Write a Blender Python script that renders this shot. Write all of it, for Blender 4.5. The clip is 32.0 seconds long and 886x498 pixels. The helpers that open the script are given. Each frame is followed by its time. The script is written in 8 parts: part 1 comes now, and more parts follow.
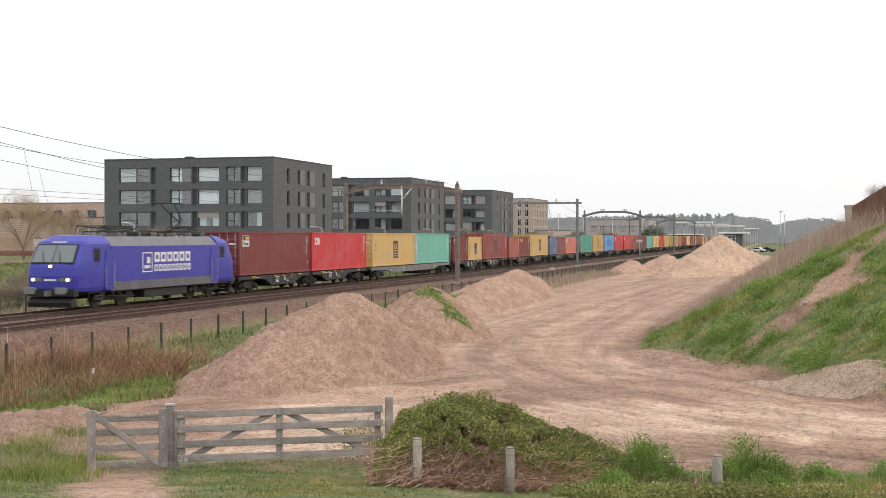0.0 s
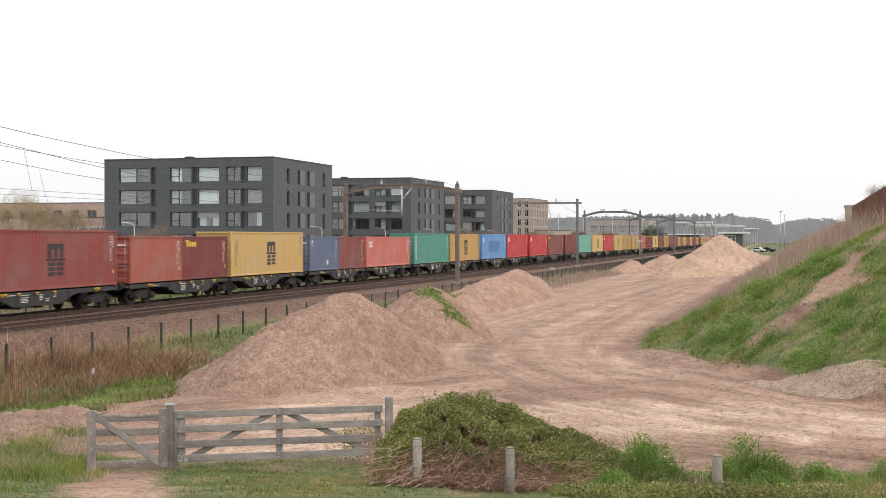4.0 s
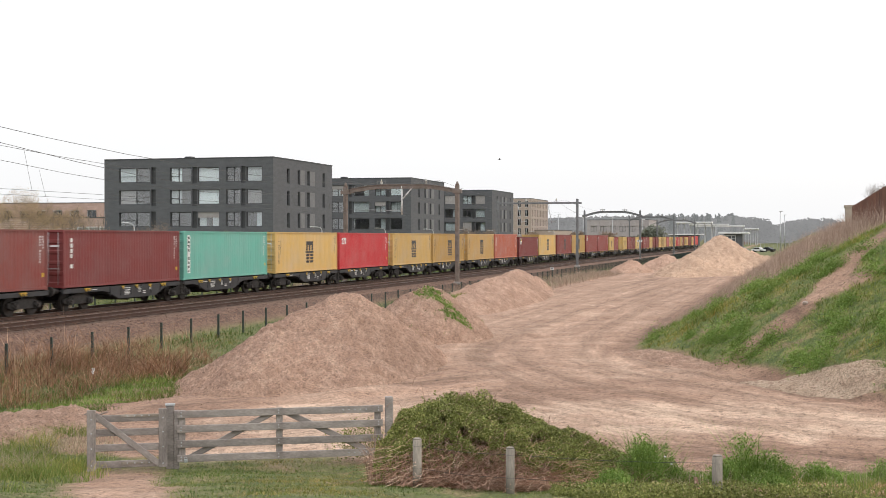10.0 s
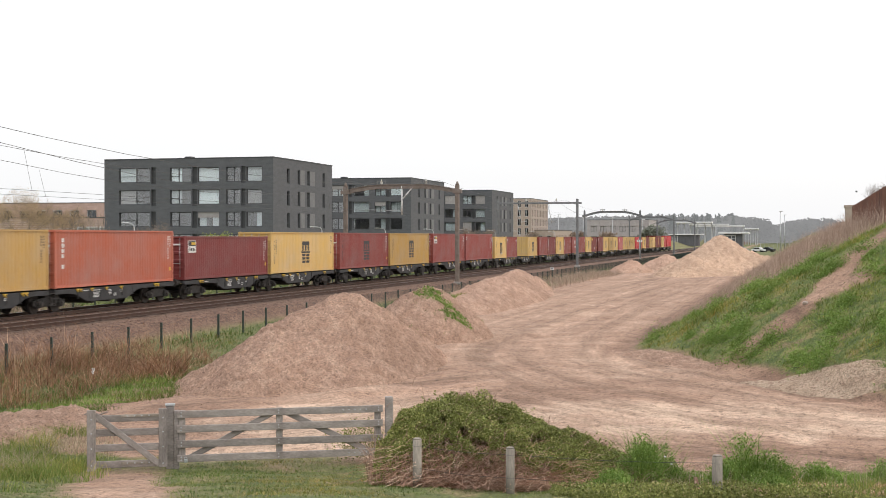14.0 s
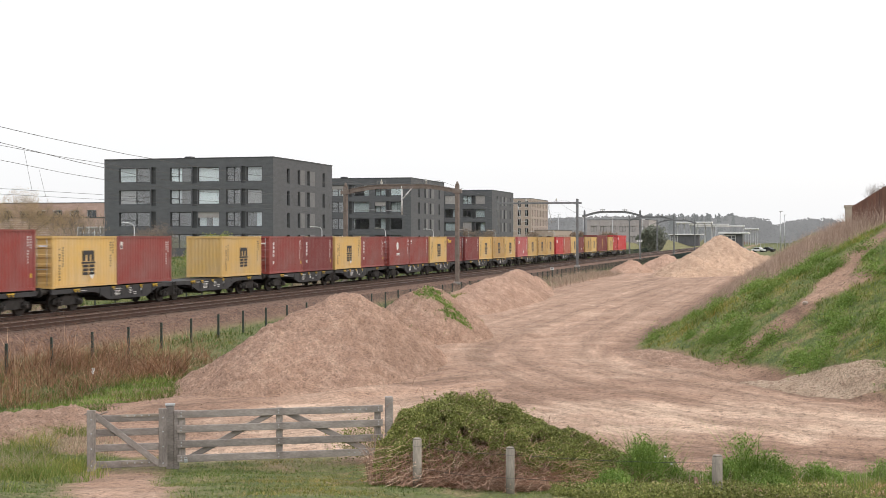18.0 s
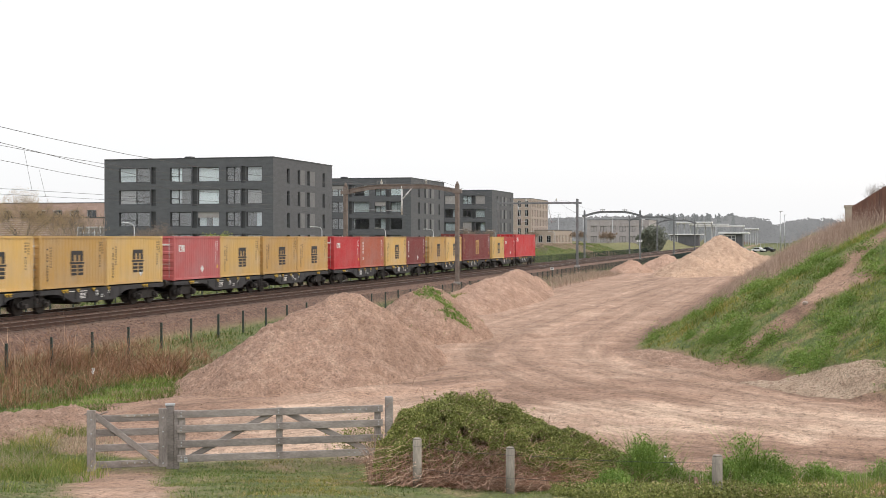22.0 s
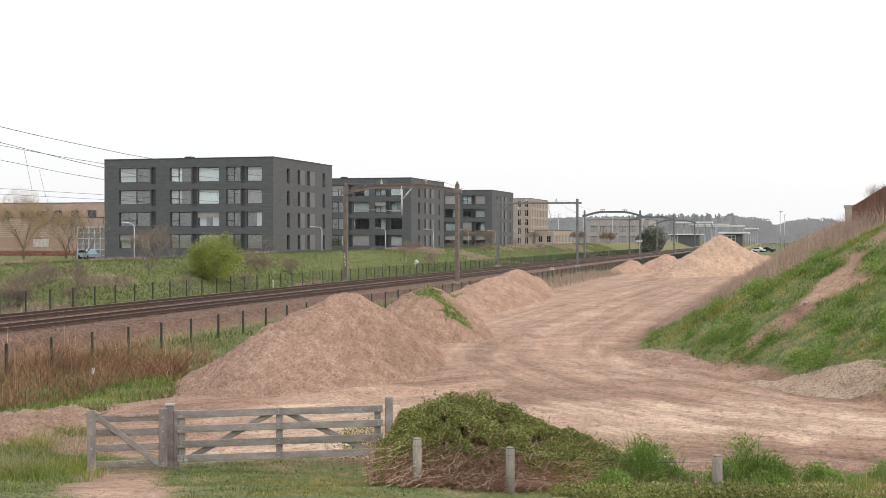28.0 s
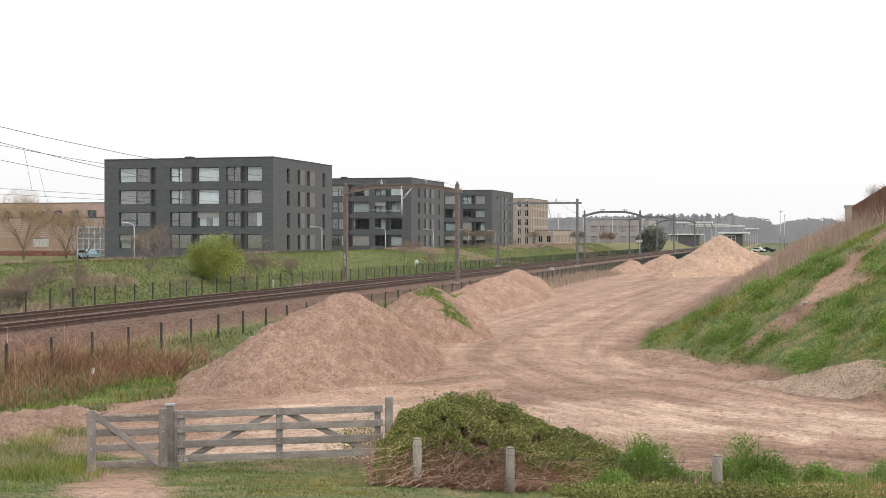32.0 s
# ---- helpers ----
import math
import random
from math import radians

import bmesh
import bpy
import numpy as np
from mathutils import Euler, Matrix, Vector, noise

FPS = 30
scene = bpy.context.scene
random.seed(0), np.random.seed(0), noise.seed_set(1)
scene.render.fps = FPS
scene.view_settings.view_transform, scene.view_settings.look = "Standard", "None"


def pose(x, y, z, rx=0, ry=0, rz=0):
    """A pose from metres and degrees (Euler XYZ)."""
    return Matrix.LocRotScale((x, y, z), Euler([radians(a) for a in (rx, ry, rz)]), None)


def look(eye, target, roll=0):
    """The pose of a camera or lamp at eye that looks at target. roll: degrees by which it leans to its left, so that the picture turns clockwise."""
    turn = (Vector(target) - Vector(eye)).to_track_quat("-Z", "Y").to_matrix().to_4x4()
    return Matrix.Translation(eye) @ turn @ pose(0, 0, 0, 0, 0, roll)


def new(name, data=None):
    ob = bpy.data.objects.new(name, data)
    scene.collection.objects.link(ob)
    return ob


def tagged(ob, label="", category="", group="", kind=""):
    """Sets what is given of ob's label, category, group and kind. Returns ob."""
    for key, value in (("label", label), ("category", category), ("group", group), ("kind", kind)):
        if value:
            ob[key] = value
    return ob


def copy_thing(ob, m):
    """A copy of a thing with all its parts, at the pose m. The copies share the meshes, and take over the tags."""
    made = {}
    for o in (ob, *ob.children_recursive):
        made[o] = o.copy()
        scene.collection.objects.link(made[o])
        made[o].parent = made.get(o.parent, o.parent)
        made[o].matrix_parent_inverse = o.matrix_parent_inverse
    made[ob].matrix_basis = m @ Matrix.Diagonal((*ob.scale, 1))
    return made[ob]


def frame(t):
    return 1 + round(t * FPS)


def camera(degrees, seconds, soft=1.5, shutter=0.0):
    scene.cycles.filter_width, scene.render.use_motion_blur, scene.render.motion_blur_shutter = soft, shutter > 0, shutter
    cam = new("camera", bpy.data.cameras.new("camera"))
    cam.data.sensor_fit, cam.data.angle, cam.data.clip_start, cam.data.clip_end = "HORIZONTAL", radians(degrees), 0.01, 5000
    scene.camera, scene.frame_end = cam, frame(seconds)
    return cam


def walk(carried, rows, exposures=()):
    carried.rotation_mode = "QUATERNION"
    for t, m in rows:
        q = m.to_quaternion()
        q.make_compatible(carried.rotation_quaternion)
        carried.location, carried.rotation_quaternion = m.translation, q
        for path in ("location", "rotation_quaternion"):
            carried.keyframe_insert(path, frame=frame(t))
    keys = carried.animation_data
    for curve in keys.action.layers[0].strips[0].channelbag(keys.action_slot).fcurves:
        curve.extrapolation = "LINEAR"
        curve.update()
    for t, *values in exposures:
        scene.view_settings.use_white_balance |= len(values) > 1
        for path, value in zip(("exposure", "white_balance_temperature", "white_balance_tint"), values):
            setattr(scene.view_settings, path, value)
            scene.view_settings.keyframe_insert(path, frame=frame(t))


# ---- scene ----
# World: x runs along the railway (away from the camera), y across it, z = 0 at the rail heads.
EYE = Vector((0.0, 0.0, 3.70))
TURN = radians(15.64)
cam = camera(37.94, 32.0, soft=0.4, shutter=0.25)
VIEW = look(EYE, EYE + Vector((math.cos(TURN), math.sin(TURN), -0.00921)))
walk(cam, [(0.0, VIEW), (32.0, VIEW)], exposures=[(0.0, 0.0), (32.0, 0.0)])

# ---- light: a bright, even overcast sky with a faint veiled sun ----
world = bpy.data.worlds.new("overcast_sky")
scene.world = world
world.use_nodes = True
wn, wl = world.node_tree.nodes, world.node_tree.links
wn.clear()
sky = wn.new("ShaderNodeTexSky")
sky.sky_type, sky.sun_disc = "NISHITA", False
sky.sun_elevation, sky.sun_rotation = radians(42), radians(150)
sky.air_density, sky.dust_density = 1.0, 6.0
bg_sky, bg_cloud, add, wout = (wn.new(k) for k in ("ShaderNodeBackground", "ShaderNodeBackground", "ShaderNodeAddShader", "ShaderNodeOutputWorld"))
bg_sky.inputs["Strength"].default_value = 0.05
bg_cloud.inputs["Color"].default_value = (0.98, 0.985, 1.0, 1)
bg_cloud.inputs["Strength"].default_value = 0.95
wl.new(sky.outputs[0], bg_sky.inputs["Color"])
wl.new(bg_sky.outputs[0], add.inputs[0])
wl.new(bg_cloud.outputs[0], add.inputs[1])
wl.new(add.outputs[0], wout.inputs["Surface"])
sun = new("sun", bpy.data.lights.new("sun", "SUN"))
sun.data.energy, sun.data.angle, sun.data.color = 0.9, radians(25), (1.0, 0.96, 0.9)
sun.matrix_world = look((0, 0, 100), (70, 45, 0))


# ---- materials ----
def ramp(nt, src, stops):
    r = nt.nodes.new("ShaderNodeValToRGB")
    els = r.color_ramp.elements
    while len(els) < len(stops):
        els.new(0.5)
    for e, (p, c) in zip(els, stops):
        e.position, e.color = p, (*c, 1)
    nt.links.new(src, r.inputs[0])
    return r.outputs[0]


def noise_tex(nt, co, scale, detail=4, rough=0.6, stretch=None):
    if stretch:
        mp = nt.nodes.new("ShaderNodeMapping")
        mp.inputs["Scale"].default_value = stretch
        nt.links.new(co, mp.inputs[0])
        co = mp.outputs[0]
    n = nt.nodes.new("ShaderNodeTexNoise")
    n.inputs["Scale"].default_value, n.inputs["Detail"].default_value, n.inputs["Roughness"].default_value = scale, detail, rough
    nt.links.new(co, n.inputs["Vector"])
    return n.outputs["Fac"]


def mix(nt, a, b, fac, mode="MIX"):
    m = nt.nodes.new("ShaderNodeMix")
    m.data_type, m.blend_type = "RGBA", mode
    for sock, v in ((m.inputs[0], fac), (m.inputs[6], a), (m.inputs[7], b)):
        if hasattr(v, "is_output"):
            nt.links.new(v, sock)
        elif isinstance(v, (int, float)):
            sock.default_value = v
        else:
            sock.default_value = (*v, 1)
    return m.outputs[2]


def math_node(nt, op, a, b=0.0, clamp=False):
    m = nt.nodes.new("ShaderNodeMath")
    m.operation, m.use_clamp = op, clamp
    for sock, v in zip(m.inputs, (a, b)):
        if hasattr(v, "is_output"):
            nt.links.new(v, sock)
        else:
            sock.default_value = v
    return m.outputs[0]


def begin(name, rough=0.7, metal=0.0):
    m = bpy.data.materials.new(name)
    m.use_nodes = True
    nt = m.node_tree
    b = nt.nodes["Principled BSDF"]
    b.inputs["Roughness"].default_value, b.inputs["Metallic"].default_value = rough, metal
    co = nt.nodes.new("ShaderNodeTexCoord").outputs["Object"]
    return m, nt, b, co


def bump(nt, b, height, strength=0.4, dist=0.02):
    n = nt.nodes.new("ShaderNodeBump")
    n.inputs["Strength"].default_value, n.inputs["Distance"].default_value = strength, dist
    nt.links.new(height, n.inputs["Height"])
    nt.links.new(n.outputs[0], b.inputs["Normal"])


def surface(name, c1, c2, scale=3.0, rough=0.7, metal=0.0, fine=40.0, bumps=0.25, dist=0.01, stretch=None, vary=0.0):
    """Two tones at two scales with fine relief; vary: how much single pieces differ."""
    m, nt, b, co = begin(name, rough, metal)
    n1 = noise_tex(nt, co, scale, 5, 0.6, stretch)
    n2 = noise_tex(nt, co, fine, 3, 0.6, stretch)
    col = ramp(nt, n1, [(0.3, c1), (0.7, c2)])
    col = mix(nt, col, ramp(nt, n2, [(0.3, (0.55, 0.55, 0.55)), (0.7, (1.25, 1.25, 1.25))]), 0.5, "MULTIPLY")
    if vary:
        info = nt.nodes.new("ShaderNodeObjectInfo").outputs["Random"]
        v = ramp(nt, info, [(0.0, (1 - vary,) * 3), (1.0, (1 + vary,) * 3)])
        col = mix(nt, col, v, 1.0, "MULTIPLY")
    nt.links.new(col, b.inputs["Base Color"])
    bump(nt, b, n2, bumps, dist)
    return m


def plain(name, c, rough=0.6, metal=0.0):
    k = tuple(min(1.0, x * 1.15) for x in c)
    d = tuple(x * 0.85 for x in c)
    return surface(name, d, k, 2.5, rough, metal, 30, 0.1, 0.004)


def paint(name, c, fade=0.25, rust=0.35, vary=0.1):
    """Weathered paint on corrugated steel: faded sheets, vertical run-down streaks, rust at dents and rails."""
    m, nt, b, co = begin(name, 0.5)
    big = noise_tex(nt, co, 0.55, 4, 0.6)
    streak = noise_tex(nt, co, 2.2, 5, 0.65, (2.2, 1.0, 0.16))
    fine = noise_tex(nt, co, 16, 4, 0.7)
    pale = tuple(x * (1 - fade) + fade * (0.55 * max(c) + 0.12) for x in c)
    col = mix(nt, c, pale, ramp(nt, big, [(0.35, (0, 0, 0)), (0.72, (1, 1, 1))]))
    col = mix(nt, col, ramp(nt, streak, [(0.32, (0.72, 0.70, 0.68)), (0.55, (1.0, 1.0, 1.0)), (0.8, (1.06, 1.06, 1.06))]), 0.35, "MULTIPLY")
    info = nt.nodes.new("ShaderNodeObjectInfo").outputs["Random"]
    col = mix(nt, col, ramp(nt, info, [(0.0, (1 - vary,) * 3), (1.0, (1 + vary,) * 3)]), 1.0, "MULTIPLY")
    spots = math_node(nt, "MULTIPLY", ramp(nt, noise_tex(nt, co, 5.0, 6, 0.75), [(0.66, (0, 0, 0)), (0.74, (1, 1, 1))]), rust)
    col = mix(nt, col, (0.10, 0.045, 0.025), spots)
    runs = math_node(nt, "MULTIPLY", ramp(nt, noise_tex(nt, co, 1.0, 6, 0.72, (5.5, 1.0, 0.7)), [(0.60, (0, 0, 0)), (0.72, (1, 1, 1))]), rust * 1.3)
    col = mix(nt, col, tuple(0.45 * x + 0.03 for x in c), runs)
    nt.links.new(col, b.inputs["Base Color"])
    bump(nt, b, fine, 0.12, 0.004)
    return m


MAT = {}
MAT["steel_rail"] = surface("steel_rail", (0.06, 0.034, 0.026), (0.13, 0.075, 0.055), 4, 0.6, 0.3)
MAT["rail_head"] = plain("rail_head", (0.34, 0.31, 0.29), 0.35, 0.8)
MAT["sleeper"] = surface("sleeper", (0.085, 0.058, 0.045), (0.16, 0.112, 0.088), 3, 0.9, vary=0.2)
MAT["mast"] = surface("mast_rust", (0.165, 0.132, 0.110), (0.25, 0.205, 0.175), 2.5, 0.75, 0.1)
MAT["mast_grey"] = surface("mast_grey", (0.16, 0.165, 0.17), (0.25, 0.255, 0.26), 2, 0.6, 0.4)
MAT["galv"] = surface("galvanised", (0.42, 0.43, 0.44), (0.58, 0.59, 0.6), 5, 0.45, 0.5)
MAT["white"] = plain("white_paint", (0.72, 0.72, 0.72), 0.5)
MAT["cream"] = plain("cream_porcelain", (0.6, 0.58, 0.52), 0.3)
MAT["black"] = surface("black_rubber", (0.012, 0.012, 0.013), (0.03, 0.03, 0.03), 4, 0.7)
MAT["wire"] = plain("wire", (0.10, 0.10, 0.10), 0.5, 0.5)
MAT["concrete"] = surface("concrete", (0.30, 0.29, 0.27), (0.44, 0.42, 0.39), 2, 0.85)
MAT["fence"] = surface("fence_green", (0.022, 0.036, 0.03), (0.042, 0.060, 0.052), 4, 0.5)
# dark brick tones lifted a little in place of distance haze
MAT["brick_dark"] = surface("dark_brick", (0.096, 0.099, 0.108), (0.130, 0.132, 0.141), 0.7, 0.85, 0, 9.0, 0.5, 0.02, (1, 1, 3.4))
MAT["panel_grey"] = surface("grey_panel", (0.14, 0.14, 0.145), (0.19, 0.19, 0.195), 0.8, 0.6)
MAT["frame_dark"] = plain("window_frame_dark", (0.05, 0.052, 0.056), 0.5)
MAT["brick_tan"] = surface("tan_brick", (0.39, 0.315, 0.265), (0.49, 0.405, 0.345), 1.2, 0.85, 0, 12, 0.4, 0.02, (1, 1, 3))
MAT["brick_red"] = surface("terracotta_brick", (0.45, 0.30, 0.25), (0.60, 0.43, 0.37), 1.0, 0.85, 0, 8, 0.4, 0.02, (0.6, 0.6, 4))
MAT["wood"] = surface("weathered_oak", (0.175, 0.152, 0.138), (0.43, 0.38, 0.35), 3.0, 0.85, 0, 38, 0.5, 0.008, (1, 0.35, 1), 0.15)
MAT["post_wood"] = surface("pale_post_wood", (0.22, 0.19, 0.155), (0.42, 0.37, 0.31), 4.0, 0.85, 0, 60, 0.5, 0.006, (1, 1, 0.15), 0.15)
MAT["corten"] = surface("rusty_sheet", (0.10, 0.042, 0.026), (0.21, 0.09, 0.05), 0.8, 0.9, 0, 6, 0.4, 0.03, (1, 1, 0.3))


def glass(name, c=(0.02, 0.024, 0.028)):
    m, nt, b, co = begin(name, 0.06)
    b.inputs["Base Color"].default_value = (*c, 1)
    b.inputs["Specular IOR Level"].default_value = 0.9
    return m


MAT["glass"] = glass("window_glass")
MAT["curtain"] = surface("curtain", (0.60, 0.69, 0.71), (0.88, 0.92, 0.93), 6, 0.8, 0, 20, 0.2, 0.01, (6, 6, 0.2), 0.3)
MAT["screen"] = surface("roller_screen", (0.30, 0.28, 0.275), (0.38, 0.36, 0.35), 2, 0.85, 0, 20, 0.1, 0.01, None, 0.15)


# ---- building blocks ----
def bm_box(bm, x0, y0, z0, x1, y1, z1, bevel=0.0):
    v = [bm.verts.new((x, y, z)) for z in (z0, z1) for y in (y0, y1) for x in (x0, x1)]
    fs = [bm.faces.new([v[i] for i in q]) for q in ((0, 2, 3, 1), (4, 5, 7, 6), (0, 1, 5, 4), (2, 6, 7, 3), (0, 4, 6, 2), (1, 3, 7, 5))]
    if bevel:
        es = {e for f in fs for e in f.edges}
        bmesh.ops.bevel(bm, geom=list(es), offset=bevel, segments=1, affect="EDGES")


def bm_tube(bm, a, b, r0, r1=None, sides=8, caps=True):
    a, b = Vector(a), Vector(b)
    r1 = r0 if r1 is None else r1
    d = (b - a).normalized()
    u = d.orthogonal().normalized()
    w = d.cross(u)
    rings = []
    for p, r in ((a, r0), (b, r1)):
        rings.append([bm.verts.new(p + (u * math.cos(k * math.tau / sides) + w * math.sin(k * math.tau / sides)) * r) for k in range(sides)])
    for k in range(sides):
        f = bm.faces.new((rings[0][k], rings[0][(k + 1) % sides], rings[1][(k + 1) % sides], rings[1][k]))
        f.smooth = sides > 4
    if caps:
        bm.faces.new(rings[0][::-1])
        bm.faces.new(rings[1])


def bm_path(bm, pts, r, sides=6):
    for a, b in zip(pts, pts[1:]):
        bm_tube(bm, a, b, r, r, sides)


def bm_beam(bm, a, b, w, h, up=(0, 0, 1)):
    """A square bar from a to b."""
    a, b = Vector(a), Vector(b)
    d = (b - a).normalized()
    u = d.cross(Vector(up))
    u = (u if u.length > 1e-4 else d.orthogonal()).normalized() * w / 2
    n = u.cross(d).normalized() * h / 2
    v = [bm.verts.new(p + i * u + j * n) for p in (a, b) for i, j in ((-1, -1), (1, -1), (1, 1), (-1, 1))]
    for q in ((0, 1, 2, 3), (7, 6, 5, 4), (0, 4, 5, 1), (1, 5, 6, 2), (2, 6, 7, 3), (3, 7, 4, 0)):
        bm.faces.new([v[i] for i in q])


def bm_prism(bm, outline, y0, y1):
    """An outline in x, z pulled from y0 to y1."""
    a = [bm.verts.new((x, y0, z)) for x, z in outline]
    b = [bm.verts.new((x, y1, z)) for x, z in outline]
    n = len(outline)
    for i in range(n):
        bm.faces.new((a[i], a[(i + 1) % n], b[(i + 1) % n], b[i]))
    bm.faces.new(a[::-1])
    bm.faces.new(b)


def finish(name, bm, material):
    bmesh.ops.recalc_face_normals(bm, faces=bm.faces)
    me = bpy.data.meshes.new(name)
    bm.to_mesh(me)
    bm.free()
    if isinstance(material, str):
        material = MAT[material]
    me.materials.append(material)
    return me


def part(name, bm, material, parent, label="", at=None):
    """One mesh object under a thing; bm may be a mesh that pieces share."""
    me = bm if isinstance(bm, bpy.types.Mesh) else finish(name, bm, material)
    ob = new(name, me)
    ob.parent = parent
    if at is not None:
        ob.matrix_basis = at if isinstance(at, Matrix) else Matrix.Translation(at)
    return tagged(ob, label) if label else ob


def thing(name, label, category, at=None, group="", kind=""):
    ob = new(name)
    ob.empty_display_size = 0.2
    if at is not None:
        ob.matrix_basis = at if isinstance(at, Matrix) else Matrix.Translation(at)
    return tagged(ob, label, category, group, kind)


def solid(name, bm, material, label, category, group="", kind="", at=None):
    ob = new(name, bm if isinstance(bm, bpy.types.Mesh) else finish(name, bm, material))
    if at is not None:
        ob.matrix_basis = at if isinstance(at, Matrix) else Matrix.Translation(at)
    return tagged(ob, label, category, group, kind)


def mesh_from(name, verts, faces, material, smooth=False):
    me = bpy.data.meshes.new(name)
    me.from_pydata(verts, [], faces)
    me.materials.append(MAT[material] if isinstance(material, str) else material)
    if smooth:
        me.polygons.foreach_set("use_smooth", np.ones(len(me.polygons), bool))
    return me


LATTICE = np.random.RandomState(7).rand(256, 256)


def vnoise(x, y):
    """Smooth value noise, 0 to 1."""
    xi, yi = np.floor(x).astype(int), np.floor(y).astype(int)
    fx, fy = x - xi, y - yi
    fx, fy = fx * fx * (3 - 2 * fx), fy * fy * (3 - 2 * fy)
    g = lambda a, b: LATTICE[a % 256, b % 256]
    return (g(xi, yi) * (1 - fx) + g(xi + 1, yi) * fx) * (1 - fy) + (g(xi, yi + 1) * (1 - fx) + g(xi + 1, yi + 1) * fx) * fy


def fbm(x, y, octaves=4):
    s, a = 0, 0.5
    for k in range(octaves):
        s = s + a * vnoise(x * 2 ** k + 17.3 * k, y * 2 ** k + 5.1 * k)
        a *= 0.5
    return s / (1 - 0.5 ** octaves)


def step(a, b, x):
    t = np.clip((x - a) / (b - a), 0, 1)
    return t * t * (3 - 2 * t)


# ---- the lie of the land ----
def toe_distance(x, y):
    """How far inside the new embankment a place lies, from its two toes."""
    side = 7.0 - y + 0.5 * (vnoise(x * 0.15, y * 0.15) - 0.5)
    end = (x - 54.0) * 0.553 + (7.0 - y) * 0.833
    end = end + 0.95 + 0.7 * step(3.5, -0.5, y) + 0.8 * (vnoise(x * 0.25 + 9, y * 0.25) - 0.5)
    k = 0.6
    return -k * np.logaddexp(-side / k, -end / k)


def smooth_line(points, n=240):
    """A soft curve through places given as metres right of and ahead of the camera."""
    p = np.array(points, float)
    t = np.concatenate([[0], np.cumsum(np.hypot(*np.diff(p, axis=0).T))])
    q = np.linspace(0, t[-1], n)
    c = np.stack([np.interp(q, t, p[:, 0]), np.interp(q, t, p[:, 1])], -1)
    for _ in range(30):
        c[1:-1] = 0.25 * c[:-2] + 0.5 * c[1:-1] + 0.25 * c[2:]
    rr, ff = c[:, 0], c[:, 1]
    return np.stack([ff * math.cos(TURN) + rr * math.sin(TURN), ff * math.sin(TURN) - rr * math.cos(TURN)], -1)


ROAD = smooth_line([(17, 29.5), (11.2, 32.5), (8.1, 35.7), (4.8, 41.2), (3.0, 49), (4.9, 63), (11.6, 89), (23, 126), (33, 160)])
BRANCH = smooth_line([(4.0, 47), (1.5, 42.5), (-3.2, 39.7), (-7.5, 36), (-11.7, 34), (-18, 32)])


def road_place(x, y, where):
    """Metres along and across the nearer of the two wheel tracks."""
    s, u = np.array(x * 1.0), np.array(y * 1.0)
    idx = np.nonzero(where)
    if x.ndim == 0 or len(idx[0]) == 0:
        return s, u
    px, py = x[idx], y[idx]
    for a in range(0, len(px), 20000):
        qx, qy = px[a:a + 20000, None], py[a:a + 20000, None]
        best = None
        for k, line in enumerate((ROAD[::2], BRANCH[::2])):
            dx, dy = qx - line[None, :, 0], qy - line[None, :, 1]
            dd = dx * dx + dy * dy
            j = dd.argmin(1)
            rows = np.arange(len(j))
            tx, ty = np.gradient(line[:, 0])[j], np.gradient(line[:, 1])[j]
            ln = np.hypot(tx, ty)
            uu = (dx[rows, j] * -ty + dy[rows, j] * tx) / ln
            ss = j * ln + (dx[rows, j] * tx + dy[rows, j] * ty) / ln + 300 * k
            cur = np.stack([dd[rows, j] + (6.0 if k else 0.0), ss, uu])
            best = cur if best is None else np.where(cur[0] < best[0], cur, best)
        s[tuple(i[a:a + 20000] for i in idx)] = best[1]
        u[tuple(i[a:a + 20000] for i in idx)] = best[2]
    return s, u


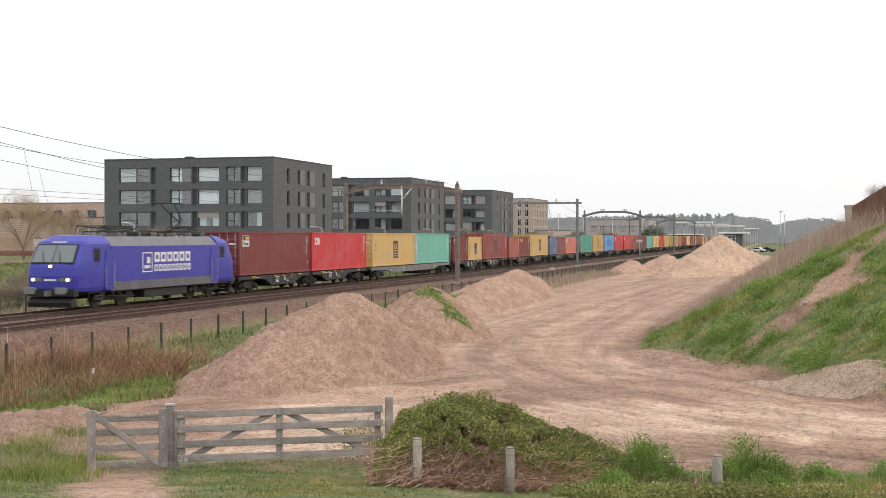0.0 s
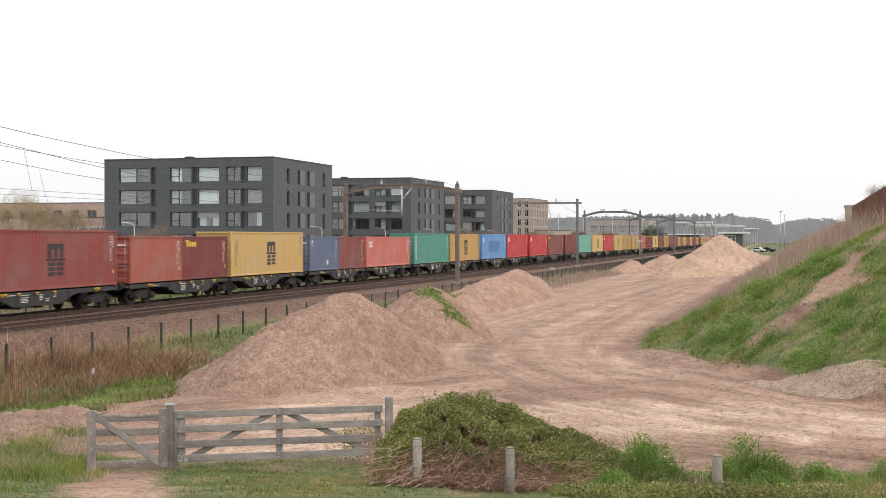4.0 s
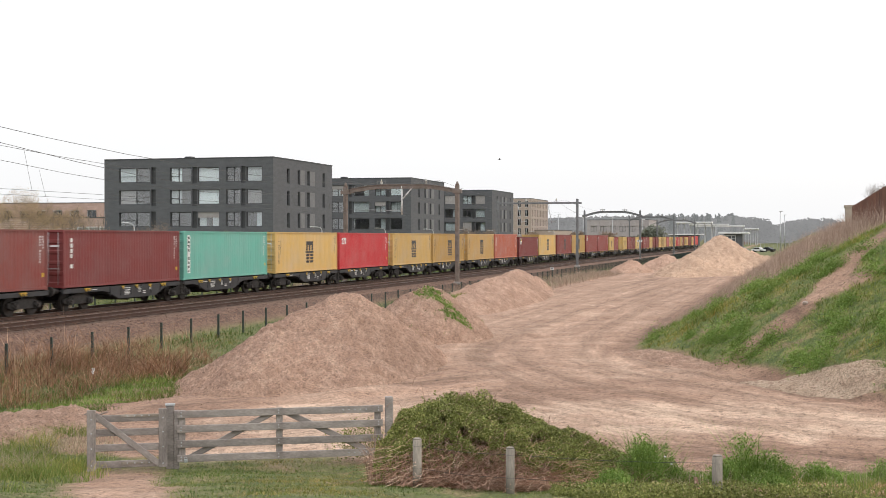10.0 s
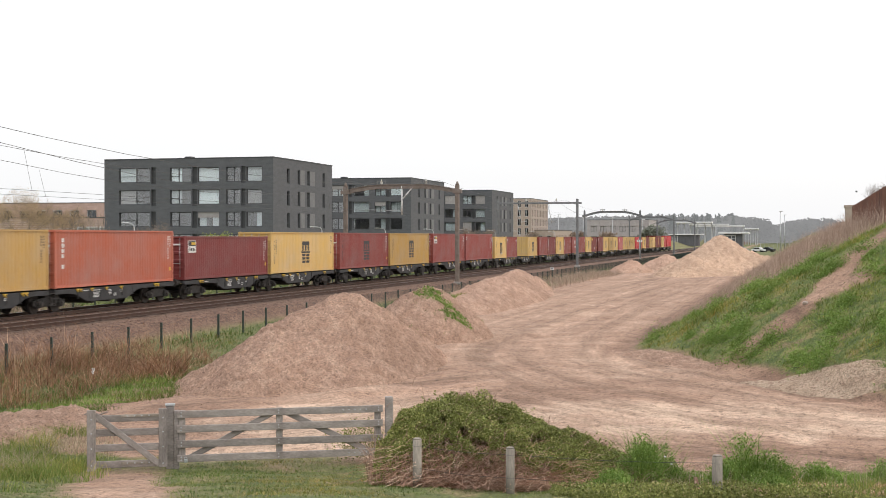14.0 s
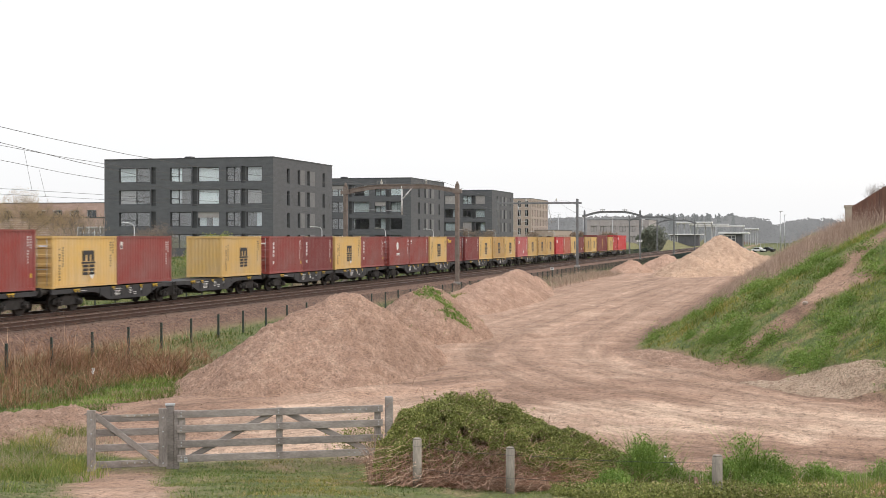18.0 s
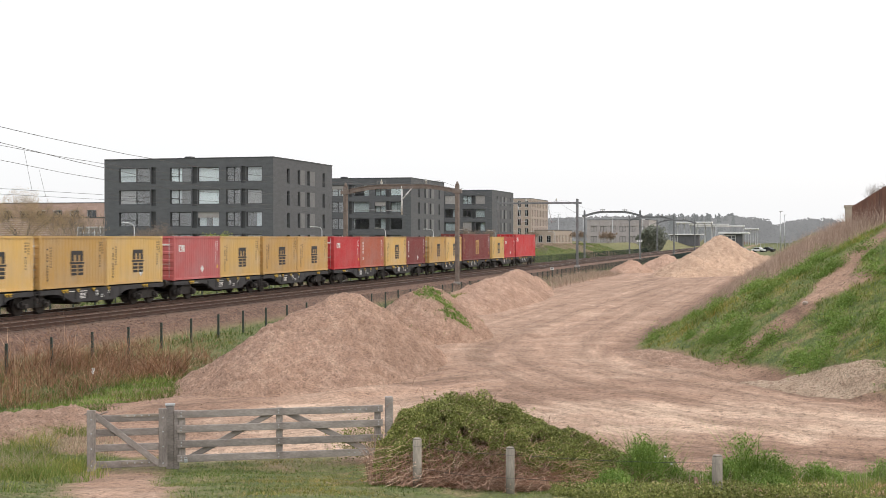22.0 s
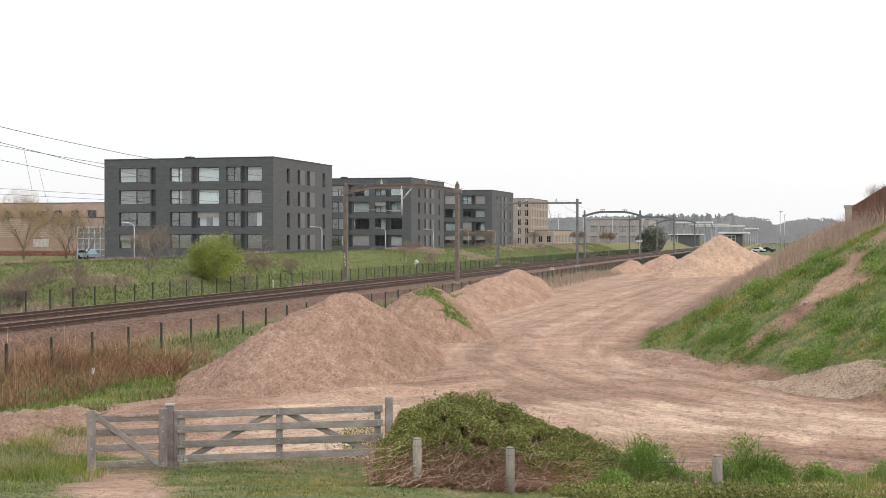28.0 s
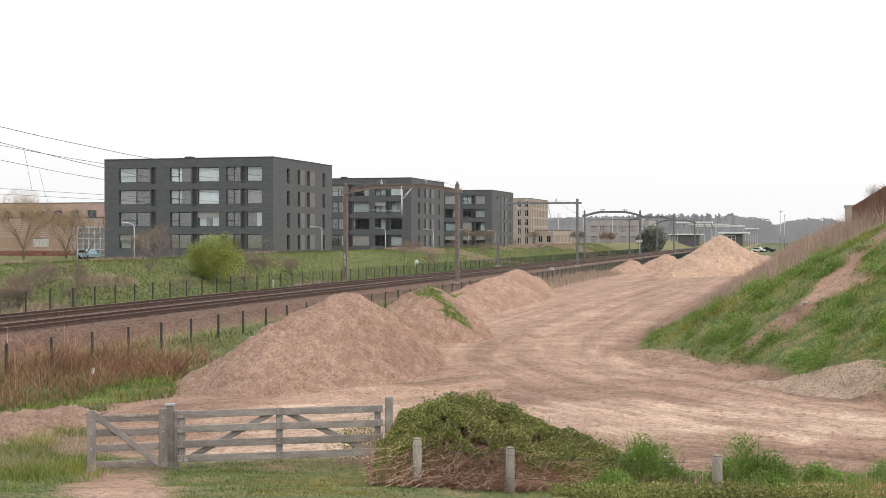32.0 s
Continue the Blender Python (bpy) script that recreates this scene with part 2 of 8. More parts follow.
def height(x, y):
    x, y = np.asarray(x, float), np.asarray(y, float)
    z = np.full(np.broadcast(x, y).shape, -1.0)
    z = z + 0.18 * (fbm(x * 0.12, y * 0.12) - 0.5) * step(27.5, 25, y)
    # railway formation
    z = z + 0.80 * step(27.6, 30.0, y) * step(41.4, 38.9, y)
    # ditch with reeds towards the meadow
    z = z - 0.35 * step(17, 20, y) * step(27, 25, y) * step(62, 50, x)
    # bank on the far side of the line, up to the street
    z = z + (2.95 - 0.25 * step(150, 90, x)) * step(43.6, 56.0, y) - 1.6 * step(57.0, 62, y)
    # rise on which the camera stands
    fwd = x * math.cos(TURN) + y * math.sin(TURN)
    side = y * math.cos(TURN) - x * math.sin(TURN)
    z = z + 2.9 * np.clip((25.5 - fwd) / 21.5, 0, 1) * step(-30, -12, fwd) * step(26, 10, np.abs(side))
    # new embankment
    d = toe_distance(x, y)
    rise = np.clip(d, 0, None) * 0.50
    rise = np.where(rise > 5.0, 5.0 + 0.8 * (1 - np.exp(-(rise - 5.0) / 0.8)), rise)
    z = z + rise + 0.25 * step(0.2, 2, d) * (fbm(x * 0.35, y * 0.35) - 0.5) * 2
    # low rolling sand around the road
    road = step(25.5, 22, y) * step(0.3, -0.8, d)
    z = z + road * 0.16 * (fbm(x * 0.5, y * 0.9, 3) - 0.5)
    # tyre ruts follow the haul road, clods lie between them
    near = step(8, 20, x) * step(150, 110, x) * road
    s, u = road_place(x, y, near > 0)
    wob = u + 0.5 * (vnoise(s * 0.12, u * 0.3) - 0.5)
    z = z - near * 0.055 * (0.5 + 0.5 * np.cos(wob * 4.2)) ** 3 * step(0.25, 0.6, vnoise(s * 0.05 + 3, u * 0.6))
    z = z + near * 0.05 * (fbm(s * 0.9, u * 3.2, 3) - 0.5) + near * 0.045 * np.abs(fbm(x * 3.1, y * 3.1, 2) - 0.5)
    # far country falls away gently
    z = z + 2.0 * step(420, 900, x)
    return z


def line_distance(x, y, pts):
    """Metres from the nearest stretch of a broken line."""
    best = np.full(np.broadcast(x, y).shape, 1e9)
    for (ax, ay), (bx, by) in zip(pts, pts[1:]):
        t = np.clip(((x - ax) * (bx - ax) + (y - ay) * (by - ay)) / ((bx - ax) ** 2 + (by - ay) ** 2), 0, 1)
        best = np.minimum(best, np.hypot(x - ax - t * (bx - ax), y - ay - t * (by - ay)))
    return best


# bare strips worn down the embankment's end: (line, half width)
STRIPS = (([(45.4, 3.7), (46.9, 2.1), (47.3, 0.9), (48.5, -0.2), (49.4, -0.9)], 0.62),
          ([(49.2, -0.8), (51.8, -1.75), (54.2, -3.0), (57.0, -4.4)], 0.62),
          ([(48.9, -0.8), (49.0, -2.0), (49.3, -3.0), (49.8, -5.0)], 0.6))


def grid_lines(spans):
    out = []
    for a, b, s in spans:
        out += list(np.arange(a, b - s * 0.4, s))
    return np.array(out + [spans[-1][1]])


def grow(a, b, n):
    return list(a + (b - a) * (np.linspace(0, 1, n) ** 3))


gx = np.unique(np.concatenate([-np.array(grow(4, 3500, 28)), grid_lines([(-4, 10, 2.0), (10, 22, 0.3), (22, 62, 0.14), (62, 100, 0.3), (100, 170, 0.8), (170, 330, 2.0)]), grow(330, 4500, 40)]))
gy = np.unique(np.concatenate([-np.array(grow(16, 3000, 26)), grid_lines([(-16, -9, 0.36), (-9, 24, 0.15), (24, 30, 0.3), (30, 62, 0.6)]), grow(62, 3000, 36)]))
GX, GY = np.meshgrid(gx, gy, indexing="ij")
GZ = height(GX, GY)


def zone_masks(x, y):
    """Where turf grows, where dry stalks and stones cover the soil."""
    d = toe_distance(x, y)
    fwd = x * math.cos(TURN) + y * math.sin(TURN)
    rgt = x * math.sin(TURN) - y * math.cos(TURN)
    n = fbm(x * 0.5, y * 0.5)
    gully = np.zeros_like(x)
    ragged = 0.55 * (fbm(x * 1.6, y * 1.6) - 0.5)
    for line, w in STRIPS:
        gully = np.maximum(gully, step(w * 1.4, w * 0.7, line_distance(x, y, line) + ragged))
    grass = step(0.25, 0.9, d + (n - 0.5) * 1.2) * (1 - gully * step(0.10, 0.34, fbm(x * 1.1 + 5, y * 1.1) + 0.12)) * step(0.14, 0.3, fbm(x * 0.7 + 31, y * 0.7))
    shoulder = step(1.0, 3.5, (x - 54.0) * 0.553 + (7.0 - y) * 0.833 - (7.0 - y))
    grass = grass * (1 - 0.75 * shoulder)
    meadow = step(27.2, 26.0, fwd + 0.10 * rgt + (n - 0.5) * 3.0) * step(6.5, 3.0, rgt + (n - 0.5) * 2)
    meadow = np.maximum(meadow, step(-7.5, -9.5, rgt + (n - 0.5) * 2.5 + 0.10 * (fwd - 26)) * step(33, 29, fwd + (n - 0.5) * 5))
    path = step(1.15, 0.5, np.abs(rgt + 6.0 + 0.25 * (fwd - 24) + (n - 0.5) * 1.2)) * step(26.5, 25.0, fwd)
    meadow = meadow * (1 - path)
    verge = step(20.6, 22.5, y + (n - 0.5) * 2.5) * step(29.0, 27.6, y) * step(75, 60, x + (n - 0.5) * 12)
    verge = np.maximum(verge, step(22.8, 24.0, y + (n - 0.5) * 1.5) * step(28.8, 27.8, y))
    bank = step(41.6, 42.6, y) * (1 - step(300, 420, x) * 0.2)
    rest = np.maximum(step(-18, -24, y + 0 * x) * step(0, -2, d), step(170, 210, x) * step(24, 20, y))
    near_rise = step(21.5, 20.0, fwd) * (1 - path) * (1 - 0.85 * step(2.4, 3.4, rgt) * step(18.6, 19.4, fwd))
    grass = np.clip(np.maximum.reduce([grass, meadow, verge, bank, rest, near_rise * 0.9]), 0, 1)
    stone = step(28.0, 29.0, y) * step(40.6, 39.8, y)
    lush = np.clip(np.maximum(step(-0.5, 0.5, d), np.maximum(bank, verge * 0.25)), 0, 1)
    return grass, stone, lush


def dryness(x, y):
    """Pale dried-out sand (1) and darker damp sand (0) on the haul road."""
    fwd = x * math.cos(TURN) + y * math.sin(TURN)
    rgt = x * math.sin(TURN) - y * math.cos(TURN)
    n = fbm(x * 0.33 + 11, y * 0.33) - 0.5
    fwd, rgt = fwd + 5.0 * n, rgt + 3.0 * (fbm(x * 0.4, y * 0.4 + 23) - 0.5)
    pale = step(26.5, 28.5, fwd) * step(37.5, 35.0, fwd) * step(0.0, -1.5, rgt) * step(-6.5, -4.5, rgt)
    pale = np.maximum(pale, 0.9 * step(29.5, 31.5, fwd) * step(38.0, 35.5, fwd) * step(0.5, 3.0, rgt))
    pale = np.maximum(pale, 0.35 * step(41.0, 44.0, fwd) * step(56.0, 50.0, fwd) * step(4.0, 5.5, rgt))
    dark = 0.5 * step(35.5, 37.5, fwd) * step(43.0, 40.0, fwd) * step(0.3, 2.0, rgt) * step(9.0, 6.5, rgt)
    dark = np.maximum(dark, 0.55 * step(-4.6, -6.2, rgt) * step(28.0, 30.0, fwd))
    dark = np.maximum(dark, 0.8 * step(29.5, 27.5, fwd) * step(1.0, 2.5, rgt))
    dark = np.maximum(dark, step(1.6, 0.2, -toe_distance(x, y)))
    return np.clip(0.5 + 0.4 * pale - 0.42 * dark + 0.5 * (fbm(x * 0.9, y * 0.9) - 0.5), 0, 1)


def ground_material():
    m, nt, b, co = begin("ground_soil_and_turf", 0.95)
    fine, mid = noise_tex(nt, co, 9, 6, 0.7), noise_tex(nt, co, 1.1, 5, 0.6)
    uv = nt.nodes.new("ShaderNodeAttribute")
    uv.attribute_name = "lane"
    lane = uv.outputs["Vector"]
    ruts = noise_tex(nt, lane, 1.0, 5, 0.62, (0.10, 1.9, 1))
    ruts.node.inputs["Distortion"].default_value = 0.5
    broad = noise_tex(nt, lane, 1.0, 4, 0.6, (0.04, 0.75, 1))
    crumbs = noise_tex(nt, co, 6.5, 8, 0.82)
    grit = noise_tex(nt, co, 30, 4, 0.75)
    patchy = math_node(nt, "ADD", mask_node(nt, "dry"), math_node(nt, "MULTIPLY", math_node(nt, "SUBTRACT", noise_tex(nt, co, 0.6, 8, 0.66), 0.5), 1.25))
    sand = ramp(nt, patchy, [(0.0, (0.215, 0.128, 0.087)), (0.35, (0.315, 0.198, 0.138)), (0.62, (0.395, 0.262, 0.188)), (1.0, (0.55, 0.40, 0.298))])
    sand = mix(nt, sand, ramp(nt, ruts, [(0.34, (0.66, 0.63, 0.61)), (0.5, (1.0, 1.0, 1.0)), (0.66, (1.22, 1.22, 1.22))]), 0.42, "MULTIPLY")
    sand = mix(nt, sand, ramp(nt, broad, [(0.38, (0.70, 0.68, 0.66)), (0.5, (1.0, 1.0, 1.0)), (0.62, (1.2, 1.2, 1.2))]), 0.8, "MULTIPLY")
    sand = mix(nt, sand, ramp(nt, crumbs, [(0.38, (0.38, 0.36, 0.34)), (0.47, (1.0, 1.0, 1.0)), (0.64, (1.38, 1.38, 1.38))]), 1.0, "MULTIPLY")
    sand = mix(nt, sand, ramp(nt, grit, [(0.36, (0.5, 0.49, 0.48)), (0.5, (1.0, 1.0, 1.0)), (0.66, (1.4, 1.4, 1.4))]), 0.85, "MULTIPLY")
    turf = ramp(nt, mid, [(0.3, (0.075, 0.098, 0.03)), (0.5, (0.13, 0.15, 0.052)), (0.64, (0.21, 0.18, 0.088)), (0.77, (0.30, 0.22, 0.14))])
    lush = ramp(nt, noise_tex(nt, co, 1.6, 7, 0.72), [(0.34, (0.06, 0.09, 0.024)), (0.48, (0.125, 0.16, 0.045)), (0.57, (0.20, 0.19, 0.07)), (0.68, (0.27, 0.20, 0.105))])
    turf = mix(nt, turf, lush, mask_node(nt, "lush"))
    turf = mix(nt, turf, ramp(nt, fine, [(0.36, (0.42, 0.42, 0.38)), (0.64, (1.45, 1.45, 1.35))]), 0.85, "MULTIPLY")
    vor = nt.nodes.new("ShaderNodeTexVoronoi")
    vor.inputs["Scale"].default_value = 11
    nt.links.new(co, vor.inputs["Vector"])
    stone = ramp(nt, vor.outputs["Color"], [(0.2, (0.085, 0.047, 0.033)), (0.55, (0.165, 0.096, 0.067)), (0.9, (0.27, 0.172, 0.125))])
    stone = mix(nt, stone, ramp(nt, mid, [(0.3, (0.7, 0.68, 0.66)), (0.7, (1.1, 1.08, 1.05))]), 0.7, "MULTIPLY")
    col = mix(nt, sand, turf, mask_node(nt, "turf"))
    col = mix(nt, col, stone, mask_node(nt, "stone"))
    nt.links.new(col, b.inputs["Base Color"])
    bump(nt, b, math_node(nt, "ADD", fine, mid), 0.6, 0.06)
    return m


def mask_node(nt, key):
    a = nt.nodes.new("ShaderNodeAttribute")
    a.attribute_name = key
    return a.outputs["Fac"]


def sheet(name, X, Y, Z, material):
    n, k = X.shape
    idx = np.arange(n * k).reshape(n, k)
    quads = np.stack([idx[:-1, :-1], idx[1:, :-1], idx[1:, 1:], idx[:-1, 1:]], -1).reshape(-1, 4)
    me = bpy.data.meshes.new(name)
    me.vertices.add(n * k)
    me.vertices.foreach_set("co", np.stack([X, Y, Z], -1).astype(np.float32).ravel())
    me.loops.add(quads.size)
    me.loops.foreach_set("vertex_index", quads.astype(np.int32).ravel())
    me.polygons.add(len(quads))
    me.polygons.foreach_set("loop_start", np.arange(0, quads.size, 4, dtype=np.int32))
    me.polygons.foreach_set("use_smooth", np.ones(len(quads), bool))
    me.update(calc_edges=True)
    me.materials.append(MAT[material])
    return me


MAT["ground"] = ground_material()
ground_mesh = sheet("ground", GX, GY, GZ, "ground")
for key, mask in zip(("turf", "stone", "lush", "dry"), (*zone_masks(GX, GY), dryness(GX, GY))):
    ground_mesh.attributes.new(key, "FLOAT", "POINT").data.foreach_set("value", mask.astype(np.float32).ravel())
lane_s, lane_u = road_place(GX, GY, (GX > 8) & (GX < 150) & (GY < 26) & (GY > -20))
lane_s = np.where((lane_s > 38) & (lane_s < 280), 38 + (lane_s - 38) * 0.2, lane_s)
lane = np.stack([lane_s, lane_u, np.zeros_like(lane_s)], -1)
ground_mesh.attributes.new("lane", "FLOAT_VECTOR", "POINT").data.foreach_set("vector", lane.astype(np.float32).ravel())
tagged(new("ground", ground_mesh), "bare sandy ground with tyre ruts, turf and a grassy bank", "ground", kind="structure")


# ---- heaps of sand ----
def sand_pile(cx, cy, rx, ry, top, turn, label, seed, material="sand", sharp=1.25, peaks=(), n=96, clods=300, flat=1.0, base=1.0, rough=0.9):
    u = np.linspace(-1.25, 1.25, n)
    U, V2 = np.meshgrid(u, u, indexing="ij")
    a = radians(turn)
    X = cx + U * rx * math.cos(a) - V2 * ry * math.sin(a)
    Y = cy + U * rx * math.sin(a) + V2 * ry * math.cos(a)
    R = np.sqrt(U ** 2 + V2 ** 2) + 0.22 * (fbm(U * 1.7 + seed, V2 * 1.7 + seed) - 0.5)
    h = np.clip(1 - R, 0, 1) ** (1 / sharp)
    h = 1 - np.sqrt((1 - np.minimum(h * flat, 1)) ** 2 + 0.012) + 0.006
    h = base * np.clip(h, 0, 1)
    for pu, pv, pr, ph in peaks:
        h = np.maximum(h, ph * np.clip(1 - np.sqrt((U - pu) ** 2 + (V2 - pv) ** 2 + 0.02) / pr, 0, 1) ** (1 / sharp))
    rel = top * h
    big = 0.34 * (fbm(X * 0.9 + seed, Y * 0.9, 4) - 0.5)
    lumps = 0.42 * np.abs(fbm(X * 1.7 + seed, Y * 1.7, 4) - 0.5) + 0.18 * (fbm(X * 4.3, Y * 4.3 + seed, 3) - 0.5) + 0.13 * (fbm(X * 10.0, Y * 10.0 + seed, 3) - 0.5)
    Z = height(X, Y) - 0.12 + rel + (big + lumps) * np.clip(rel * 3.0, 0, 1) * rough
    ob = solid("sand_mound", sheet("sand_mound", X, Y, Z, material), None, label, "sand mound", "heaps of dug sand")
    rng = np.random.RandomState(int(seed * 10))
    pick = np.argwhere((rel > 0.02) & (rel < 0.97 * top))
    pick = pick[rng.randint(0, len(pick), clods)]
    P = np.stack([X[tuple(pick.T)], Y[tuple(pick.T)], Z[tuple(pick.T)]], -1)
    s = 0.010 + 0.04 * rng.rand(clods) ** 6
    base = np.array([(1, 0, 0.1), (0, 1, 0), (-1, 0, 0.1), (0, -1, 0.15), (0.2, 0.1, 0.55), (0, 0, -0.5)], float)
    co = base[None] * s[:, None, None] * (0.5 + 1.0 * rng.rand(clods, 6, 1)) + P[:, None]
    tri = np.array([(0, 1, 4), (1, 2, 4), (2, 3, 4), (3, 0, 4), (1, 0, 5), (2, 1, 5), (3, 2, 5), (0, 3, 5)])
    f = (np.arange(clods)[:, None, None] * 6 + tri[None]).reshape(-1, 3)
    tagged(part("loose_soil", mesh_from("loose_soil", co.reshape(-1, 3).tolist(), f.tolist(), "clod"), None, ob, "loose clods of soil"), kind="stuff")
    return ob, X, Y, Z


# ---- sand heaps beside the haul road ----
def sand_material(name, dark, mid_c, light):
    m, nt, b, co = begin(name, 0.95)
    n1, n2, n3 = noise_tex(nt, co, 1.7, 8, 0.74), noise_tex(nt, co, 13, 8, 0.84), noise_tex(nt, co, 0.22, 3, 0.5)
    col = ramp(nt, n1, [(0.32, dark), (0.5, mid_c), (0.68, light)])
    col = mix(nt, col, ramp(nt, n2, [(0.38, (0.38, 0.36, 0.34)), (0.46, (1.0, 1.0, 1.0)), (0.62, (1.55, 1.55, 1.55))]), 1.0, "MULTIPLY")
    col = mix(nt, col, ramp(nt, n3, [(0.35, (0.92, 0.91, 0.90)), (0.65, (1.14, 1.14, 1.14))]), 0.8, "MULTIPLY")
    nt.links.new(col, b.inputs["Base Color"])
    bump(nt, b, math_node(nt, "ADD", n2, n1), 1.0, 0.09)
    return m


BANK_AT = (27.3, 0.5)
MAT["clod"] = surface("soil_clods", (0.27, 0.172, 0.122), (0.45, 0.305, 0.226), 2, 0.95)
MAT["sand"] = sand_material("dug_sand", (0.29, 0.178, 0.126), (0.40, 0.258, 0.188), (0.53, 0.368, 0.276))
MAT["sand_pale"] = sand_material("pale_sand", (0.33, 0.215, 0.148), (0.475, 0.325, 0.23), (0.60, 0.44, 0.325))
MAT["soil_grey"] = sand_material("grey_soil", (0.36, 0.25, 0.178), (0.48, 0.36, 0.262), (0.60, 0.47, 0.355))
sand_pile(43.8, 17.0, 9.2, 4.7, 3.05, 4, "long rounded heap of crumbly brown sand by the fence", 3.1, sharp=1.08, base=0.86, peaks=((0.09, -0.17, 0.8, 1.06), (-0.45, 0.0, 0.6, 0.58)), n=330, clods=9000)
HEAP = sand_pile(58.2, 17.0, 4.6, 3.2, 2.75, 10, "brown sand heap with a patch of weeds", 8.2, n=220, clods=4500)
LONG_HEAP = sand_pile(92.0, 21.9, 22.0, 3.5, 2.6, 3, "long low heap of brown sand beside the railway fence", 5.7, sharp=1.1, base=0.8, peaks=((0.45, 0.0, 0.7, 1.02),), n=300, clods=4000)
sand_pile(169, 10.3, 11.5, 7.2, 5.7, 0, "tall cone of pale yellow sand near the station", 2.4, "sand_pale", 1.05, n=150)
sand_pile(160, 13.4, 7.5, 4.4, 2.9, 0, "smaller fresh heap of pale sand before the tall cone", 7.9, "sand_pale", 1.1, n=120)
sand_pile(190, 19.4, 9.0, 4.2, 2.5, 0, "low spread of pale sand", 6.6, "sand", 1.1)
sand_pile(174, 22.4, 6.0, 3.0, 1.9, 0, "small heap of sand with tufts", 1.6, "sand", 1.2)
sand_pile(28.0, 19.0, 6.0, 2.2, 0.7, 20, "low bank of dug brown soil", 9.1)
sand_pile(*BANK_AT, 4.6, 1.0, 0.2, -74, "low ridge of dug brown soil along the road's edge", 2.9, n=90, clods=900)
sand_pile(49.3, 5.1, 6.6, 0.9, 0.3, 31, "low ridge of dug clods at the embankment's toe", 7.3, n=120, clods=1500)
LIP = sand_pile(40.75, -0.65, 3.4, 1.2, 0.56, 50, "low grey bank of soil at the embankment's foot", 4.4, "soil_grey", 1.3, n=150, clods=1800, rough=0.4)

# ---- railway ----
TRACK_FAR, TRACK_NEAR = 36.3, 32.15


def rail_profile(y):
    return [(y - 0.065, -0.16), (y - 0.065, -0.14), (y - 0.012, -0.125), (y - 0.012, -0.045), (y - 0.036, -0.035), (y - 0.036, 0.0),
            (y + 0.036, 0.0), (y + 0.036, -0.035), (y + 0.012, -0.045), (y + 0.012, -0.125), (y + 0.065, -0.14), (y + 0.065, -0.16)]


def railway_track(yc, label):
    ob = thing("railway_track", label, "railway track", (0, yc, 0), "tracks of the line", "structure")
    for s in (-0.7535, 0.7535):
        bm = bmesh.new()
        xs = [-900, -300, 0, 60, 120, 200, 400, 900, 1500]
        rings = [[bm.verts.new((x, yy, z)) for yy, z in rail_profile(s)] for x in xs]
        for a, b in zip(rings, rings[1:]):
            for i in range(12):
                bm.faces.new((a[i], a[(i + 1) % 12], b[(i + 1) % 12], b[i]))
        r = part("rail", bm, "steel_rail", ob)
        bm = bmesh.new()
        bm_box(bm, -900, s - 0.03, 0.0005, 1500, s + 0.03, 0.003)
        part("running_face", bm, "rail_head", r, "polished running face")
    bm = bmesh.new()
    outline = [(-1.25, -0.36), (-1.25, -0.19), (-0.45, -0.17), (0.45, -0.17), (1.25, -0.19), (1.25, -0.36)]
    a = [bm.verts.new((-0.13, y, z)) for y, z in outline]
    b = [bm.verts.new((0.13, y, z)) for y, z in outline]
    for i in range(6):
        bm.faces.new((a[i], a[(i + 1) % 6], b[(i + 1) % 6], b[i]))
    bm.faces.new(a)
    bm.faces.new(b[::-1])
    piece = finish("sleeper", bm, "sleeper")
    for k in range(220):
        part("sleeper", piece, None, ob, at=(18 + 0.6 * k, 0, 0))
    verts, faces = [], []
    for x in list(np.arange(-60, 17.9, 0.6)) + list(np.arange(150.0, 420, 0.6)):
        o = len(verts)
        for dx in (-0.13, 0.13):
            verts += [(x + dx, y, z) for y, z in outline]
        faces += [(o + i, o + (i + 1) % 6, o + 6 + (i + 1) % 6, o + 6 + i) for i in range(6)]
        faces += [tuple(o + i for i in range(6)), tuple(o + 11 - i for i in range(6))]
    rest = part("far_sleepers", mesh_from("far_sleepers", verts, faces, "sleeper"), None, ob)
    tagged(rest, kind="stuff")
    return ob


railway_track(TRACK_FAR, "rusty railway track on brown ballast, used by the train")
railway_track(TRACK_NEAR, "empty rusty railway track on brown ballast")


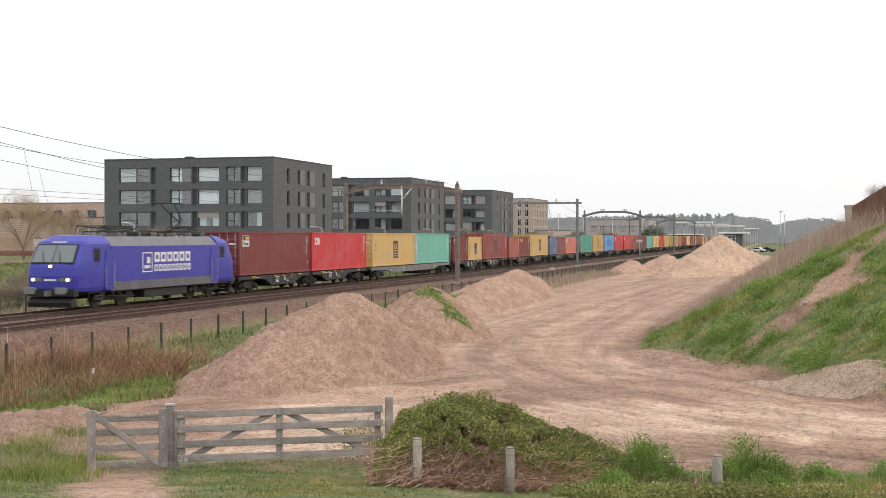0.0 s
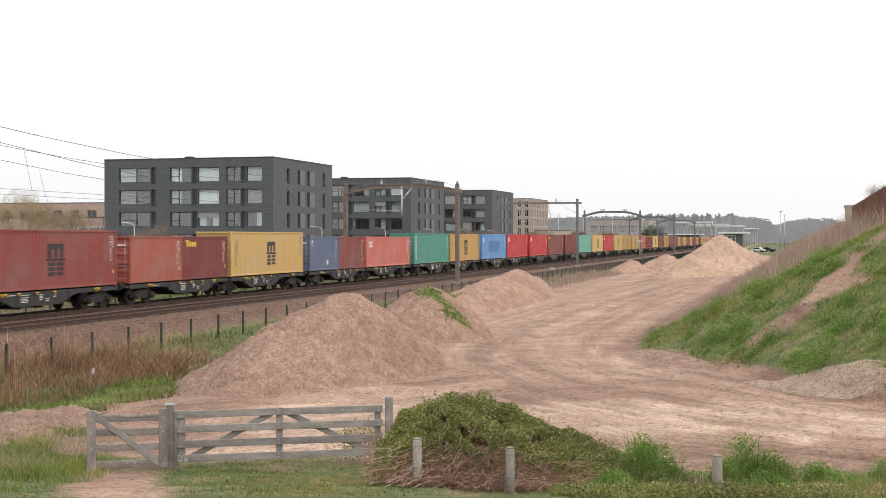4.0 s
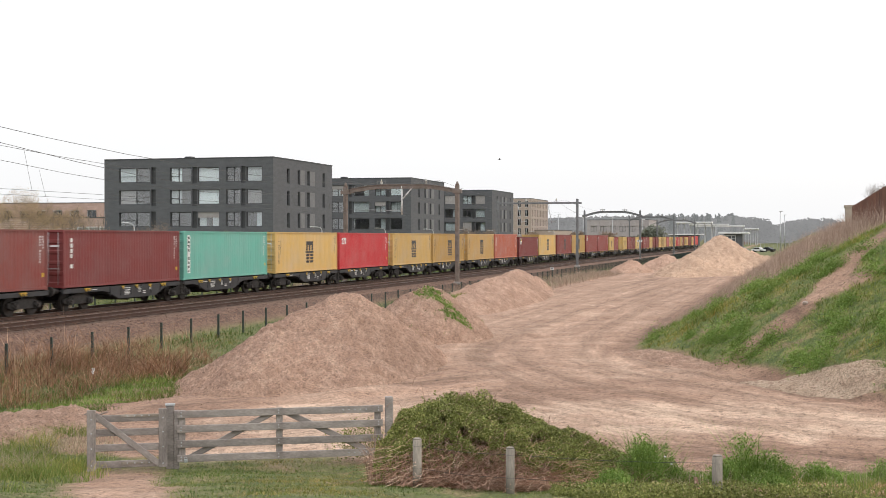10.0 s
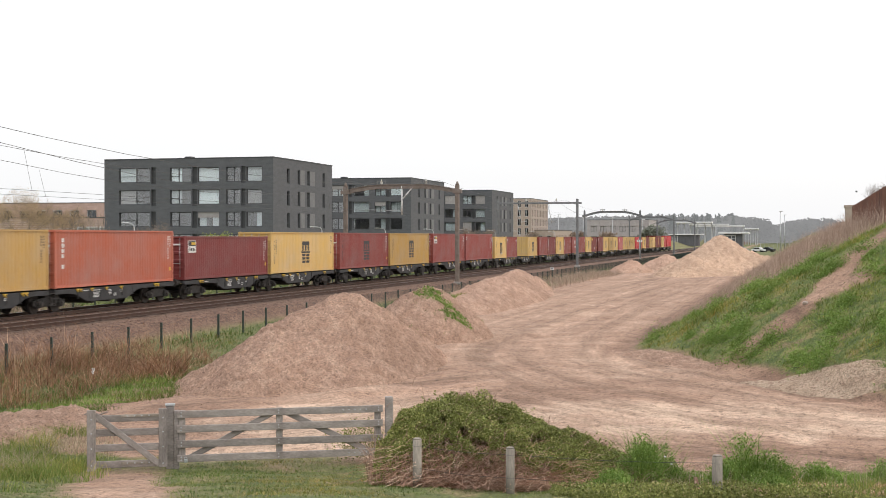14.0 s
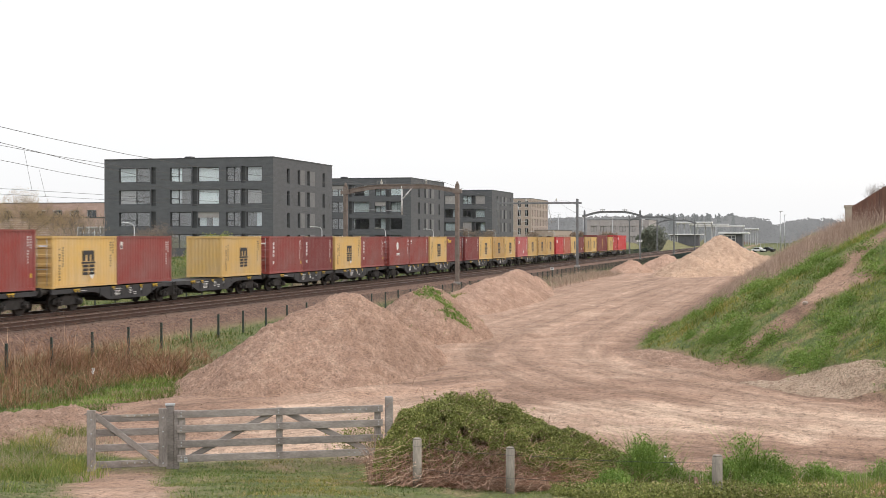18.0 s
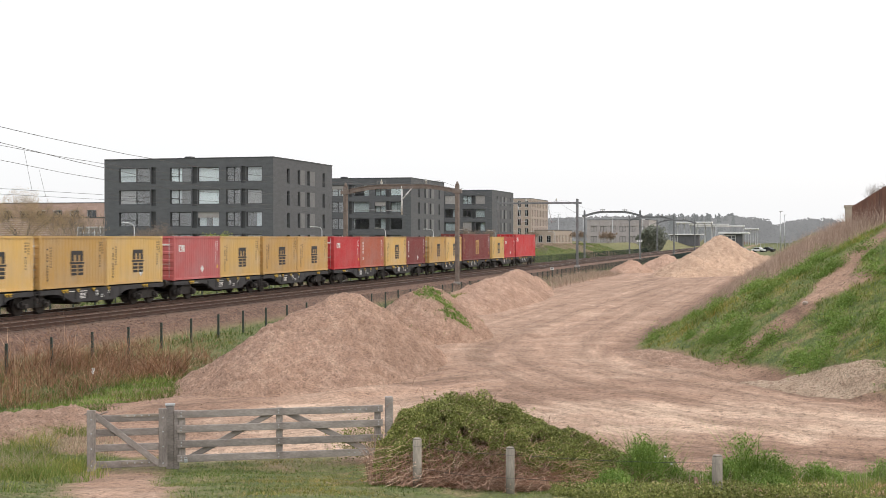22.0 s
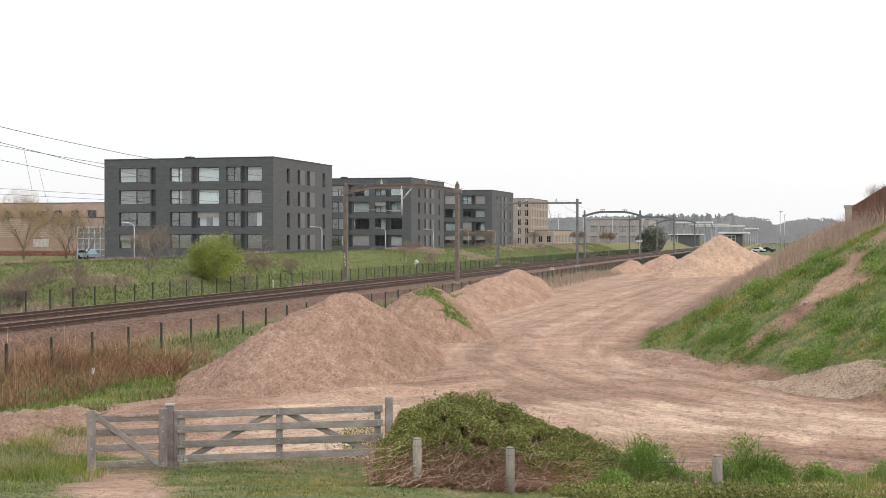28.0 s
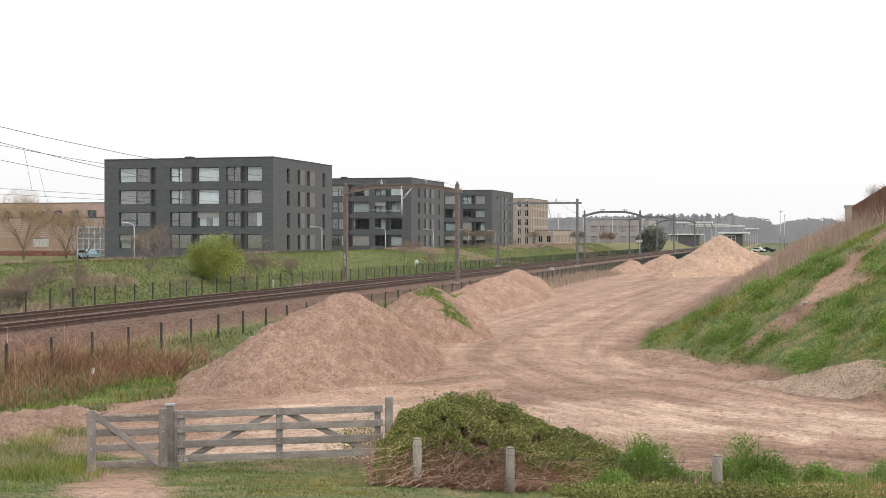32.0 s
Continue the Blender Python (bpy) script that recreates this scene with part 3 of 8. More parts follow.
def fence_line(name, label, y, z0, h, xs, post, mesh_step, rails=(), wire=0.0015):
    ob = thing(name, label, "fence", (0, y, 0), "railway fences", "structure")
    bm = bmesh.new()
    bm_box(bm, -post / 2, -post / 2, 0, post / 2, post / 2, h)
    shared = finish("post", bm, "fence")
    for x in xs:
        part("post", shared, None, ob, at=(x, 0, z0 if z0 is not None else float(height(x, y)) - 0.1))
    zz = lambda x: (z0 if z0 is not None else float(height(x, y)) - 0.1)
    verts, faces = [], []

    def strip(a, b, w):
        o = len(verts)
        a, b = Vector(a), Vector(b)
        n = Vector((0, 0, w)) if abs(b.z - a.z) < 0.3 else Vector((w * 0.5, w * 0.9, 0))
        verts.extend([tuple(a - n), tuple(a + n), tuple(b + n), tuple(b - n)])
        faces.append((o, o + 1, o + 2, o + 3))

    for a, b in zip(xs, xs[1:]):
        za, zb = zz(a), zz(b)
        for q in rails:
            strip((a, 0, za + q * h), (b, 0, zb + q * h), 0.006 if wire > 0.004 else 0.0025)
        fine = mesh_step if a < 75 else 0.12
        for x in np.arange(a + fine, b, fine):
            z = za + (zb - za) * (x - a) / (b - a)
            strip((x, 0, z + 0.05), (x, 0, z + h - 0.03), wire if a < 75 else 0.007)
    tagged(part("wire_mesh", mesh_from("wire_mesh", verts, faces, "fence"), None, ob, "dark green wire mesh"), kind="stuff")
    return ob


fence_line("far_fence", "tall dark green mesh fence below the grassy bank", 43.0, -1.15, 1.75, [17.25 + 2.5 * k for k in range(150)], 0.075, 0.12, (0.02, 0.25, 0.5, 0.75, 0.97), 0.007)
fence_line("near_fence", "low dark green wire fence beside the ballast", 26.5, None, 1.2, [22.0 + 2.79 * k for k in range(112)], 0.08, 0.3, (0.3, 0.65, 0.95))


# ---- catenary ----
def insulator(bm_parent, at, mat="cream"):
    bm = bmesh.new()
    x, y, z = at
    for k in range(3):
        bm_tube(bm, (x, y, z + 0.11 * k), (x, y, z + 0.11 * k + 0.06), 0.13, 0.10, 8)
    bm_tube(bm, (x, y, z - 0.05), (x, y, z + 0.4), 0.04, 0.04, 6)
    return part("insulator", bm, mat, bm_parent, "pale porcelain insulator")


def portal_arch(x, y0, y1, z0, top, beam_end, beam_mid, mat, label, span=0.34):
    ob = thing("catenary_portal", label, "catenary portal", (x, 0, 0), "catenary portals over the tracks")
    for y in (y0, y1):
        bm = bmesh.new()
        bm_box(bm, -0.17, y - 0.17, z0, 0.17, y + 0.17, top - 0.35, 0.02)
        mast = part("mast", bm, mat, ob)
        for c in (-1, 1):
            bm = bmesh.new()
            bm_box(bm, c * 0.19 - 0.02, y - 0.03, z0, c * 0.19 + 0.02, y + 0.03, top - 0.4)
            part("rib", bm, mat, mast)
        bm = bmesh.new()
        bm_tube(bm, (0, y, top - 0.36), (0, y, top), 0.2, 0.05, 6)
        part("pointed_cap", bm, mat, mast)
        bm = bmesh.new()
        bm_box(bm, -0.3, y - 0.3, z0 - 0.5, 0.3, y + 0.3, z0 - 0.02, 0.04)
        part("footing", bm, "concrete", mast, "concrete footing")
        bm = bmesh.new()
        bm_box(bm, -0.22, y - 0.42, beam_end - 0.2, 0.22, y + 0.42, beam_end + 0.14, 0.03)
        part("bracket", bm, mat, mast)
    bm = bmesh.new()
    n = 10
    pt = lambda k: (y0 + (y1 - y0) * k / n, beam_end + (beam_mid - beam_end) * min(1, 1.35 * math.sin(math.pi * k / n)))
    for k in range(n):
        (ya, za), (yb, zb) = pt(k), pt(k + 1)
        bm_beam(bm, (0, ya, za), (0, yb, zb), 0.12, span * 0.8)
        for dz in (-span / 2, span / 2):
            bm_beam(bm, (0, ya, za + dz), (0, yb, zb + dz), 0.26, 0.05)
    part("arched_beam", bm, mat, ob)
    for yt in (TRACK_NEAR, TRACK_FAR):
        insulator(ob, (0, yt, beam_mid + 0.25))
        bm = bmesh.new()
        bm_beam(bm, (0, yt - 0.45, beam_mid + 0.2), (0, yt + 0.45, beam_mid + 0.2), 0.06, 0.06)
        bm_beam(bm, (0, yt - 0.35, beam_mid + 0.2), (0, yt - 0.35, beam_mid + 0.5), 0.05, 0.05)
        bm_beam(bm, (0, yt + 0.35, beam_mid + 0.2), (0, yt + 0.35, beam_mid + 0.5), 0.05, 0.05)
        bm_beam(bm, (0, yt - 0.45, beam_mid + 0.5), (0, yt + 0.45, beam_mid + 0.5), 0.06, 0.06)
        part("wire_saddle", bm, "mast_grey", ob)
    return ob


def drop_arm(ob, y, z_top, z_low, reach):
    bm = bmesh.new()
    bm_tube(bm, (0, y, z_top), (0, y, z_low), 0.075, 0.075, 8)
    bm_tube(bm, (0, y + reach, z_top), (0, y, z_low + 1.3), 0.06, 0.06, 8)
    part("registration_post", bm, "white", ob, "pale drop post with a strut")
    bm = bmesh.new()
    bm_tube(bm, (0, y, z_low + 0.35), (0, y + 3.2, z_low + 0.45), 0.028, 0.028, 6)
    part("steady_arm", bm, "galv", ob)


def portal_beam(x, y0, y1, z0, top, beam, label):
    ob = thing("catenary_portal", label, "catenary portal", (x, 0, 0), "catenary portals over the tracks")
    for y in (y0, y1):
        bm = bmesh.new()
        bm_box(bm, -0.13, y - 0.03, z0, 0.13, y + 0.03, top)
        mast = part("mast", bm, "mast_grey", ob)
        for off in (-0.16, 0.16):
            bm = bmesh.new()
            bm_box(bm, off - 0.03, y - 0.15, z0, off + 0.03, y + 0.15, top)
            part("flange", bm, "mast_grey", mast)
        bm = bmesh.new()
        bm_box(bm, -0.35, y - 0.35, z0 - 0.4, 0.35, y + 0.35, z0 + 0.12, 0.04)
        part("footing", bm, "concrete", mast, "concrete footing")
    bm = bmesh.new()
    bm_box(bm, -0.12, min(y0, y1) - 0.6, beam - 0.12, 0.12, max(y0, y1) + 0.3, beam + 0.12, 0.02)
    part("tube_beam", bm, "mast_grey", ob)
    for yt in (TRACK_NEAR, TRACK_FAR):
        insulator(ob, (0, yt, beam + 0.25))
        bm = bmesh.new()
        bm_tube(bm, (0, yt + 1.2, beam), (0, yt + 0.6, 5.6), 0.05, 0.05, 6)
        bm_tube(bm, (0, yt + 0.6, 5.8), (0, yt - 0.5, 5.9), 0.03, 0.03, 6)
        part("registration_post", bm, "galv", ob)
    return ob


PORTALS = [41.0, 109.3, 171.5, 240.5, 305.4, 365.0]
arch1 = portal_arch(PORTALS[1], 29.3, 39.7, -0.2, 8.6, 7.75, 8.2, "mast", "rust-brown arched portal with pointed masts over two tracks")
drop_arm(arch1, 34.4, 8.25, 5.7, -1.1)
portal_beam(PORTALS[2], 29.3, 40.2, -0.2, 8.85, 8.3, "grey steel portal with a straight tube beam")
portal_arch(PORTALS[3], 29.3, 39.7, -0.2, 8.8, 7.7, 8.4, "mast_grey", "dark arched catenary portal")
portal_arch(PORTALS[4], 29.3, 39.7, -0.2, 8.8, 7.7, 8.4, "mast_grey", "dark arched catenary portal")
portal_arch(PORTALS[5], 29.3, 39.7, -0.2, 8.8, 7.7, 8.4, "mast_grey", "dark arched catenary portal")


def wire_span(bm, y, za, zb, sag, x0, x1, n=10, r=0.011):
    pts = []
    for k in range(n + 1):
        f = k / n
        pts.append((x0 + (x1 - x0) * f, y, za + (zb - za) * f - sag * 4 * f * (1 - f)))
    bm_path(bm, pts, r, 4)


ends = [-10.0] + PORTALS
for yt, carry, sag in ((TRACK_NEAR, 8.2, 2.0), (TRACK_FAR, 8.39, 1.98)):
    ob = thing("overhead_line", "thin dark contact and carrier wires with droppers", "overhead line", (0, 0, 0), "overhead lines", "structure")
    bm = bmesh.new()
    bm_path(bm, [(-10, yt, 5.72), (60, yt, 5.72), (365, yt, 5.72)], 0.011, 4)
    part("contact_wire", bm, "wire", ob)
    bm = bmesh.new()
    for a, b in zip(ends, ends[1:]):
        za, zb = (carry if q < 60 else 8.65 for q in (a, b))
        wire_span(bm, yt, za, zb, sag, a, b, 12, 0.013)
        for k in range(6):
            f = ((7.3 if yt == TRACK_NEAR else 14.8) + 10.0 * k) / (b - a)
            if f < 0.97:
                bq = bmesh.new()
                bm_tube(bq, (a + (b - a) * f + 0.6, yt, 5.72), (a + (b - a) * f, yt, za + (zb - za) * f - sag * 4 * f * (1 - f)), 0.006, 0.006, 4)
                part("dropper", bq, "wire", ob)
    part("carrier_wire", bm, "wire", ob)
ob = thing("feeder_line", "thin dark feeder wires between the portals", "feeder line", (0, 0, 0), "overhead lines", "structure")
for y, z in ((TRACK_NEAR - 1.2, 8.34), (TRACK_FAR + 2.6, 9.32)):
    bm = bmesh.new()
    for a, b in zip(ends, ends[1:]):
        wire_span(bm, y, z, z if b < 60 else 8.7, 1.25 if z > 9 else 1.2, a, b, 10, 0.014) if a < 100 else wire_span(bm, y, 8.7, 8.7, 1.0, a, b, 10, 0.010)
    part("feeder_wire", bm, "wire", ob)


# ---- apartment blocks ----
def wall_with_openings(us, z_rows, holes, to_world, thick):
    """A wall as a grid of faces, with reveals round each hole (u0, u1, z0, z1)."""
    us = sorted({round(u, 4) for u in us} | {round(h[i], 4) for h in holes for i in (0, 1)})
    zs = sorted({round(z, 4) for z in z_rows} | {round(h[i], 4) for h in holes for i in (2, 3)})
    bm = bmesh.new()
    vs = {}

    def v(u, z, d=0.0):
        key = (round(u, 4), round(z, 4), d)
        if key not in vs:
            vs[key] = bm.verts.new(to_world(u, z, d))
        return vs[key]

    for ua, ub in zip(us, us[1:]):
        for za, zb in zip(zs, zs[1:]):
            um, zm = (ua + ub) / 2, (za + zb) / 2
            if any(h[0] < um < h[1] and h[2] < zm < h[3] for h in holes):
                continue
            bm.faces.new((v(ua, za), v(ub, za), v(ub, zb), v(ua, zb)))
    for a, b, c, d in holes:
        for p, q in (((a, c), (b, c)), ((b, c), (b, d)), ((b, d), (a, d)), ((a, d), (a, c))):
            bm.faces.new((v(*p), v(*q), v(*q, thick), v(*p, thick)))
    return bm


def window_unit(parent, u0, u1, z0, z1, to_world, depth, rng, split=None, style=None):
    """Frame, glass and what hangs behind it."""
    def slab(a, b, c, d, d0, d1):
        bm = bmesh.new()
        p = [to_world(u, z, q) for q in (d0, d1) for u, z in ((a, c), (b, c), (b, d), (a, d))]
        vv = [bm.verts.new(x) for x in p]
        for q in ((0, 1, 2, 3), (7, 6, 5, 4), (0, 4, 5, 1), (1, 5, 6, 2), (2, 6, 7, 3), (3, 7, 4, 0)):
            bm.faces.new([vv[i] for i in q])
        return bm

    w = part("window", slab(u0, u1, z0, z0 + 0.07, depth - 0.22, depth), "frame_dark", parent)
    bm = bmesh.new()
    bars = [(u0, u0 + 0.08, z0, z1), (u1 - 0.08, u1, z0, z1), (u0, u1, z1 - 0.08, z1)]
    if split is not None:
        bars.append((u0 + split - 0.05, u0 + split + 0.05, z0, z1))
        bars.append((u0 + split if split > (u1 - u0) / 2 - 0.6 else u0, u1 if split > (u1 - u0) / 2 - 0.6 else u0 + split, z0 + 0.78, z0 + 0.85))
    for a, b, c, d in bars:
        s = slab(a, b, c, d, depth - 0.1, depth)
        me = bpy.data.meshes.new("bar")
        s.to_mesh(me)
        s.free()
        bm.from_mesh(me)
    part("frame", bm, "frame_dark", w)
    pane = part("pane", slab(u0 + 0.06, u1 - 0.06, z0 + 0.06, z1 - 0.06, depth - 0.035, depth - 0.02), "pane_glass", w, "reflecting window pane")
    pane.visible_shadow = False
    kind = style or rng.choice(["dark", "sheer", "curtain", "half", "screen", "screen", "sheer", "topscreen"])
    # real sheer curtains; the grey half sheet is added for a pane's sky reflection
    if kind in ("sheer", "leftsheer", "greycurtain", "leftgrey"):
        half = kind.startswith("left")
        part("curtain", slab(u1 - (u1 - u0) * 0.52 if half else u0 + 0.08, u1 - 0.08, z0 + 0.08, z1 - 0.08, depth + 0.06, depth + 0.09), "screen" if kind.endswith(("greycurtain", "grey")) else "curtain", w, "pale sheet behind the pane, as sheer curtain and as reflected sky")
    if kind in ("curtain", "half", "topscreen"):
        n = 1 if kind == "half" else 2
        for k in range(n):
            wd = (u1 - u0) * rng.uniform(0.28, 0.5)
            a = u0 + 0.1 if k == 0 else u1 - 0.1 - wd
            part("curtain", slab(a, a + wd, z0 + 0.08, z1 - 0.08, depth + 0.22, depth + 0.26), "curtain", w, "pale hanging curtain")
    if kind in ("screen", "topscreen"):
        part("roller_screen", slab(u0 + 0.03, u1 - 0.03, z0 + (z1 - z0) * (0.62 if kind == "topscreen" else rng.choice([0.0, 0.02, 0.5])), z1 - 0.03, depth - 0.16, depth - 0.13), "screen", w, "lowered grey roller screen")
    return w


def pane_material():
    m, nt, b, co = begin("pane_glass", 0.03)
    b.inputs["Base Color"].default_value = (0.88, 0.92, 0.93, 1)
    b.inputs["Transmission Weight"].default_value = 1.0
    b.inputs["IOR"].default_value = 2.0
    return m


MAT["pane_glass"] = pane_material()
MAT["room"] = surface("room_plaster", (0.16, 0.155, 0.15), (0.24, 0.235, 0.23), 1.5, 0.9)


def apartment_block(x0, y0, label, seed):
    """Four storeys of dark brick; front looks down the line, the long side at the railway."""
    rng = random.Random(seed)
    W, D, Z0, Z1 = 24.95, 22.0, 0.2, 14.25
    ob = thing("apartment_block", label, "apartment building", (x0, y0, 0), "dark brick apartment blocks")
    front = lambda u, z, d=0.0: (d, u, z)
    side = lambda u, z, d=0.0: (u, d, z)
    holes = []
    units = []
    for k in range(4):
        zt = 13.06 - 3.0 * k
        zb = zt - 1.95
        for a, b, split in ((18.05, 22.75, 2.1), (11.9, 15.05, 1.9), (7.8, 10.95, None), (4.72, 6.8, 1.0), (1.63, 3.85, None)):
            holes.append((a, b, zb, zt))
            units.append((a, b, zb, zt, split))
    fh = list(holes)
    for k in range(4):
        zt = 13.06 - 3.0 * k
        for a, b in ((17.15, 17.85), (11.05, 11.75), (3.98, 4.62)):
            fh.append((a, b, zt - 2.15, zt + 0.1))
    part("front_wall", wall_with_openings((0, W), (Z0, Z1), fh, front, 0.55), "brick_dark", ob)
    # storeys from the top, windows from the wing away from the railway
    looks = ("leftsheer leftsheer sheer dark sheer", "leftgrey leftsheer sheer dark greycurtain", "dark dark topscreen dark half", "topscreen greycurtain sheer dark greycurtain")
    looks = [w for row in looks for w in row.split()]
    for j, (a, b, c, d, s) in enumerate(units):
        style = looks[j] if seed == 4 else None
        window_unit(ob, a, b, c, d, front, 0.32, rng, s, style)
    for a, b, c, d in fh[len(holes):]:
        bm = bmesh.new()
        bm_box(bm, 0.30, a, c, 0.36, b, d)
        part("vent_panel", bm, "frame_dark", ob, "dark recessed ventilation panel")
    sh = []
    for k in range(4):
        zt = 13.0 - 3.0 * k
        for a, b in ((4.7, 5.65), (8.56, 9.45), (12.15, 13.05), (18.1, 19.0)):
            sh.append((a, b, zt - 2.05, zt))
    part("side_wall", wall_with_openings((0, D), (Z0, Z1), sh, side, 0.5), "brick_dark", ob)
    for a, b, c, d in sh:
        window_unit(ob, a, b, c, d, side, 0.3, rng, None, "dark")
    for k in range(4):
        zt = 13.0 - 3.0 * k
        for a, b in ((9.5, 11.1), (13.1, 15.0)):
            bm = bmesh.new()
            bm_box(bm, a, -0.02, zt - 2.05, b, 0.05, zt)
            part("facade_panel", bm, "panel_grey", ob, "smooth grey facade panel")
    bm = bmesh.new()
    bm_box(bm, D - 0.3, 0.02, Z0, D, W - 0.02, Z1 - 0.01)
    bm_box(bm, 0.02, W - 0.3, Z0, D - 0.3, W, Z1 - 0.01)
    part("rear_walls", bm, "brick_dark", ob)
    bm = bmesh.new()
    bm_box(bm, 0.05, 0.05, Z1 - 0.45, D - 0.05, W - 0.05, Z1 - 0.3)
    part("roof", bm, "frame_dark", ob, "flat dark roof")
    bm = bmesh.new()
    for b in ((-0.06, -0.06, 0.25, W + 0.06), (D - 0.25, -0.06, D + 0.06, W + 0.06), (0.25, -0.06, D - 0.25, 0.25), (0.25, W - 0.25, D - 0.25, W + 0.06)):
        bm_box(bm, b[0], b[1], Z1, b[2], b[3], Z1 + 0.1)
    part("coping", bm, "frame_dark", ob, "black metal coping")
    for a, b in ((13.4, 14.4),):
        bm = bmesh.new()
        bm_box(bm, 3.0, a, Z1 - 0.3, 4.2, b, Z1 + 0.5, 0.04)
        part("roof_hatch", bm, "frame_dark", ob)
    for k in range(4):
        bm = bmesh.new()
        z = 13.06 - 3.0 * k - 2.30
        bm_box(bm, 0.55, 0.5, z, D - 0.5, W - 0.5, z + 0.2)
        bm_box(bm, 4.5, 0.5, z + 0.2, 4.7, W - 0.5, z + 2.6)
        for yy in (7.2, 11.3, 17.0):
            bm_box(bm, 0.56, yy - 0.1, z + 0.2, 4.5, yy + 0.1, z + 2.6)
        part("storey_interior", bm, "room", ob, "plain rooms behind the windows")
    return ob


apartment_block(157.7, 67.4, "dark grey brick apartment block with large windows", 4)
apartment_block(219.5, 67.4, "dark grey brick apartment block behind the first one", 11)
apartment_block(281.5, 67.4, "farther dark grey brick apartment block", 23)


# ---- the town behind the line ----
def V(right, forward):
    """A place on the ground from metres to the right of and ahead of the camera's standpoint."""
    return forward * math.cos(TURN) + right * math.sin(TURN), forward * math.sin(TURN) - right * math.cos(TURN)


def simple_block(name, label, x0, y0, W, D, z0, z1, wall, windows, roof="frame_dark", glassy="glass", group=""):
    """A plain block; windows: (face, columns, rows, first, pitch, width, sill0, storey, tall)."""
    ob = thing(name, label, "building", (x0, y0, 0), group)
    front = lambda u, z, d=0.0: (d, u, z)
    side = lambda u, z, d=0.0: (u, d, z)
    for face, to, length in (("front", front, W), ("side", side, D)):
        holes = []
        for f, cols, rows, first, pitch, width, sill, storey, tall in windows:
            if f == face:
                for c in range(cols):
                    for r in range(rows):
                        holes.append((first + c * pitch, first + c * pitch + width, sill + r * storey, sill + r * storey + tall))
        part(face + "_wall", wall_with_openings((0, length), (z0, z1), holes, to, 0.3), wall, ob)
        for a, b, c, d in holes:
            bm = bmesh.new()
            q = [bm.verts.new(to(u, z, 0.22)) for u, z in ((a, c), (b, c), (b, d), (a, d))]
            bm.faces.new(q)
            w = part("window", bm, glassy, ob)
            bm = bmesh.new()
            m = (a + b) / 2
            for u0, u1, za, zb in ((a, a + 0.08, c, d), (b - 0.08, b, c, d), (a, b, c, c + 0.08), (a, b, d - 0.08, d), (m - 0.04, m + 0.04, c, d)):
                q = [bm.verts.new(to(u, z, 0.18)) for u, z in ((u0, za), (u1, za), (u1, zb), (u0, zb))]
                bm.faces.new(q)
            part("window_frame", bm, "white" if wall in ("brick_tan", "brick_red") else "frame_dark", w)
    bm = bmesh.new()
    bm_box(bm, 0.3, 0.3, z0, D, W, z1 - 0.3)
    part("core", bm, wall, ob)
    bm = bmesh.new()
    bm_box(bm, -0.08, -0.08, z1, D + 0.08, W + 0.08, z1 + 0.14)
    part("roof", bm, roof, ob, "flat roof edge")
    return ob


simple_block("apartment_block", "tan brick apartment block with tall narrow windows", 352.4, 73.1, 20, 24, 0.5, 14.4, "brick_tan",
             [("front", 9, 5, 0.9, 2.1, 0.95, 1.8, 2.55, 1.9), ("side", 10, 5, 1.0, 2.3, 1.0, 1.8, 2.55, 1.9)])
simple_block("office_block", "low tan brick wing with a row of openings", 356, 67.5, 5.4, 30, 0.5, 5.6, "brick_tan",
             [("side", 12, 1, 1.0, 2.4, 1.1, 2.2, 3, 2.0), ("front", 2, 1, 0.8, 2.4, 1.2, 2.2, 3, 2.0)])
house = simple_block("terraced_house", "terracotta housing block clad in pale horizontal boards", 203.0, 106.0, 40, 12, 0.4, 7.1, "brick_red",
             [("front", 3, 1, 6.5, 9.5, 1.6, 2.0, 3, 1.6)])
MAT["board"] = surface("pale_board", (0.66, 0.53, 0.48), (0.78, 0.66, 0.60), 1.5, 0.8)
MAT["plinth"] = surface("dark_red_plinth", (0.18, 0.06, 0.05), (0.26, 0.09, 0.075), 1.5, 0.85)
for k in range(15):
    if not 1.85 < 1.5 + 0.37 * k < 3.65:
        bm = bmesh.new()
        bm_box(bm, -0.10, 0.05, 1.5 + 0.37 * k, -0.002, 39.9, 1.62 + 0.37 * k)
        part("board", bm, "board", house)
bm = bmesh.new()
bm_box(bm, -0.3, 0, 0.2, -0.004, 40, 1.25)
part("plinth", bm, "plinth", house, "dark red plinth")
bm = bmesh.new()
bm_box(bm, -0.16, 24.0, 2.0, -0.104, 27.2, 3.4)
part("white_panel", bm, "white", house, "white panel with a dark edge")
simple_block("terraced_house", "pale brick housing block with balconies", 232.0, 109.0, 60, 12, 0.4, 10.6, "brick_red",
             [("front", 15, 3, 1.4, 3.9, 2.2, 1.8, 2.9, 1.6)], glassy="glass")
gh = thing("glass_stairwell", "white-framed glazed stairwell beside the dark block", "stairwell", (175, 102.2, 0))
bm = bmesh.new()
for k in range(6):
    bm_box(bm, 0, 0, 0.9 + k * 0.85, 0.12, 4.9, 1.0 + k * 0.85)
for k in range(6):
    bm_box(bm, -0.02, k * 0.98, 0.5, 0.14, k * 0.98 + 0.12, 5.3)
part("white_frame", bm, "white", gh)
bm = bmesh.new()
bm_box(bm, 0.15, 0, 0.4, 4, 4.9, 5.2)
# reflected sky is put into the glazing's colour by the matte screen grey
part("glazing", bm, "screen", gh, "glazing in matte pale grey that stands in for reflected sky")
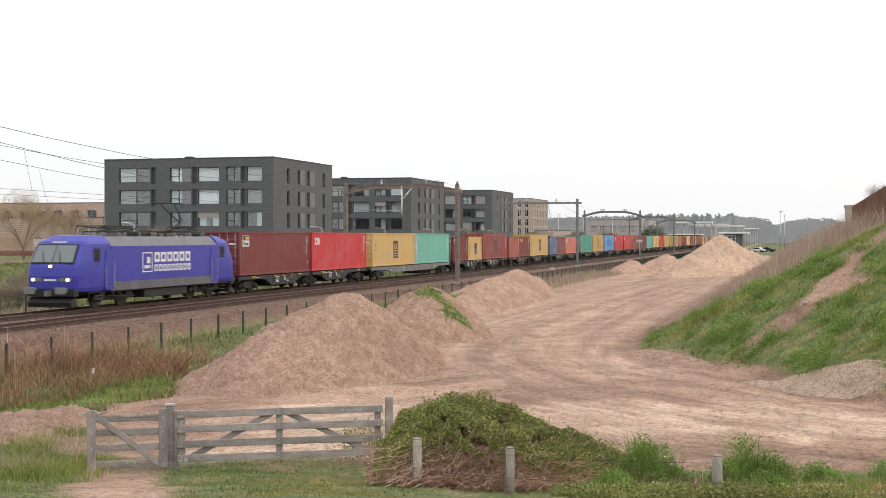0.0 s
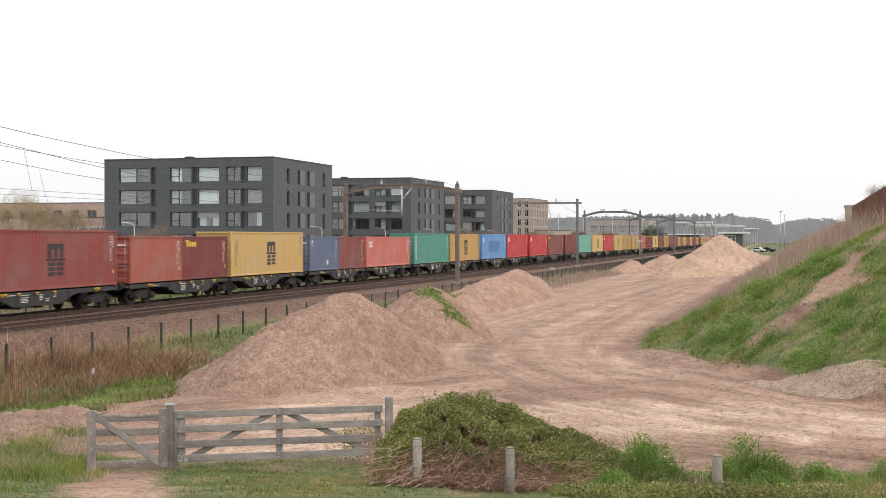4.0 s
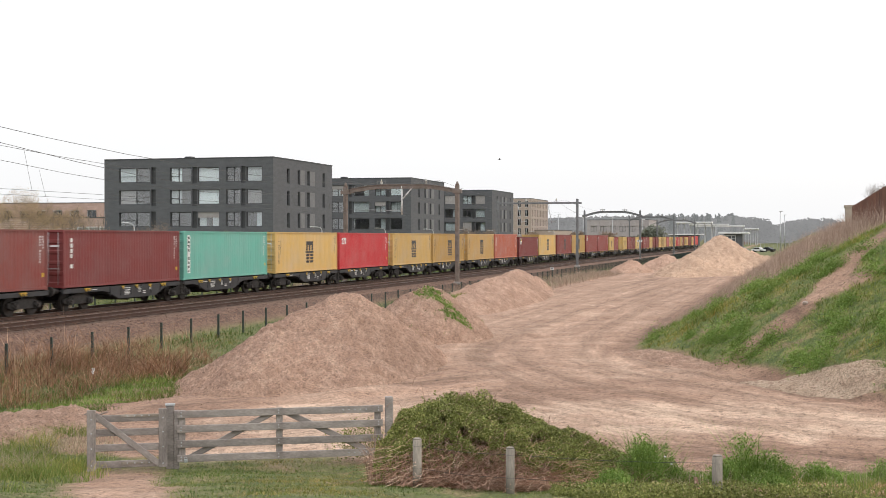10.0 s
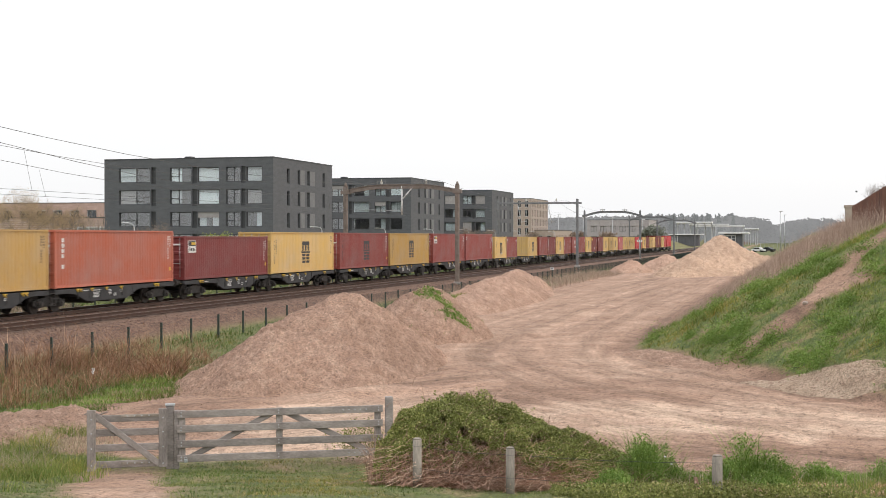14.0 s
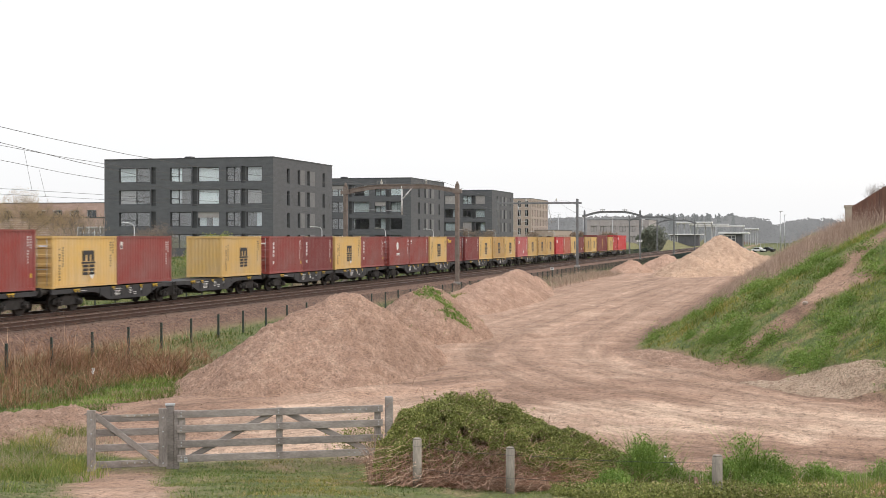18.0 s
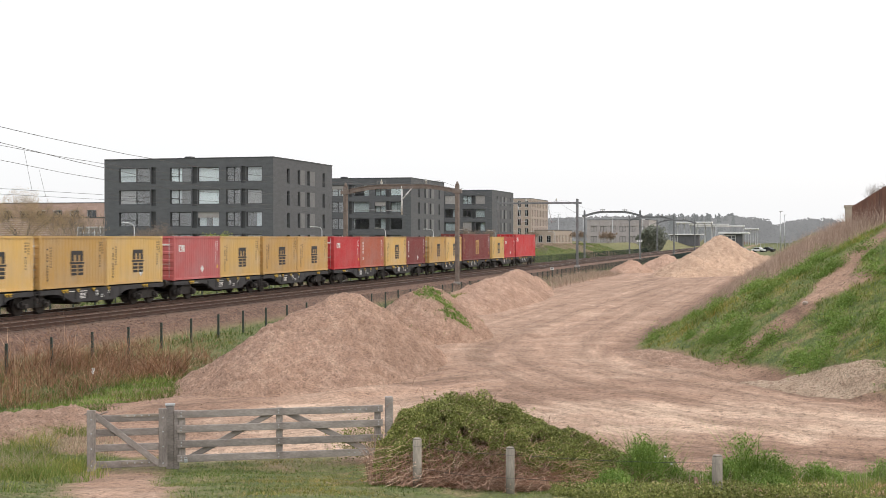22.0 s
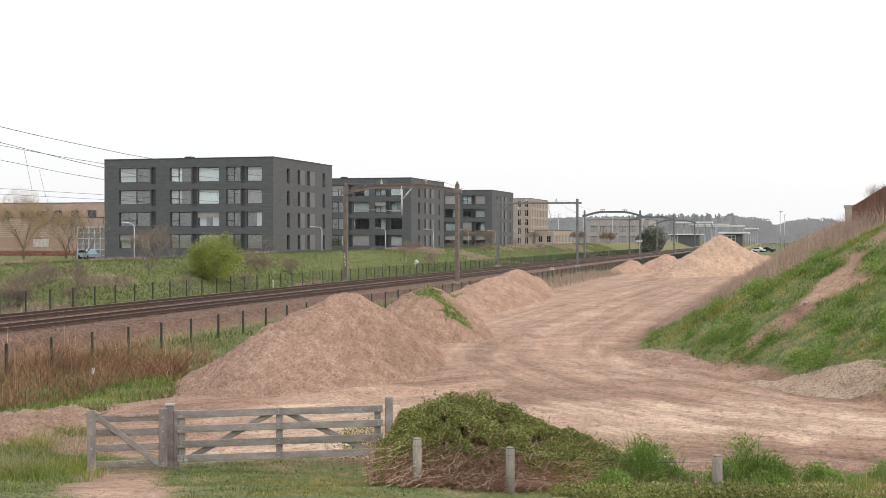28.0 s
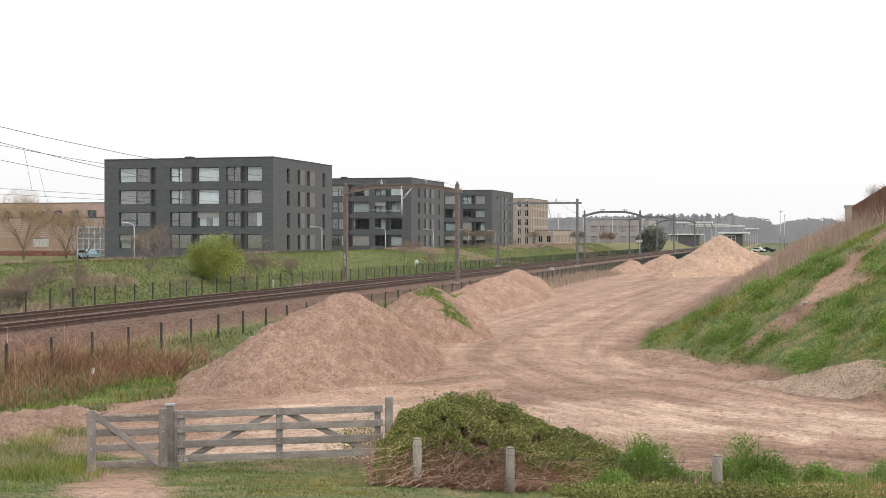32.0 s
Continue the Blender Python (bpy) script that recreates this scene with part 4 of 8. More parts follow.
MAT["panel_pale"] = surface("pale_grey_panel", (0.36, 0.33, 0.325), (0.44, 0.405, 0.395), 0.8, 0.7)
bx, by = V(48.0, 430.0)
# the panes' screen grey stands in for haze over dark glass
simple_block("office_block", "grey station-side office block with a window grid", bx, by - 20.5, 20.5, 24, 0.5, 9.4, "panel_pale",
             [("front", 6, 2, 1.2, 3.2, 2.0, 2.0, 3.4, 2.0), ("side", 6, 2, 1.5, 3.6, 2.0, 2.0, 3.4, 2.0)], glassy="screen")


def street_lamp(x, y, z0, z1, reach, label="white curved street lamp behind the bank"):
    ob = thing("street_lamp", label, "street lamp", (x, y, 0), "street lamps along the bank")
    bm = bmesh.new()
    pts = [(0, 0, z0)] + [(0, 0.5 * (1 - math.cos(a)), z1 - 0.5 + 0.5 * math.sin(a)) for a in np.linspace(0, math.pi / 2, 6)] + [(0, reach, z1 + 0.08)]
    bm_path(bm, pts, 0.055, 8)
    part("pole", bm, "galv", ob)
    bm = bmesh.new()
    bm_box(bm, -0.11, reach - 0.1, z1 + 0.02, 0.11, reach + 0.55, z1 + 0.13, 0.03)
    part("lamp_head", bm, "white", ob, "flat white lamp head")
    return ob


for px_tan in (-0.2395, -0.0939, -0.0447, -0.0075, 0.0197, 0.0404, 0.0596, 0.0728, 0.0868):
    f = 63.0 / (0.28 - px_tan)
    street_lamp(*V(f * px_tan, f), 0.1, 5.0, 0.75 if px_tan < -0.2 else 1.15)

MAT["panel_dark"] = surface("dark_station_panel", (0.085, 0.085, 0.095), (0.125, 0.125, 0.135), 0.8, 0.5)
# station: platform roofs, shelters, masts and rails in the distance
def over_line(px0, px1, up, f, label="long thin white roof slab over the platforms"):
    """A flat roof across the line; its columns stand clear of the tracks."""
    (x, ya), (x2, yb) = V(px0 * f, f), V(px1 * f, f)
    z = EYE.z + up * f
    ob = thing("platform_roof", label, "platform roof", (x, 0, 0), "station roofs")
    bm = bmesh.new()
    bm_box(bm, -3, yb, z, 3, ya, z + 0.75, 0.1)
    part("canopy", bm, "white", ob, "thin white roof slab")
    for k in range(6):
        y = yb + 0.5 + (ya - yb - 1.0) * k / 5
        if 28.8 < y < 40.0:
            continue
        bm = bmesh.new()
        bm_box(bm, -0.2, y - 0.2, -0.4, 0.2, y + 0.2, z)
        part("column", bm, "galv", ob)
    return ob


for roof in ((0.181, 0.2097, 0.0106, 590.0), (0.1912, 0.2219, 0.0090, 600.0), (0.1956, 0.2342, 0.0079, 612.0), (0.2342, 0.2452, 0.0059, 630.0)):
    over_line(*roof)
for r, f, w in ((96.7, 550.0, 13.2), (76.0, 350.0, 6.2)):
    x, y = V(r, f)
    ob = thing("station_shelter", "dark glazed station building with a wide white roof", "station building", (x, y, 0), "station buildings")
    bm = bmesh.new()
    bm_box(bm, 0, -w + 1.0, 0.0, 7, -0.2, 4.6)
    part("glazed_wall", bm, "panel_dark", ob)
    bm = bmesh.new()
    bm_box(bm, -1, -w - 0.6, 4.6, 9, 1.2, 5.1, 0.08)
    part("roof", bm, "white", ob, "rounded white roof edge")
    bm = bmesh.new()
    for k in range(4):
        bm_box(bm, -0.06, -0.4 - k * 1.0, 1.0, 0.0, -0.28 - k * 1.0, 4.2)
    for z in (1.0, 2.1, 3.2, 4.1):
        bm_box(bm, -0.05, -3.4, z, 0.0, -0.28, z + 0.12)
    part("mullions", bm, "white", ob)
for r, f, h in ((35.4, 395.0, 10.5), (43.0, 395.0, 10.0), (52.0, 395.0, 9.5), (61.2, 395.0, 9.0), (63.5, 300.0, 6.6), (78.5, 300.0, 9.6), (106.0, 400.0, 10.5)):
    x, y = V(r, f)
    ob = thing("light_pole", "slim grey station light pole", "light pole", (x, y, 0), "station light poles")
    bm = bmesh.new()
    bm_tube(bm, (0, 0, -0.8), (0, 0, h), 0.13, 0.08, 8)
    part("pole", bm, "galv", ob)
    bm = bmesh.new()
    bm_box(bm, -0.2, -0.7, h, 0.2, 0.3, h + 0.16, 0.03)
    part("lamp_head", bm, "white", ob)
for r, f, c in ((-52.6, 195.0, "pale_blue_car"), (101.0, 405.0, "white"), (97.0, 410.0, "loco_grey_car"), (106.0, 412.0, "dark_car")):
    if c not in MAT:
        MAT[c] = plain(c, {"loco_grey_car": (0.2, 0.21, 0.22), "pale_blue_car": (0.36, 0.5, 0.58)}.get(c, (0.03, 0.03, 0.035)), 0.3)
    x, y = V(r, f)
    ob = thing("car", "small pale-blue parked car beside the apartment block" if r < 0 else "small distant parked car near the station", "car", Matrix.Translation((x, y, float(height(x, y)))) @ Matrix.Rotation(radians(60), 4, "Z"), "parked cars")
    bm = bmesh.new()
    bm_prism(bm, [(0, 0.35), (0, 0.85), (0.9, 0.95), (1.5, 1.45), (3.2, 1.45), (3.9, 0.95), (4.2, 0.9), (4.2, 0.35)], -0.85, 0.85)
    part("body", bm, c, ob)
    for wx in (0.8, 3.4):
        bm = bmesh.new()
        bm_tube(bm, (wx, -0.88, 0.32), (wx, 0.88, 0.32), 0.32, 0.32, 12)
        part("wheel_pair", bm, "black", ob)
    bm = bmesh.new()
    bm_prism(bm, [(1.05, 0.98), (1.55, 1.4), (3.15, 1.4), (3.75, 0.98)], -0.86, 0.86)
    part("windows", bm, "glass", ob)
bm = bmesh.new()
x0, y0 = V(96, 395)
for k in range(14):
    bm_box(bm, x0 + 2.5 * k, y0 - 0.05 - k * 1.2, 0.2, x0 + 2.5 * k + 0.12, y0 + 0.05 - k * 1.2, 1.9)
    bm_beam(bm, (x0 + 2.5 * k, y0 - k * 1.2, 1.8), (x0 + 2.5 * k + 2.5, y0 - (k + 1) * 1.2, 1.8), 0.08, 0.1)
solid("guard_rail", bm, "galv", "pale metal guard rail near the crossing", "guard rail")
# rusty sheet wall on the new embankment
bm = bmesh.new()
n = 31
cols = [(66 + 1.5 * k, -4.0 + (0.25 if k % 2 else 0.0)) for k in range(n)]
lo = [bm.verts.new((x, y, 3.4)) for x, y in cols]
hi = [bm.verts.new((x, y, 6.2)) for x, y in cols]
lo2 = [bm.verts.new((x, y - 0.3, 3.4)) for x, y in cols]
hi2 = [bm.verts.new((x, y - 0.3, 6.2)) for x, y in cols]
for k in range(n - 1):
    bm.faces.new((lo[k], lo[k + 1], hi[k + 1], hi[k]))
    bm.faces.new((hi[k], hi[k + 1], hi2[k + 1], hi2[k]))
    bm.faces.new((lo2[k], lo2[k + 1], hi2[k + 1], hi2[k]))
bm.faces.new((lo[0], hi[0], hi2[0], lo2[0]))
solid("sheet_pile_wall", bm, "corten", "rust-brown sheet pile wall on the embankment", "wall")
bx, by = V(96.4, 300.0)
ob = thing("house", "distant tan house above the embankment", "house", (bx, by, 0))
bm = bmesh.new()
bm_box(bm, 0, 0, 0, 6, 2.6, 10.6)
part("wall", bm, "brick_tan", ob)
bm = bmesh.new()
bm_box(bm, -0.2, -0.2, 10.6, 6.2, 2.8, 11.2)
part("roof", bm, "brick_tan", ob)


# ---- containers ----
MAT["wagon"] = surface("wagon_paint", (0.026, 0.026, 0.028), (0.05, 0.05, 0.052), 1.6, 0.7)
MAT["wagon_grey"] = surface("wagon_grey_paint", (0.16, 0.165, 0.175), (0.22, 0.225, 0.235), 1.4, 0.6)
MAT["bogie"] = surface("bogie_grime", (0.016, 0.014, 0.013), (0.042, 0.038, 0.034), 5, 0.8)
MAT["wheel"] = surface("wheel_steel", (0.03, 0.026, 0.024), (0.07, 0.062, 0.055), 6, 0.6, 0.4)
MAT["yellow_bit"] = plain("yellow_fitting", (0.55, 0.36, 0.04), 0.5)
MAT["mark_white"] = plain("white_marking", (0.78, 0.78, 0.76), 0.5)
MAT["mark_black"] = plain("black_marking", (0.03, 0.028, 0.03), 0.5)
MAT["mark_yellow"] = plain("yellow_marking", (0.75, 0.5, 0.05), 0.5)
MAT["mark_ochre"] = plain("ochre_marking", (0.50, 0.29, 0.09), 0.6)
MAT["mark_grey"] = plain("grey_marking", (0.34, 0.35, 0.36), 0.6)
COLOURS = {
    "yellow": ((0.68, 0.44, 0.135), "sand-yellow"), "amber": ((0.54, 0.32, 0.075), "amber-yellow"), "ochre": ((0.56, 0.34, 0.10), "dull ochre"),
    "red": ((0.56, 0.032, 0.038), "bright red"), "maroon": ((0.20, 0.034, 0.032), "dark maroon"), "brick": ((0.29, 0.05, 0.04), "brick-red"),
    "rust": ((0.40, 0.09, 0.055), "rust-orange"), "salmon": ((0.68, 0.17, 0.125), "faded salmon-red"), "orange": ((0.50, 0.125, 0.065), "orange-red"),
    "mint": ((0.16, 0.50, 0.40), "mint-green"), "green": ((0.065, 0.31, 0.235), "sea-green"), "blue": ((0.105, 0.31, 0.62), "sky-blue"),
    "slate": ((0.11, 0.15, 0.25), "faded slate-blue"), "brown": ((0.235, 0.052, 0.042), "brown-red"), "rose": ((0.55, 0.12, 0.12), "faded rose-red"),
}
for key, (rgb, word) in COLOURS.items():
    MAT["c_" + key] = paint("container_" + key, rgb, 0.18 if key in ("red", "maroon") else 0.3, {"yellow": 0.5, "amber": 0.4, "ochre": 0.75, "blue": 0.5, "salmon": 0.5}.get(key, 0.3))

BOXMESH = {}


def corrugated(bm, x0, x1, z0, z1, y, depth, pitch=0.278):
    """Trapezoid waves along x, standing in the plane y."""
    n = max(1, round((x1 - x0) / pitch))
    p = (x1 - x0) / n
    cols = []
    for k in range(n):
        for f, d in ((0.0, 0), (0.26, 0), (0.5, depth), (0.76, depth)):
            cols.append((x0 + (k + f) * p, y + d))
    cols.append((x1, y))
    low = [bm.verts.new((x, yy, z0)) for x, yy in cols]
    top = [bm.verts.new((x, yy, z1)) for x, yy in cols]
    for i in range(len(cols) - 1):
        bm.faces.new((low[i], low[i + 1], top[i + 1], top[i]))


def container_meshes(L, H, key):
    if (L, H, key) in BOXMESH:
        return BOXMESH[L, H, key]
    W, mat, out = 2.438, "c_" + key, {}
    bm = bmesh.new()
    for x in (0, L - 0.11):
        for y in (0, W - 0.11):
            bm_box(bm, x, y, 0.12, x + 0.11, y + 0.11, H - 0.12)
    for y in (0.0, W - 0.07):
        bm_box(bm, 0.11, y, 0.03, L - 0.11, y + 0.07, 0.16)
        bm_box(bm, 0.11, y, H - 0.09, L - 0.11, y + 0.07, H - 0.01)
    for x in (0.0, L - 0.08):
        bm_box(bm, x, 0.11, 0.03, x + 0.08, W - 0.11, 0.16)
        bm_box(bm, x, 0.11, H - 0.12, x + 0.08, W - 0.11, H - 0.01)
    bm_box(bm, 0.08, 0.08, 0.10, L - 0.08, W - 0.08, 0.15)
    out["frame"] = finish("frame", bm, mat)
    for name, y, d in (("side_panel", 0.03, 0.036), ("side_panel.b", W - 0.03, -0.036)):
        bm = bmesh.new()
        corrugated(bm, 0.10, L - 0.10, 0.15, H - 0.08, y, d)
        out[name] = finish("side_panel", bm, mat)
    bm = bmesh.new()
    n = round(L / 0.42)
    vs = [[bm.verts.new((0.06 + (L - 0.12) * k / (2 * n), y, H - 0.035 + 0.02 * (k % 2))) for y in (0.05, W - 0.05)] for k in range(2 * n + 1)]
    for a, b in zip(vs, vs[1:]):
        bm.faces.new((a[0], b[0], b[1], a[1]))
    out["roof"] = finish("roof", bm, mat)
    bm = bmesh.new()
    corrugated(bm, 0.10, W - 0.10, 0.15, H - 0.1, 0.0, 0.045, 0.25)
    out["end_wall"] = finish("end_wall", bm, mat)
    bm = bmesh.new()
    hd = H - 0.28
    rows = 5
    x1, x2 = 0.045, 0.085
    for k in range(rows):
        za, zb = 0.16 + hd * k / rows, 0.16 + hd * (k + 1) / rows
        zs = ((za, x1), (za + 0.12, x1), (za + 0.17, x2), (zb - 0.05, x2), (zb, x1))
        vv = [[bm.verts.new((x, y, z)) for y in (0.02, W / 2 - 0.13)] for z, x in zs]
        for a, b in zip(vv, vv[1:]):
            bm.faces.new((a[0], a[1], b[1], b[0]))
    out["door"] = finish("door", bm, mat)
    bm = bmesh.new()
    bm_tube(bm, (0.02, 0, 0.1), (0.02, 0, H - 0.1), 0.017, 0.017, 6)
    bm_box(bm, -0.005, -0.06, 0.95, 0.02, 0.45, 0.99)
    out["lock_rod"] = finish("lock_rod", bm, "galv")
    bm = bmesh.new()
    bm_box(bm, -0.006, -0.006, 0, 0.178, 0.162, 0.118, 0.008)
    bm_box(bm, 0.05, -0.009, 0.03, 0.12, -0.003, 0.09)
    out["corner_casting"] = finish("corner_casting", bm, mat)
    BOXMESH[L, H, key] = out
    return out


MARKS = {}


def mark(kind, build, mat):
    if kind not in MARKS:
        bm = bmesh.new()
        build(bm)
        MARKS[kind] = finish("marking", bm, mat)
    return MARKS[kind]


def flat(bm, x0, z0, x1, z1):
    bm_box(bm, x0, -0.008, z0, x1, 0.0, z1)


def emblem(bm):
    """A comb of three bars over a rule and two stacks of plain bars."""
    def flat(bm, x0, z0, x1, z1):
        bm_box(bm, x0 * 1.25, -0.008, z0, x1 * 1.25, 0.0, z1)

    flat(bm, -0.46, 1.08, 0.44, 1.30)
    for x in (-0.46, -0.105, 0.25):
        flat(bm, x, 0.74, x + 0.19, 1.08)
    flat(bm, -0.56, 0.60, 0.54, 0.70)
    for x in (-0.46, 0.05):
        for z in (0.0, 0.2, 0.4):
            flat(bm, x, z, x + 0.40, z + 0.14)


def column(n, w, h, gap, rng):
    def go(bm):
        z = 0.0
        for k in range(n):
            if rng.random() < 0.88:
                flat(bm, 0, z - h, w * rng.uniform(0.7, 1.0), z)
            z -= h + gap
    return go


CONTAINERS = []
container_count = 0


def shipping_container(s, L, H, key, deco, doors=True):
    """s: metres behind the train's front end."""
    global container_count
    container_count += 1
    rng = random.Random(container_count * 7 + 1)
    W = 2.438
    size = "forty-foot" if L > 10 else "twenty-foot"
    tall = " high-cube" if H > 2.7 else ""
    extra = {"comb": " with a black emblem", "block": " with a white mark", "flag": " with a black and yellow square", "column": " with a tall white lettered strip",
             "yellowmark": " with a small yellow mark", "bars": " with white upright bars", "sail": " with a round white emblem", "combyellow": " with a yellow emblem"}.get(deco, " with small white markings")
    ob = thing("shipping_container", f"{COLOURS[key][1]} {size}{tall} steel container{extra}", "shipping container", group="containers on the train")
    m = container_meshes(L, H, key)
    for name in ("frame", "side_panel", "side_panel.b", "roof"):
        part(name.split(".")[0], m[name], None, ob)
    back = Matrix.Translation((L - 0.03, 0, 0)) @ Matrix.Rotation(radians(90), 4, "Z")
    part("end_wall", m["end_wall"], None, ob, at=back)
    if doors:
        for y in (0.11, W / 2 + 0.0):
            d = part("door", m["door"], None, ob, at=(0, y, 0))
            for yy in (0.22, 0.78):
                part("lock_rod", m["lock_rod"], None, d, "galvanised lock rod", at=(0, yy, 0))
        wm = mark("doortext", lambda bm: [bm_box(bm, -0.004, y, z, 0.0, y + w, z + 0.09) for y, z, w in ((1.45, 2.05, 0.7), (1.5, 1.82, 0.55), (1.5, 1.5, 0.6), (1.5, 1.3, 0.6), (0.3, 2.05, 0.5), (1.5, 1.1, 0.4))], "mark_white")
        part("door_markings", wm, None, ob, "white marking bars", at=(0.036, 0, 0))
        ym = mark("doorplate", lambda bm: bm_box(bm, -0.004, 1.45, 0.55, 0.0, 2.0, 0.85), "mark_yellow")
        part("plate", ym, None, ob, "yellow plate", at=(0.038, 0, 0))
    else:
        part("end_wall", m["end_wall"], None, ob, at=Matrix.Translation((0.03, W, 0)) @ Matrix.Rotation(radians(-90), 4, "Z"))
    for x in (0, L):
        for y in (0, W):
            for z in (0, H):
                part("corner_casting", m["corner_casting"], None, ob, at=Matrix.Translation((x, y, z)) @ Matrix.Diagonal((1 if x == 0 else -1, 1 if y == 0 else -1, 1 if z == 0 else -1, 1)))
    dark = key in ("yellow", "amber", "ochre")
    tint = "mark_black" if dark else "mark_white"
    y = 0.028
    place = lambda me, x, z, label="", sc=1.0: part("marking", me, None, ob, label, at=Matrix.Translation((x, y, z)) @ Matrix.Diagonal((sc, 1, sc, 1)))
    r2 = random.Random(5)
    place(mark("serial" + tint, column(11, 0.09, 0.085, 0.05, r2), tint), L - 0.62, H - 0.3)
    place(mark("serial2" + tint, column(5, 0.085, 0.08, 0.05, r2), tint), L - 0.38, H - 0.3)
    if not dark and rng.random() < 0.7:
        place(mark("hazard", lambda bm: flat(bm, 0, 0, 0.15, 0.2), "mark_yellow"), L - 0.42, 0.62)
    if deco in ("comb", "combyellow", "combdark"):
        c = {"comb": "mark_black", "combyellow": "mark_ochre", "combdark": "mark_black"}[deco]
        place(mark("emblem" + c, emblem, c), L * 0.53 if L > 10 else L * 0.55, 0.66 if L > 10 else 0.62, "dark emblem of plain bars", 1.2 if L > 10 else 0.95)
        place(mark("name" + c, column(13, 0.10, 0.09, 0.045, r2), c), 0.62, H - 0.48)
        place(mark("name2" + c, column(9, 0.085, 0.08, 0.05, r2), c), 0.92, H - 0.55)
    elif deco == "block":
        def go(bm):
            flat(bm, 0.0, 0.0, 0.13, 0.5); flat(bm, 0.13, 0.0, 0.3, 0.1); flat(bm, 0.13, 0.4, 0.3, 0.5)
            flat(bm, 0.36, 0.0, 0.47, 0.5); flat(bm, 0.47, 0.3, 0.6, 0.5); flat(bm, 0.60, 0.0, 0.7, 0.5); flat(bm, 0.76, 0.0, 0.9, 0.5)
        place(mark("block", go, "mark_white"), 0.62, H - 0.92, "white block mark", 1.0 if L > 10 else 0.8)
    elif deco == "flag":
        place(mark("flagw", lambda bm: flat(bm, 0, 0, 1.0, 0.72), "mark_white"), 0.5, H - 0.98, "white square mark")
        f = place(mark("flagk", lambda bm: [flat(bm, 0.05, 0.4, 0.95, 0.68), flat(bm, 0.12, 0.08, 0.22, 0.36), flat(bm, 0.32, 0.08, 0.52, 0.26), flat(bm, 0.6, 0.08, 0.85, 0.26)], "mark_black"), 0.5, H - 0.98)
        f.location.y -= 0.005
        f = place(mark("flagy", lambda bm: flat(bm, 0.4, 0.46, 0.95, 0.62), "mark_yellow"), 0.5, H - 0.98)
        f.location.y -= 0.009
    elif deco == "column":
        place(mark("strip", lambda bm: flat(bm, 0, -2.25, 0.34, 0), "mark_white"), 0.5, H - 0.25, "tall white strip")
        f = place(mark("stripbars", column(9, 0.2, 0.16, 0.085, r2), "mark_black"), 0.57, H - 0.33)
        f.location.y -= 0.005
    elif deco == "yellowmark":
        place(mark("ymark", lambda bm: [flat(bm, x, 0, x + 0.2, 0.22) for x in (0, 0.26, 0.52, 0.78)] + [flat(bm, -0.1, 0.22, 0.25, 0.3)], "mark_yellow"), 0.5, H - 0.62, "small yellow mark", 1.25)
    elif deco == "bars":
        place(mark("wbars", column(6, 0.22, 0.2, 0.06, r2), "mark_white"), 0.62, H - 0.42, "upright white bars", 1.0)
    elif deco == "small":
        place(mark("smallw", lambda bm: flat(bm, 0, 0, 0.24, 0.4), "mark_white"), 0.35, H - 0.7)
        f = place(mark("smallk", lambda bm: flat(bm, 0.04, 0.05, 0.2, 0.2), "mark_black"), 0.35, H - 0.7)
        f.location.y -= 0.005
    elif deco == "sail":
        def disc(bm):
            vs = [bm.verts.new((0.32 * math.cos(a), -0.006, 0.38 * math.sin(a))) for a in np.linspace(0, math.tau, 16, endpoint=False)]
            bm.faces.new(vs)
        place(mark("disc", disc, "mark_white"), L * 0.4, H - 0.85, "round white emblem")
        place(mark("underline", lambda bm: [flat(bm, x, 0, x + 0.13, 0.22) for x in (0, 0.2, 0.4, 0.6, 0.8)], "mark_white"), L * 0.4 - 0.3, H - 1.7)
    elif deco == "patch":
        place(mark("patchw", lambda bm: flat(bm, 0, 0, 0.5, 0.45), "mark_white"), 0.5, H - 0.95)
        place(mark("patchd", lambda bm: [flat(bm, 0, 0, 5.0, 1.0), flat(bm, 0.5, 1.0, 5.5, 1.16), flat(bm, -0.6, -0.14, 4.5, 0), flat(bm, 5.0, 0.3, 5.4, 1.0)], surface("dark_blue_patch", (0.075, 0.20, 0.43), (0.095, 0.235, 0.48))), 3.4, 0.95, "darker overpainted patch")
    if rng.random() < 0.25 and L < 10:
        f = part("hazard_placard", mark("placard", lambda bm: bm_box(bm, -0.16, -0.008, -0.16, 0.16, 0, 0.16), "mark_white"), None, ob, "white diamond placard", at=Matrix.Translation((L * 0.6, y, 0.62)) @ Matrix.Rotation(radians(45), 4, "Y"))
    CONTAINERS.append((ob, s))
    return ob


# ---- wagons ----
WAGONS = []


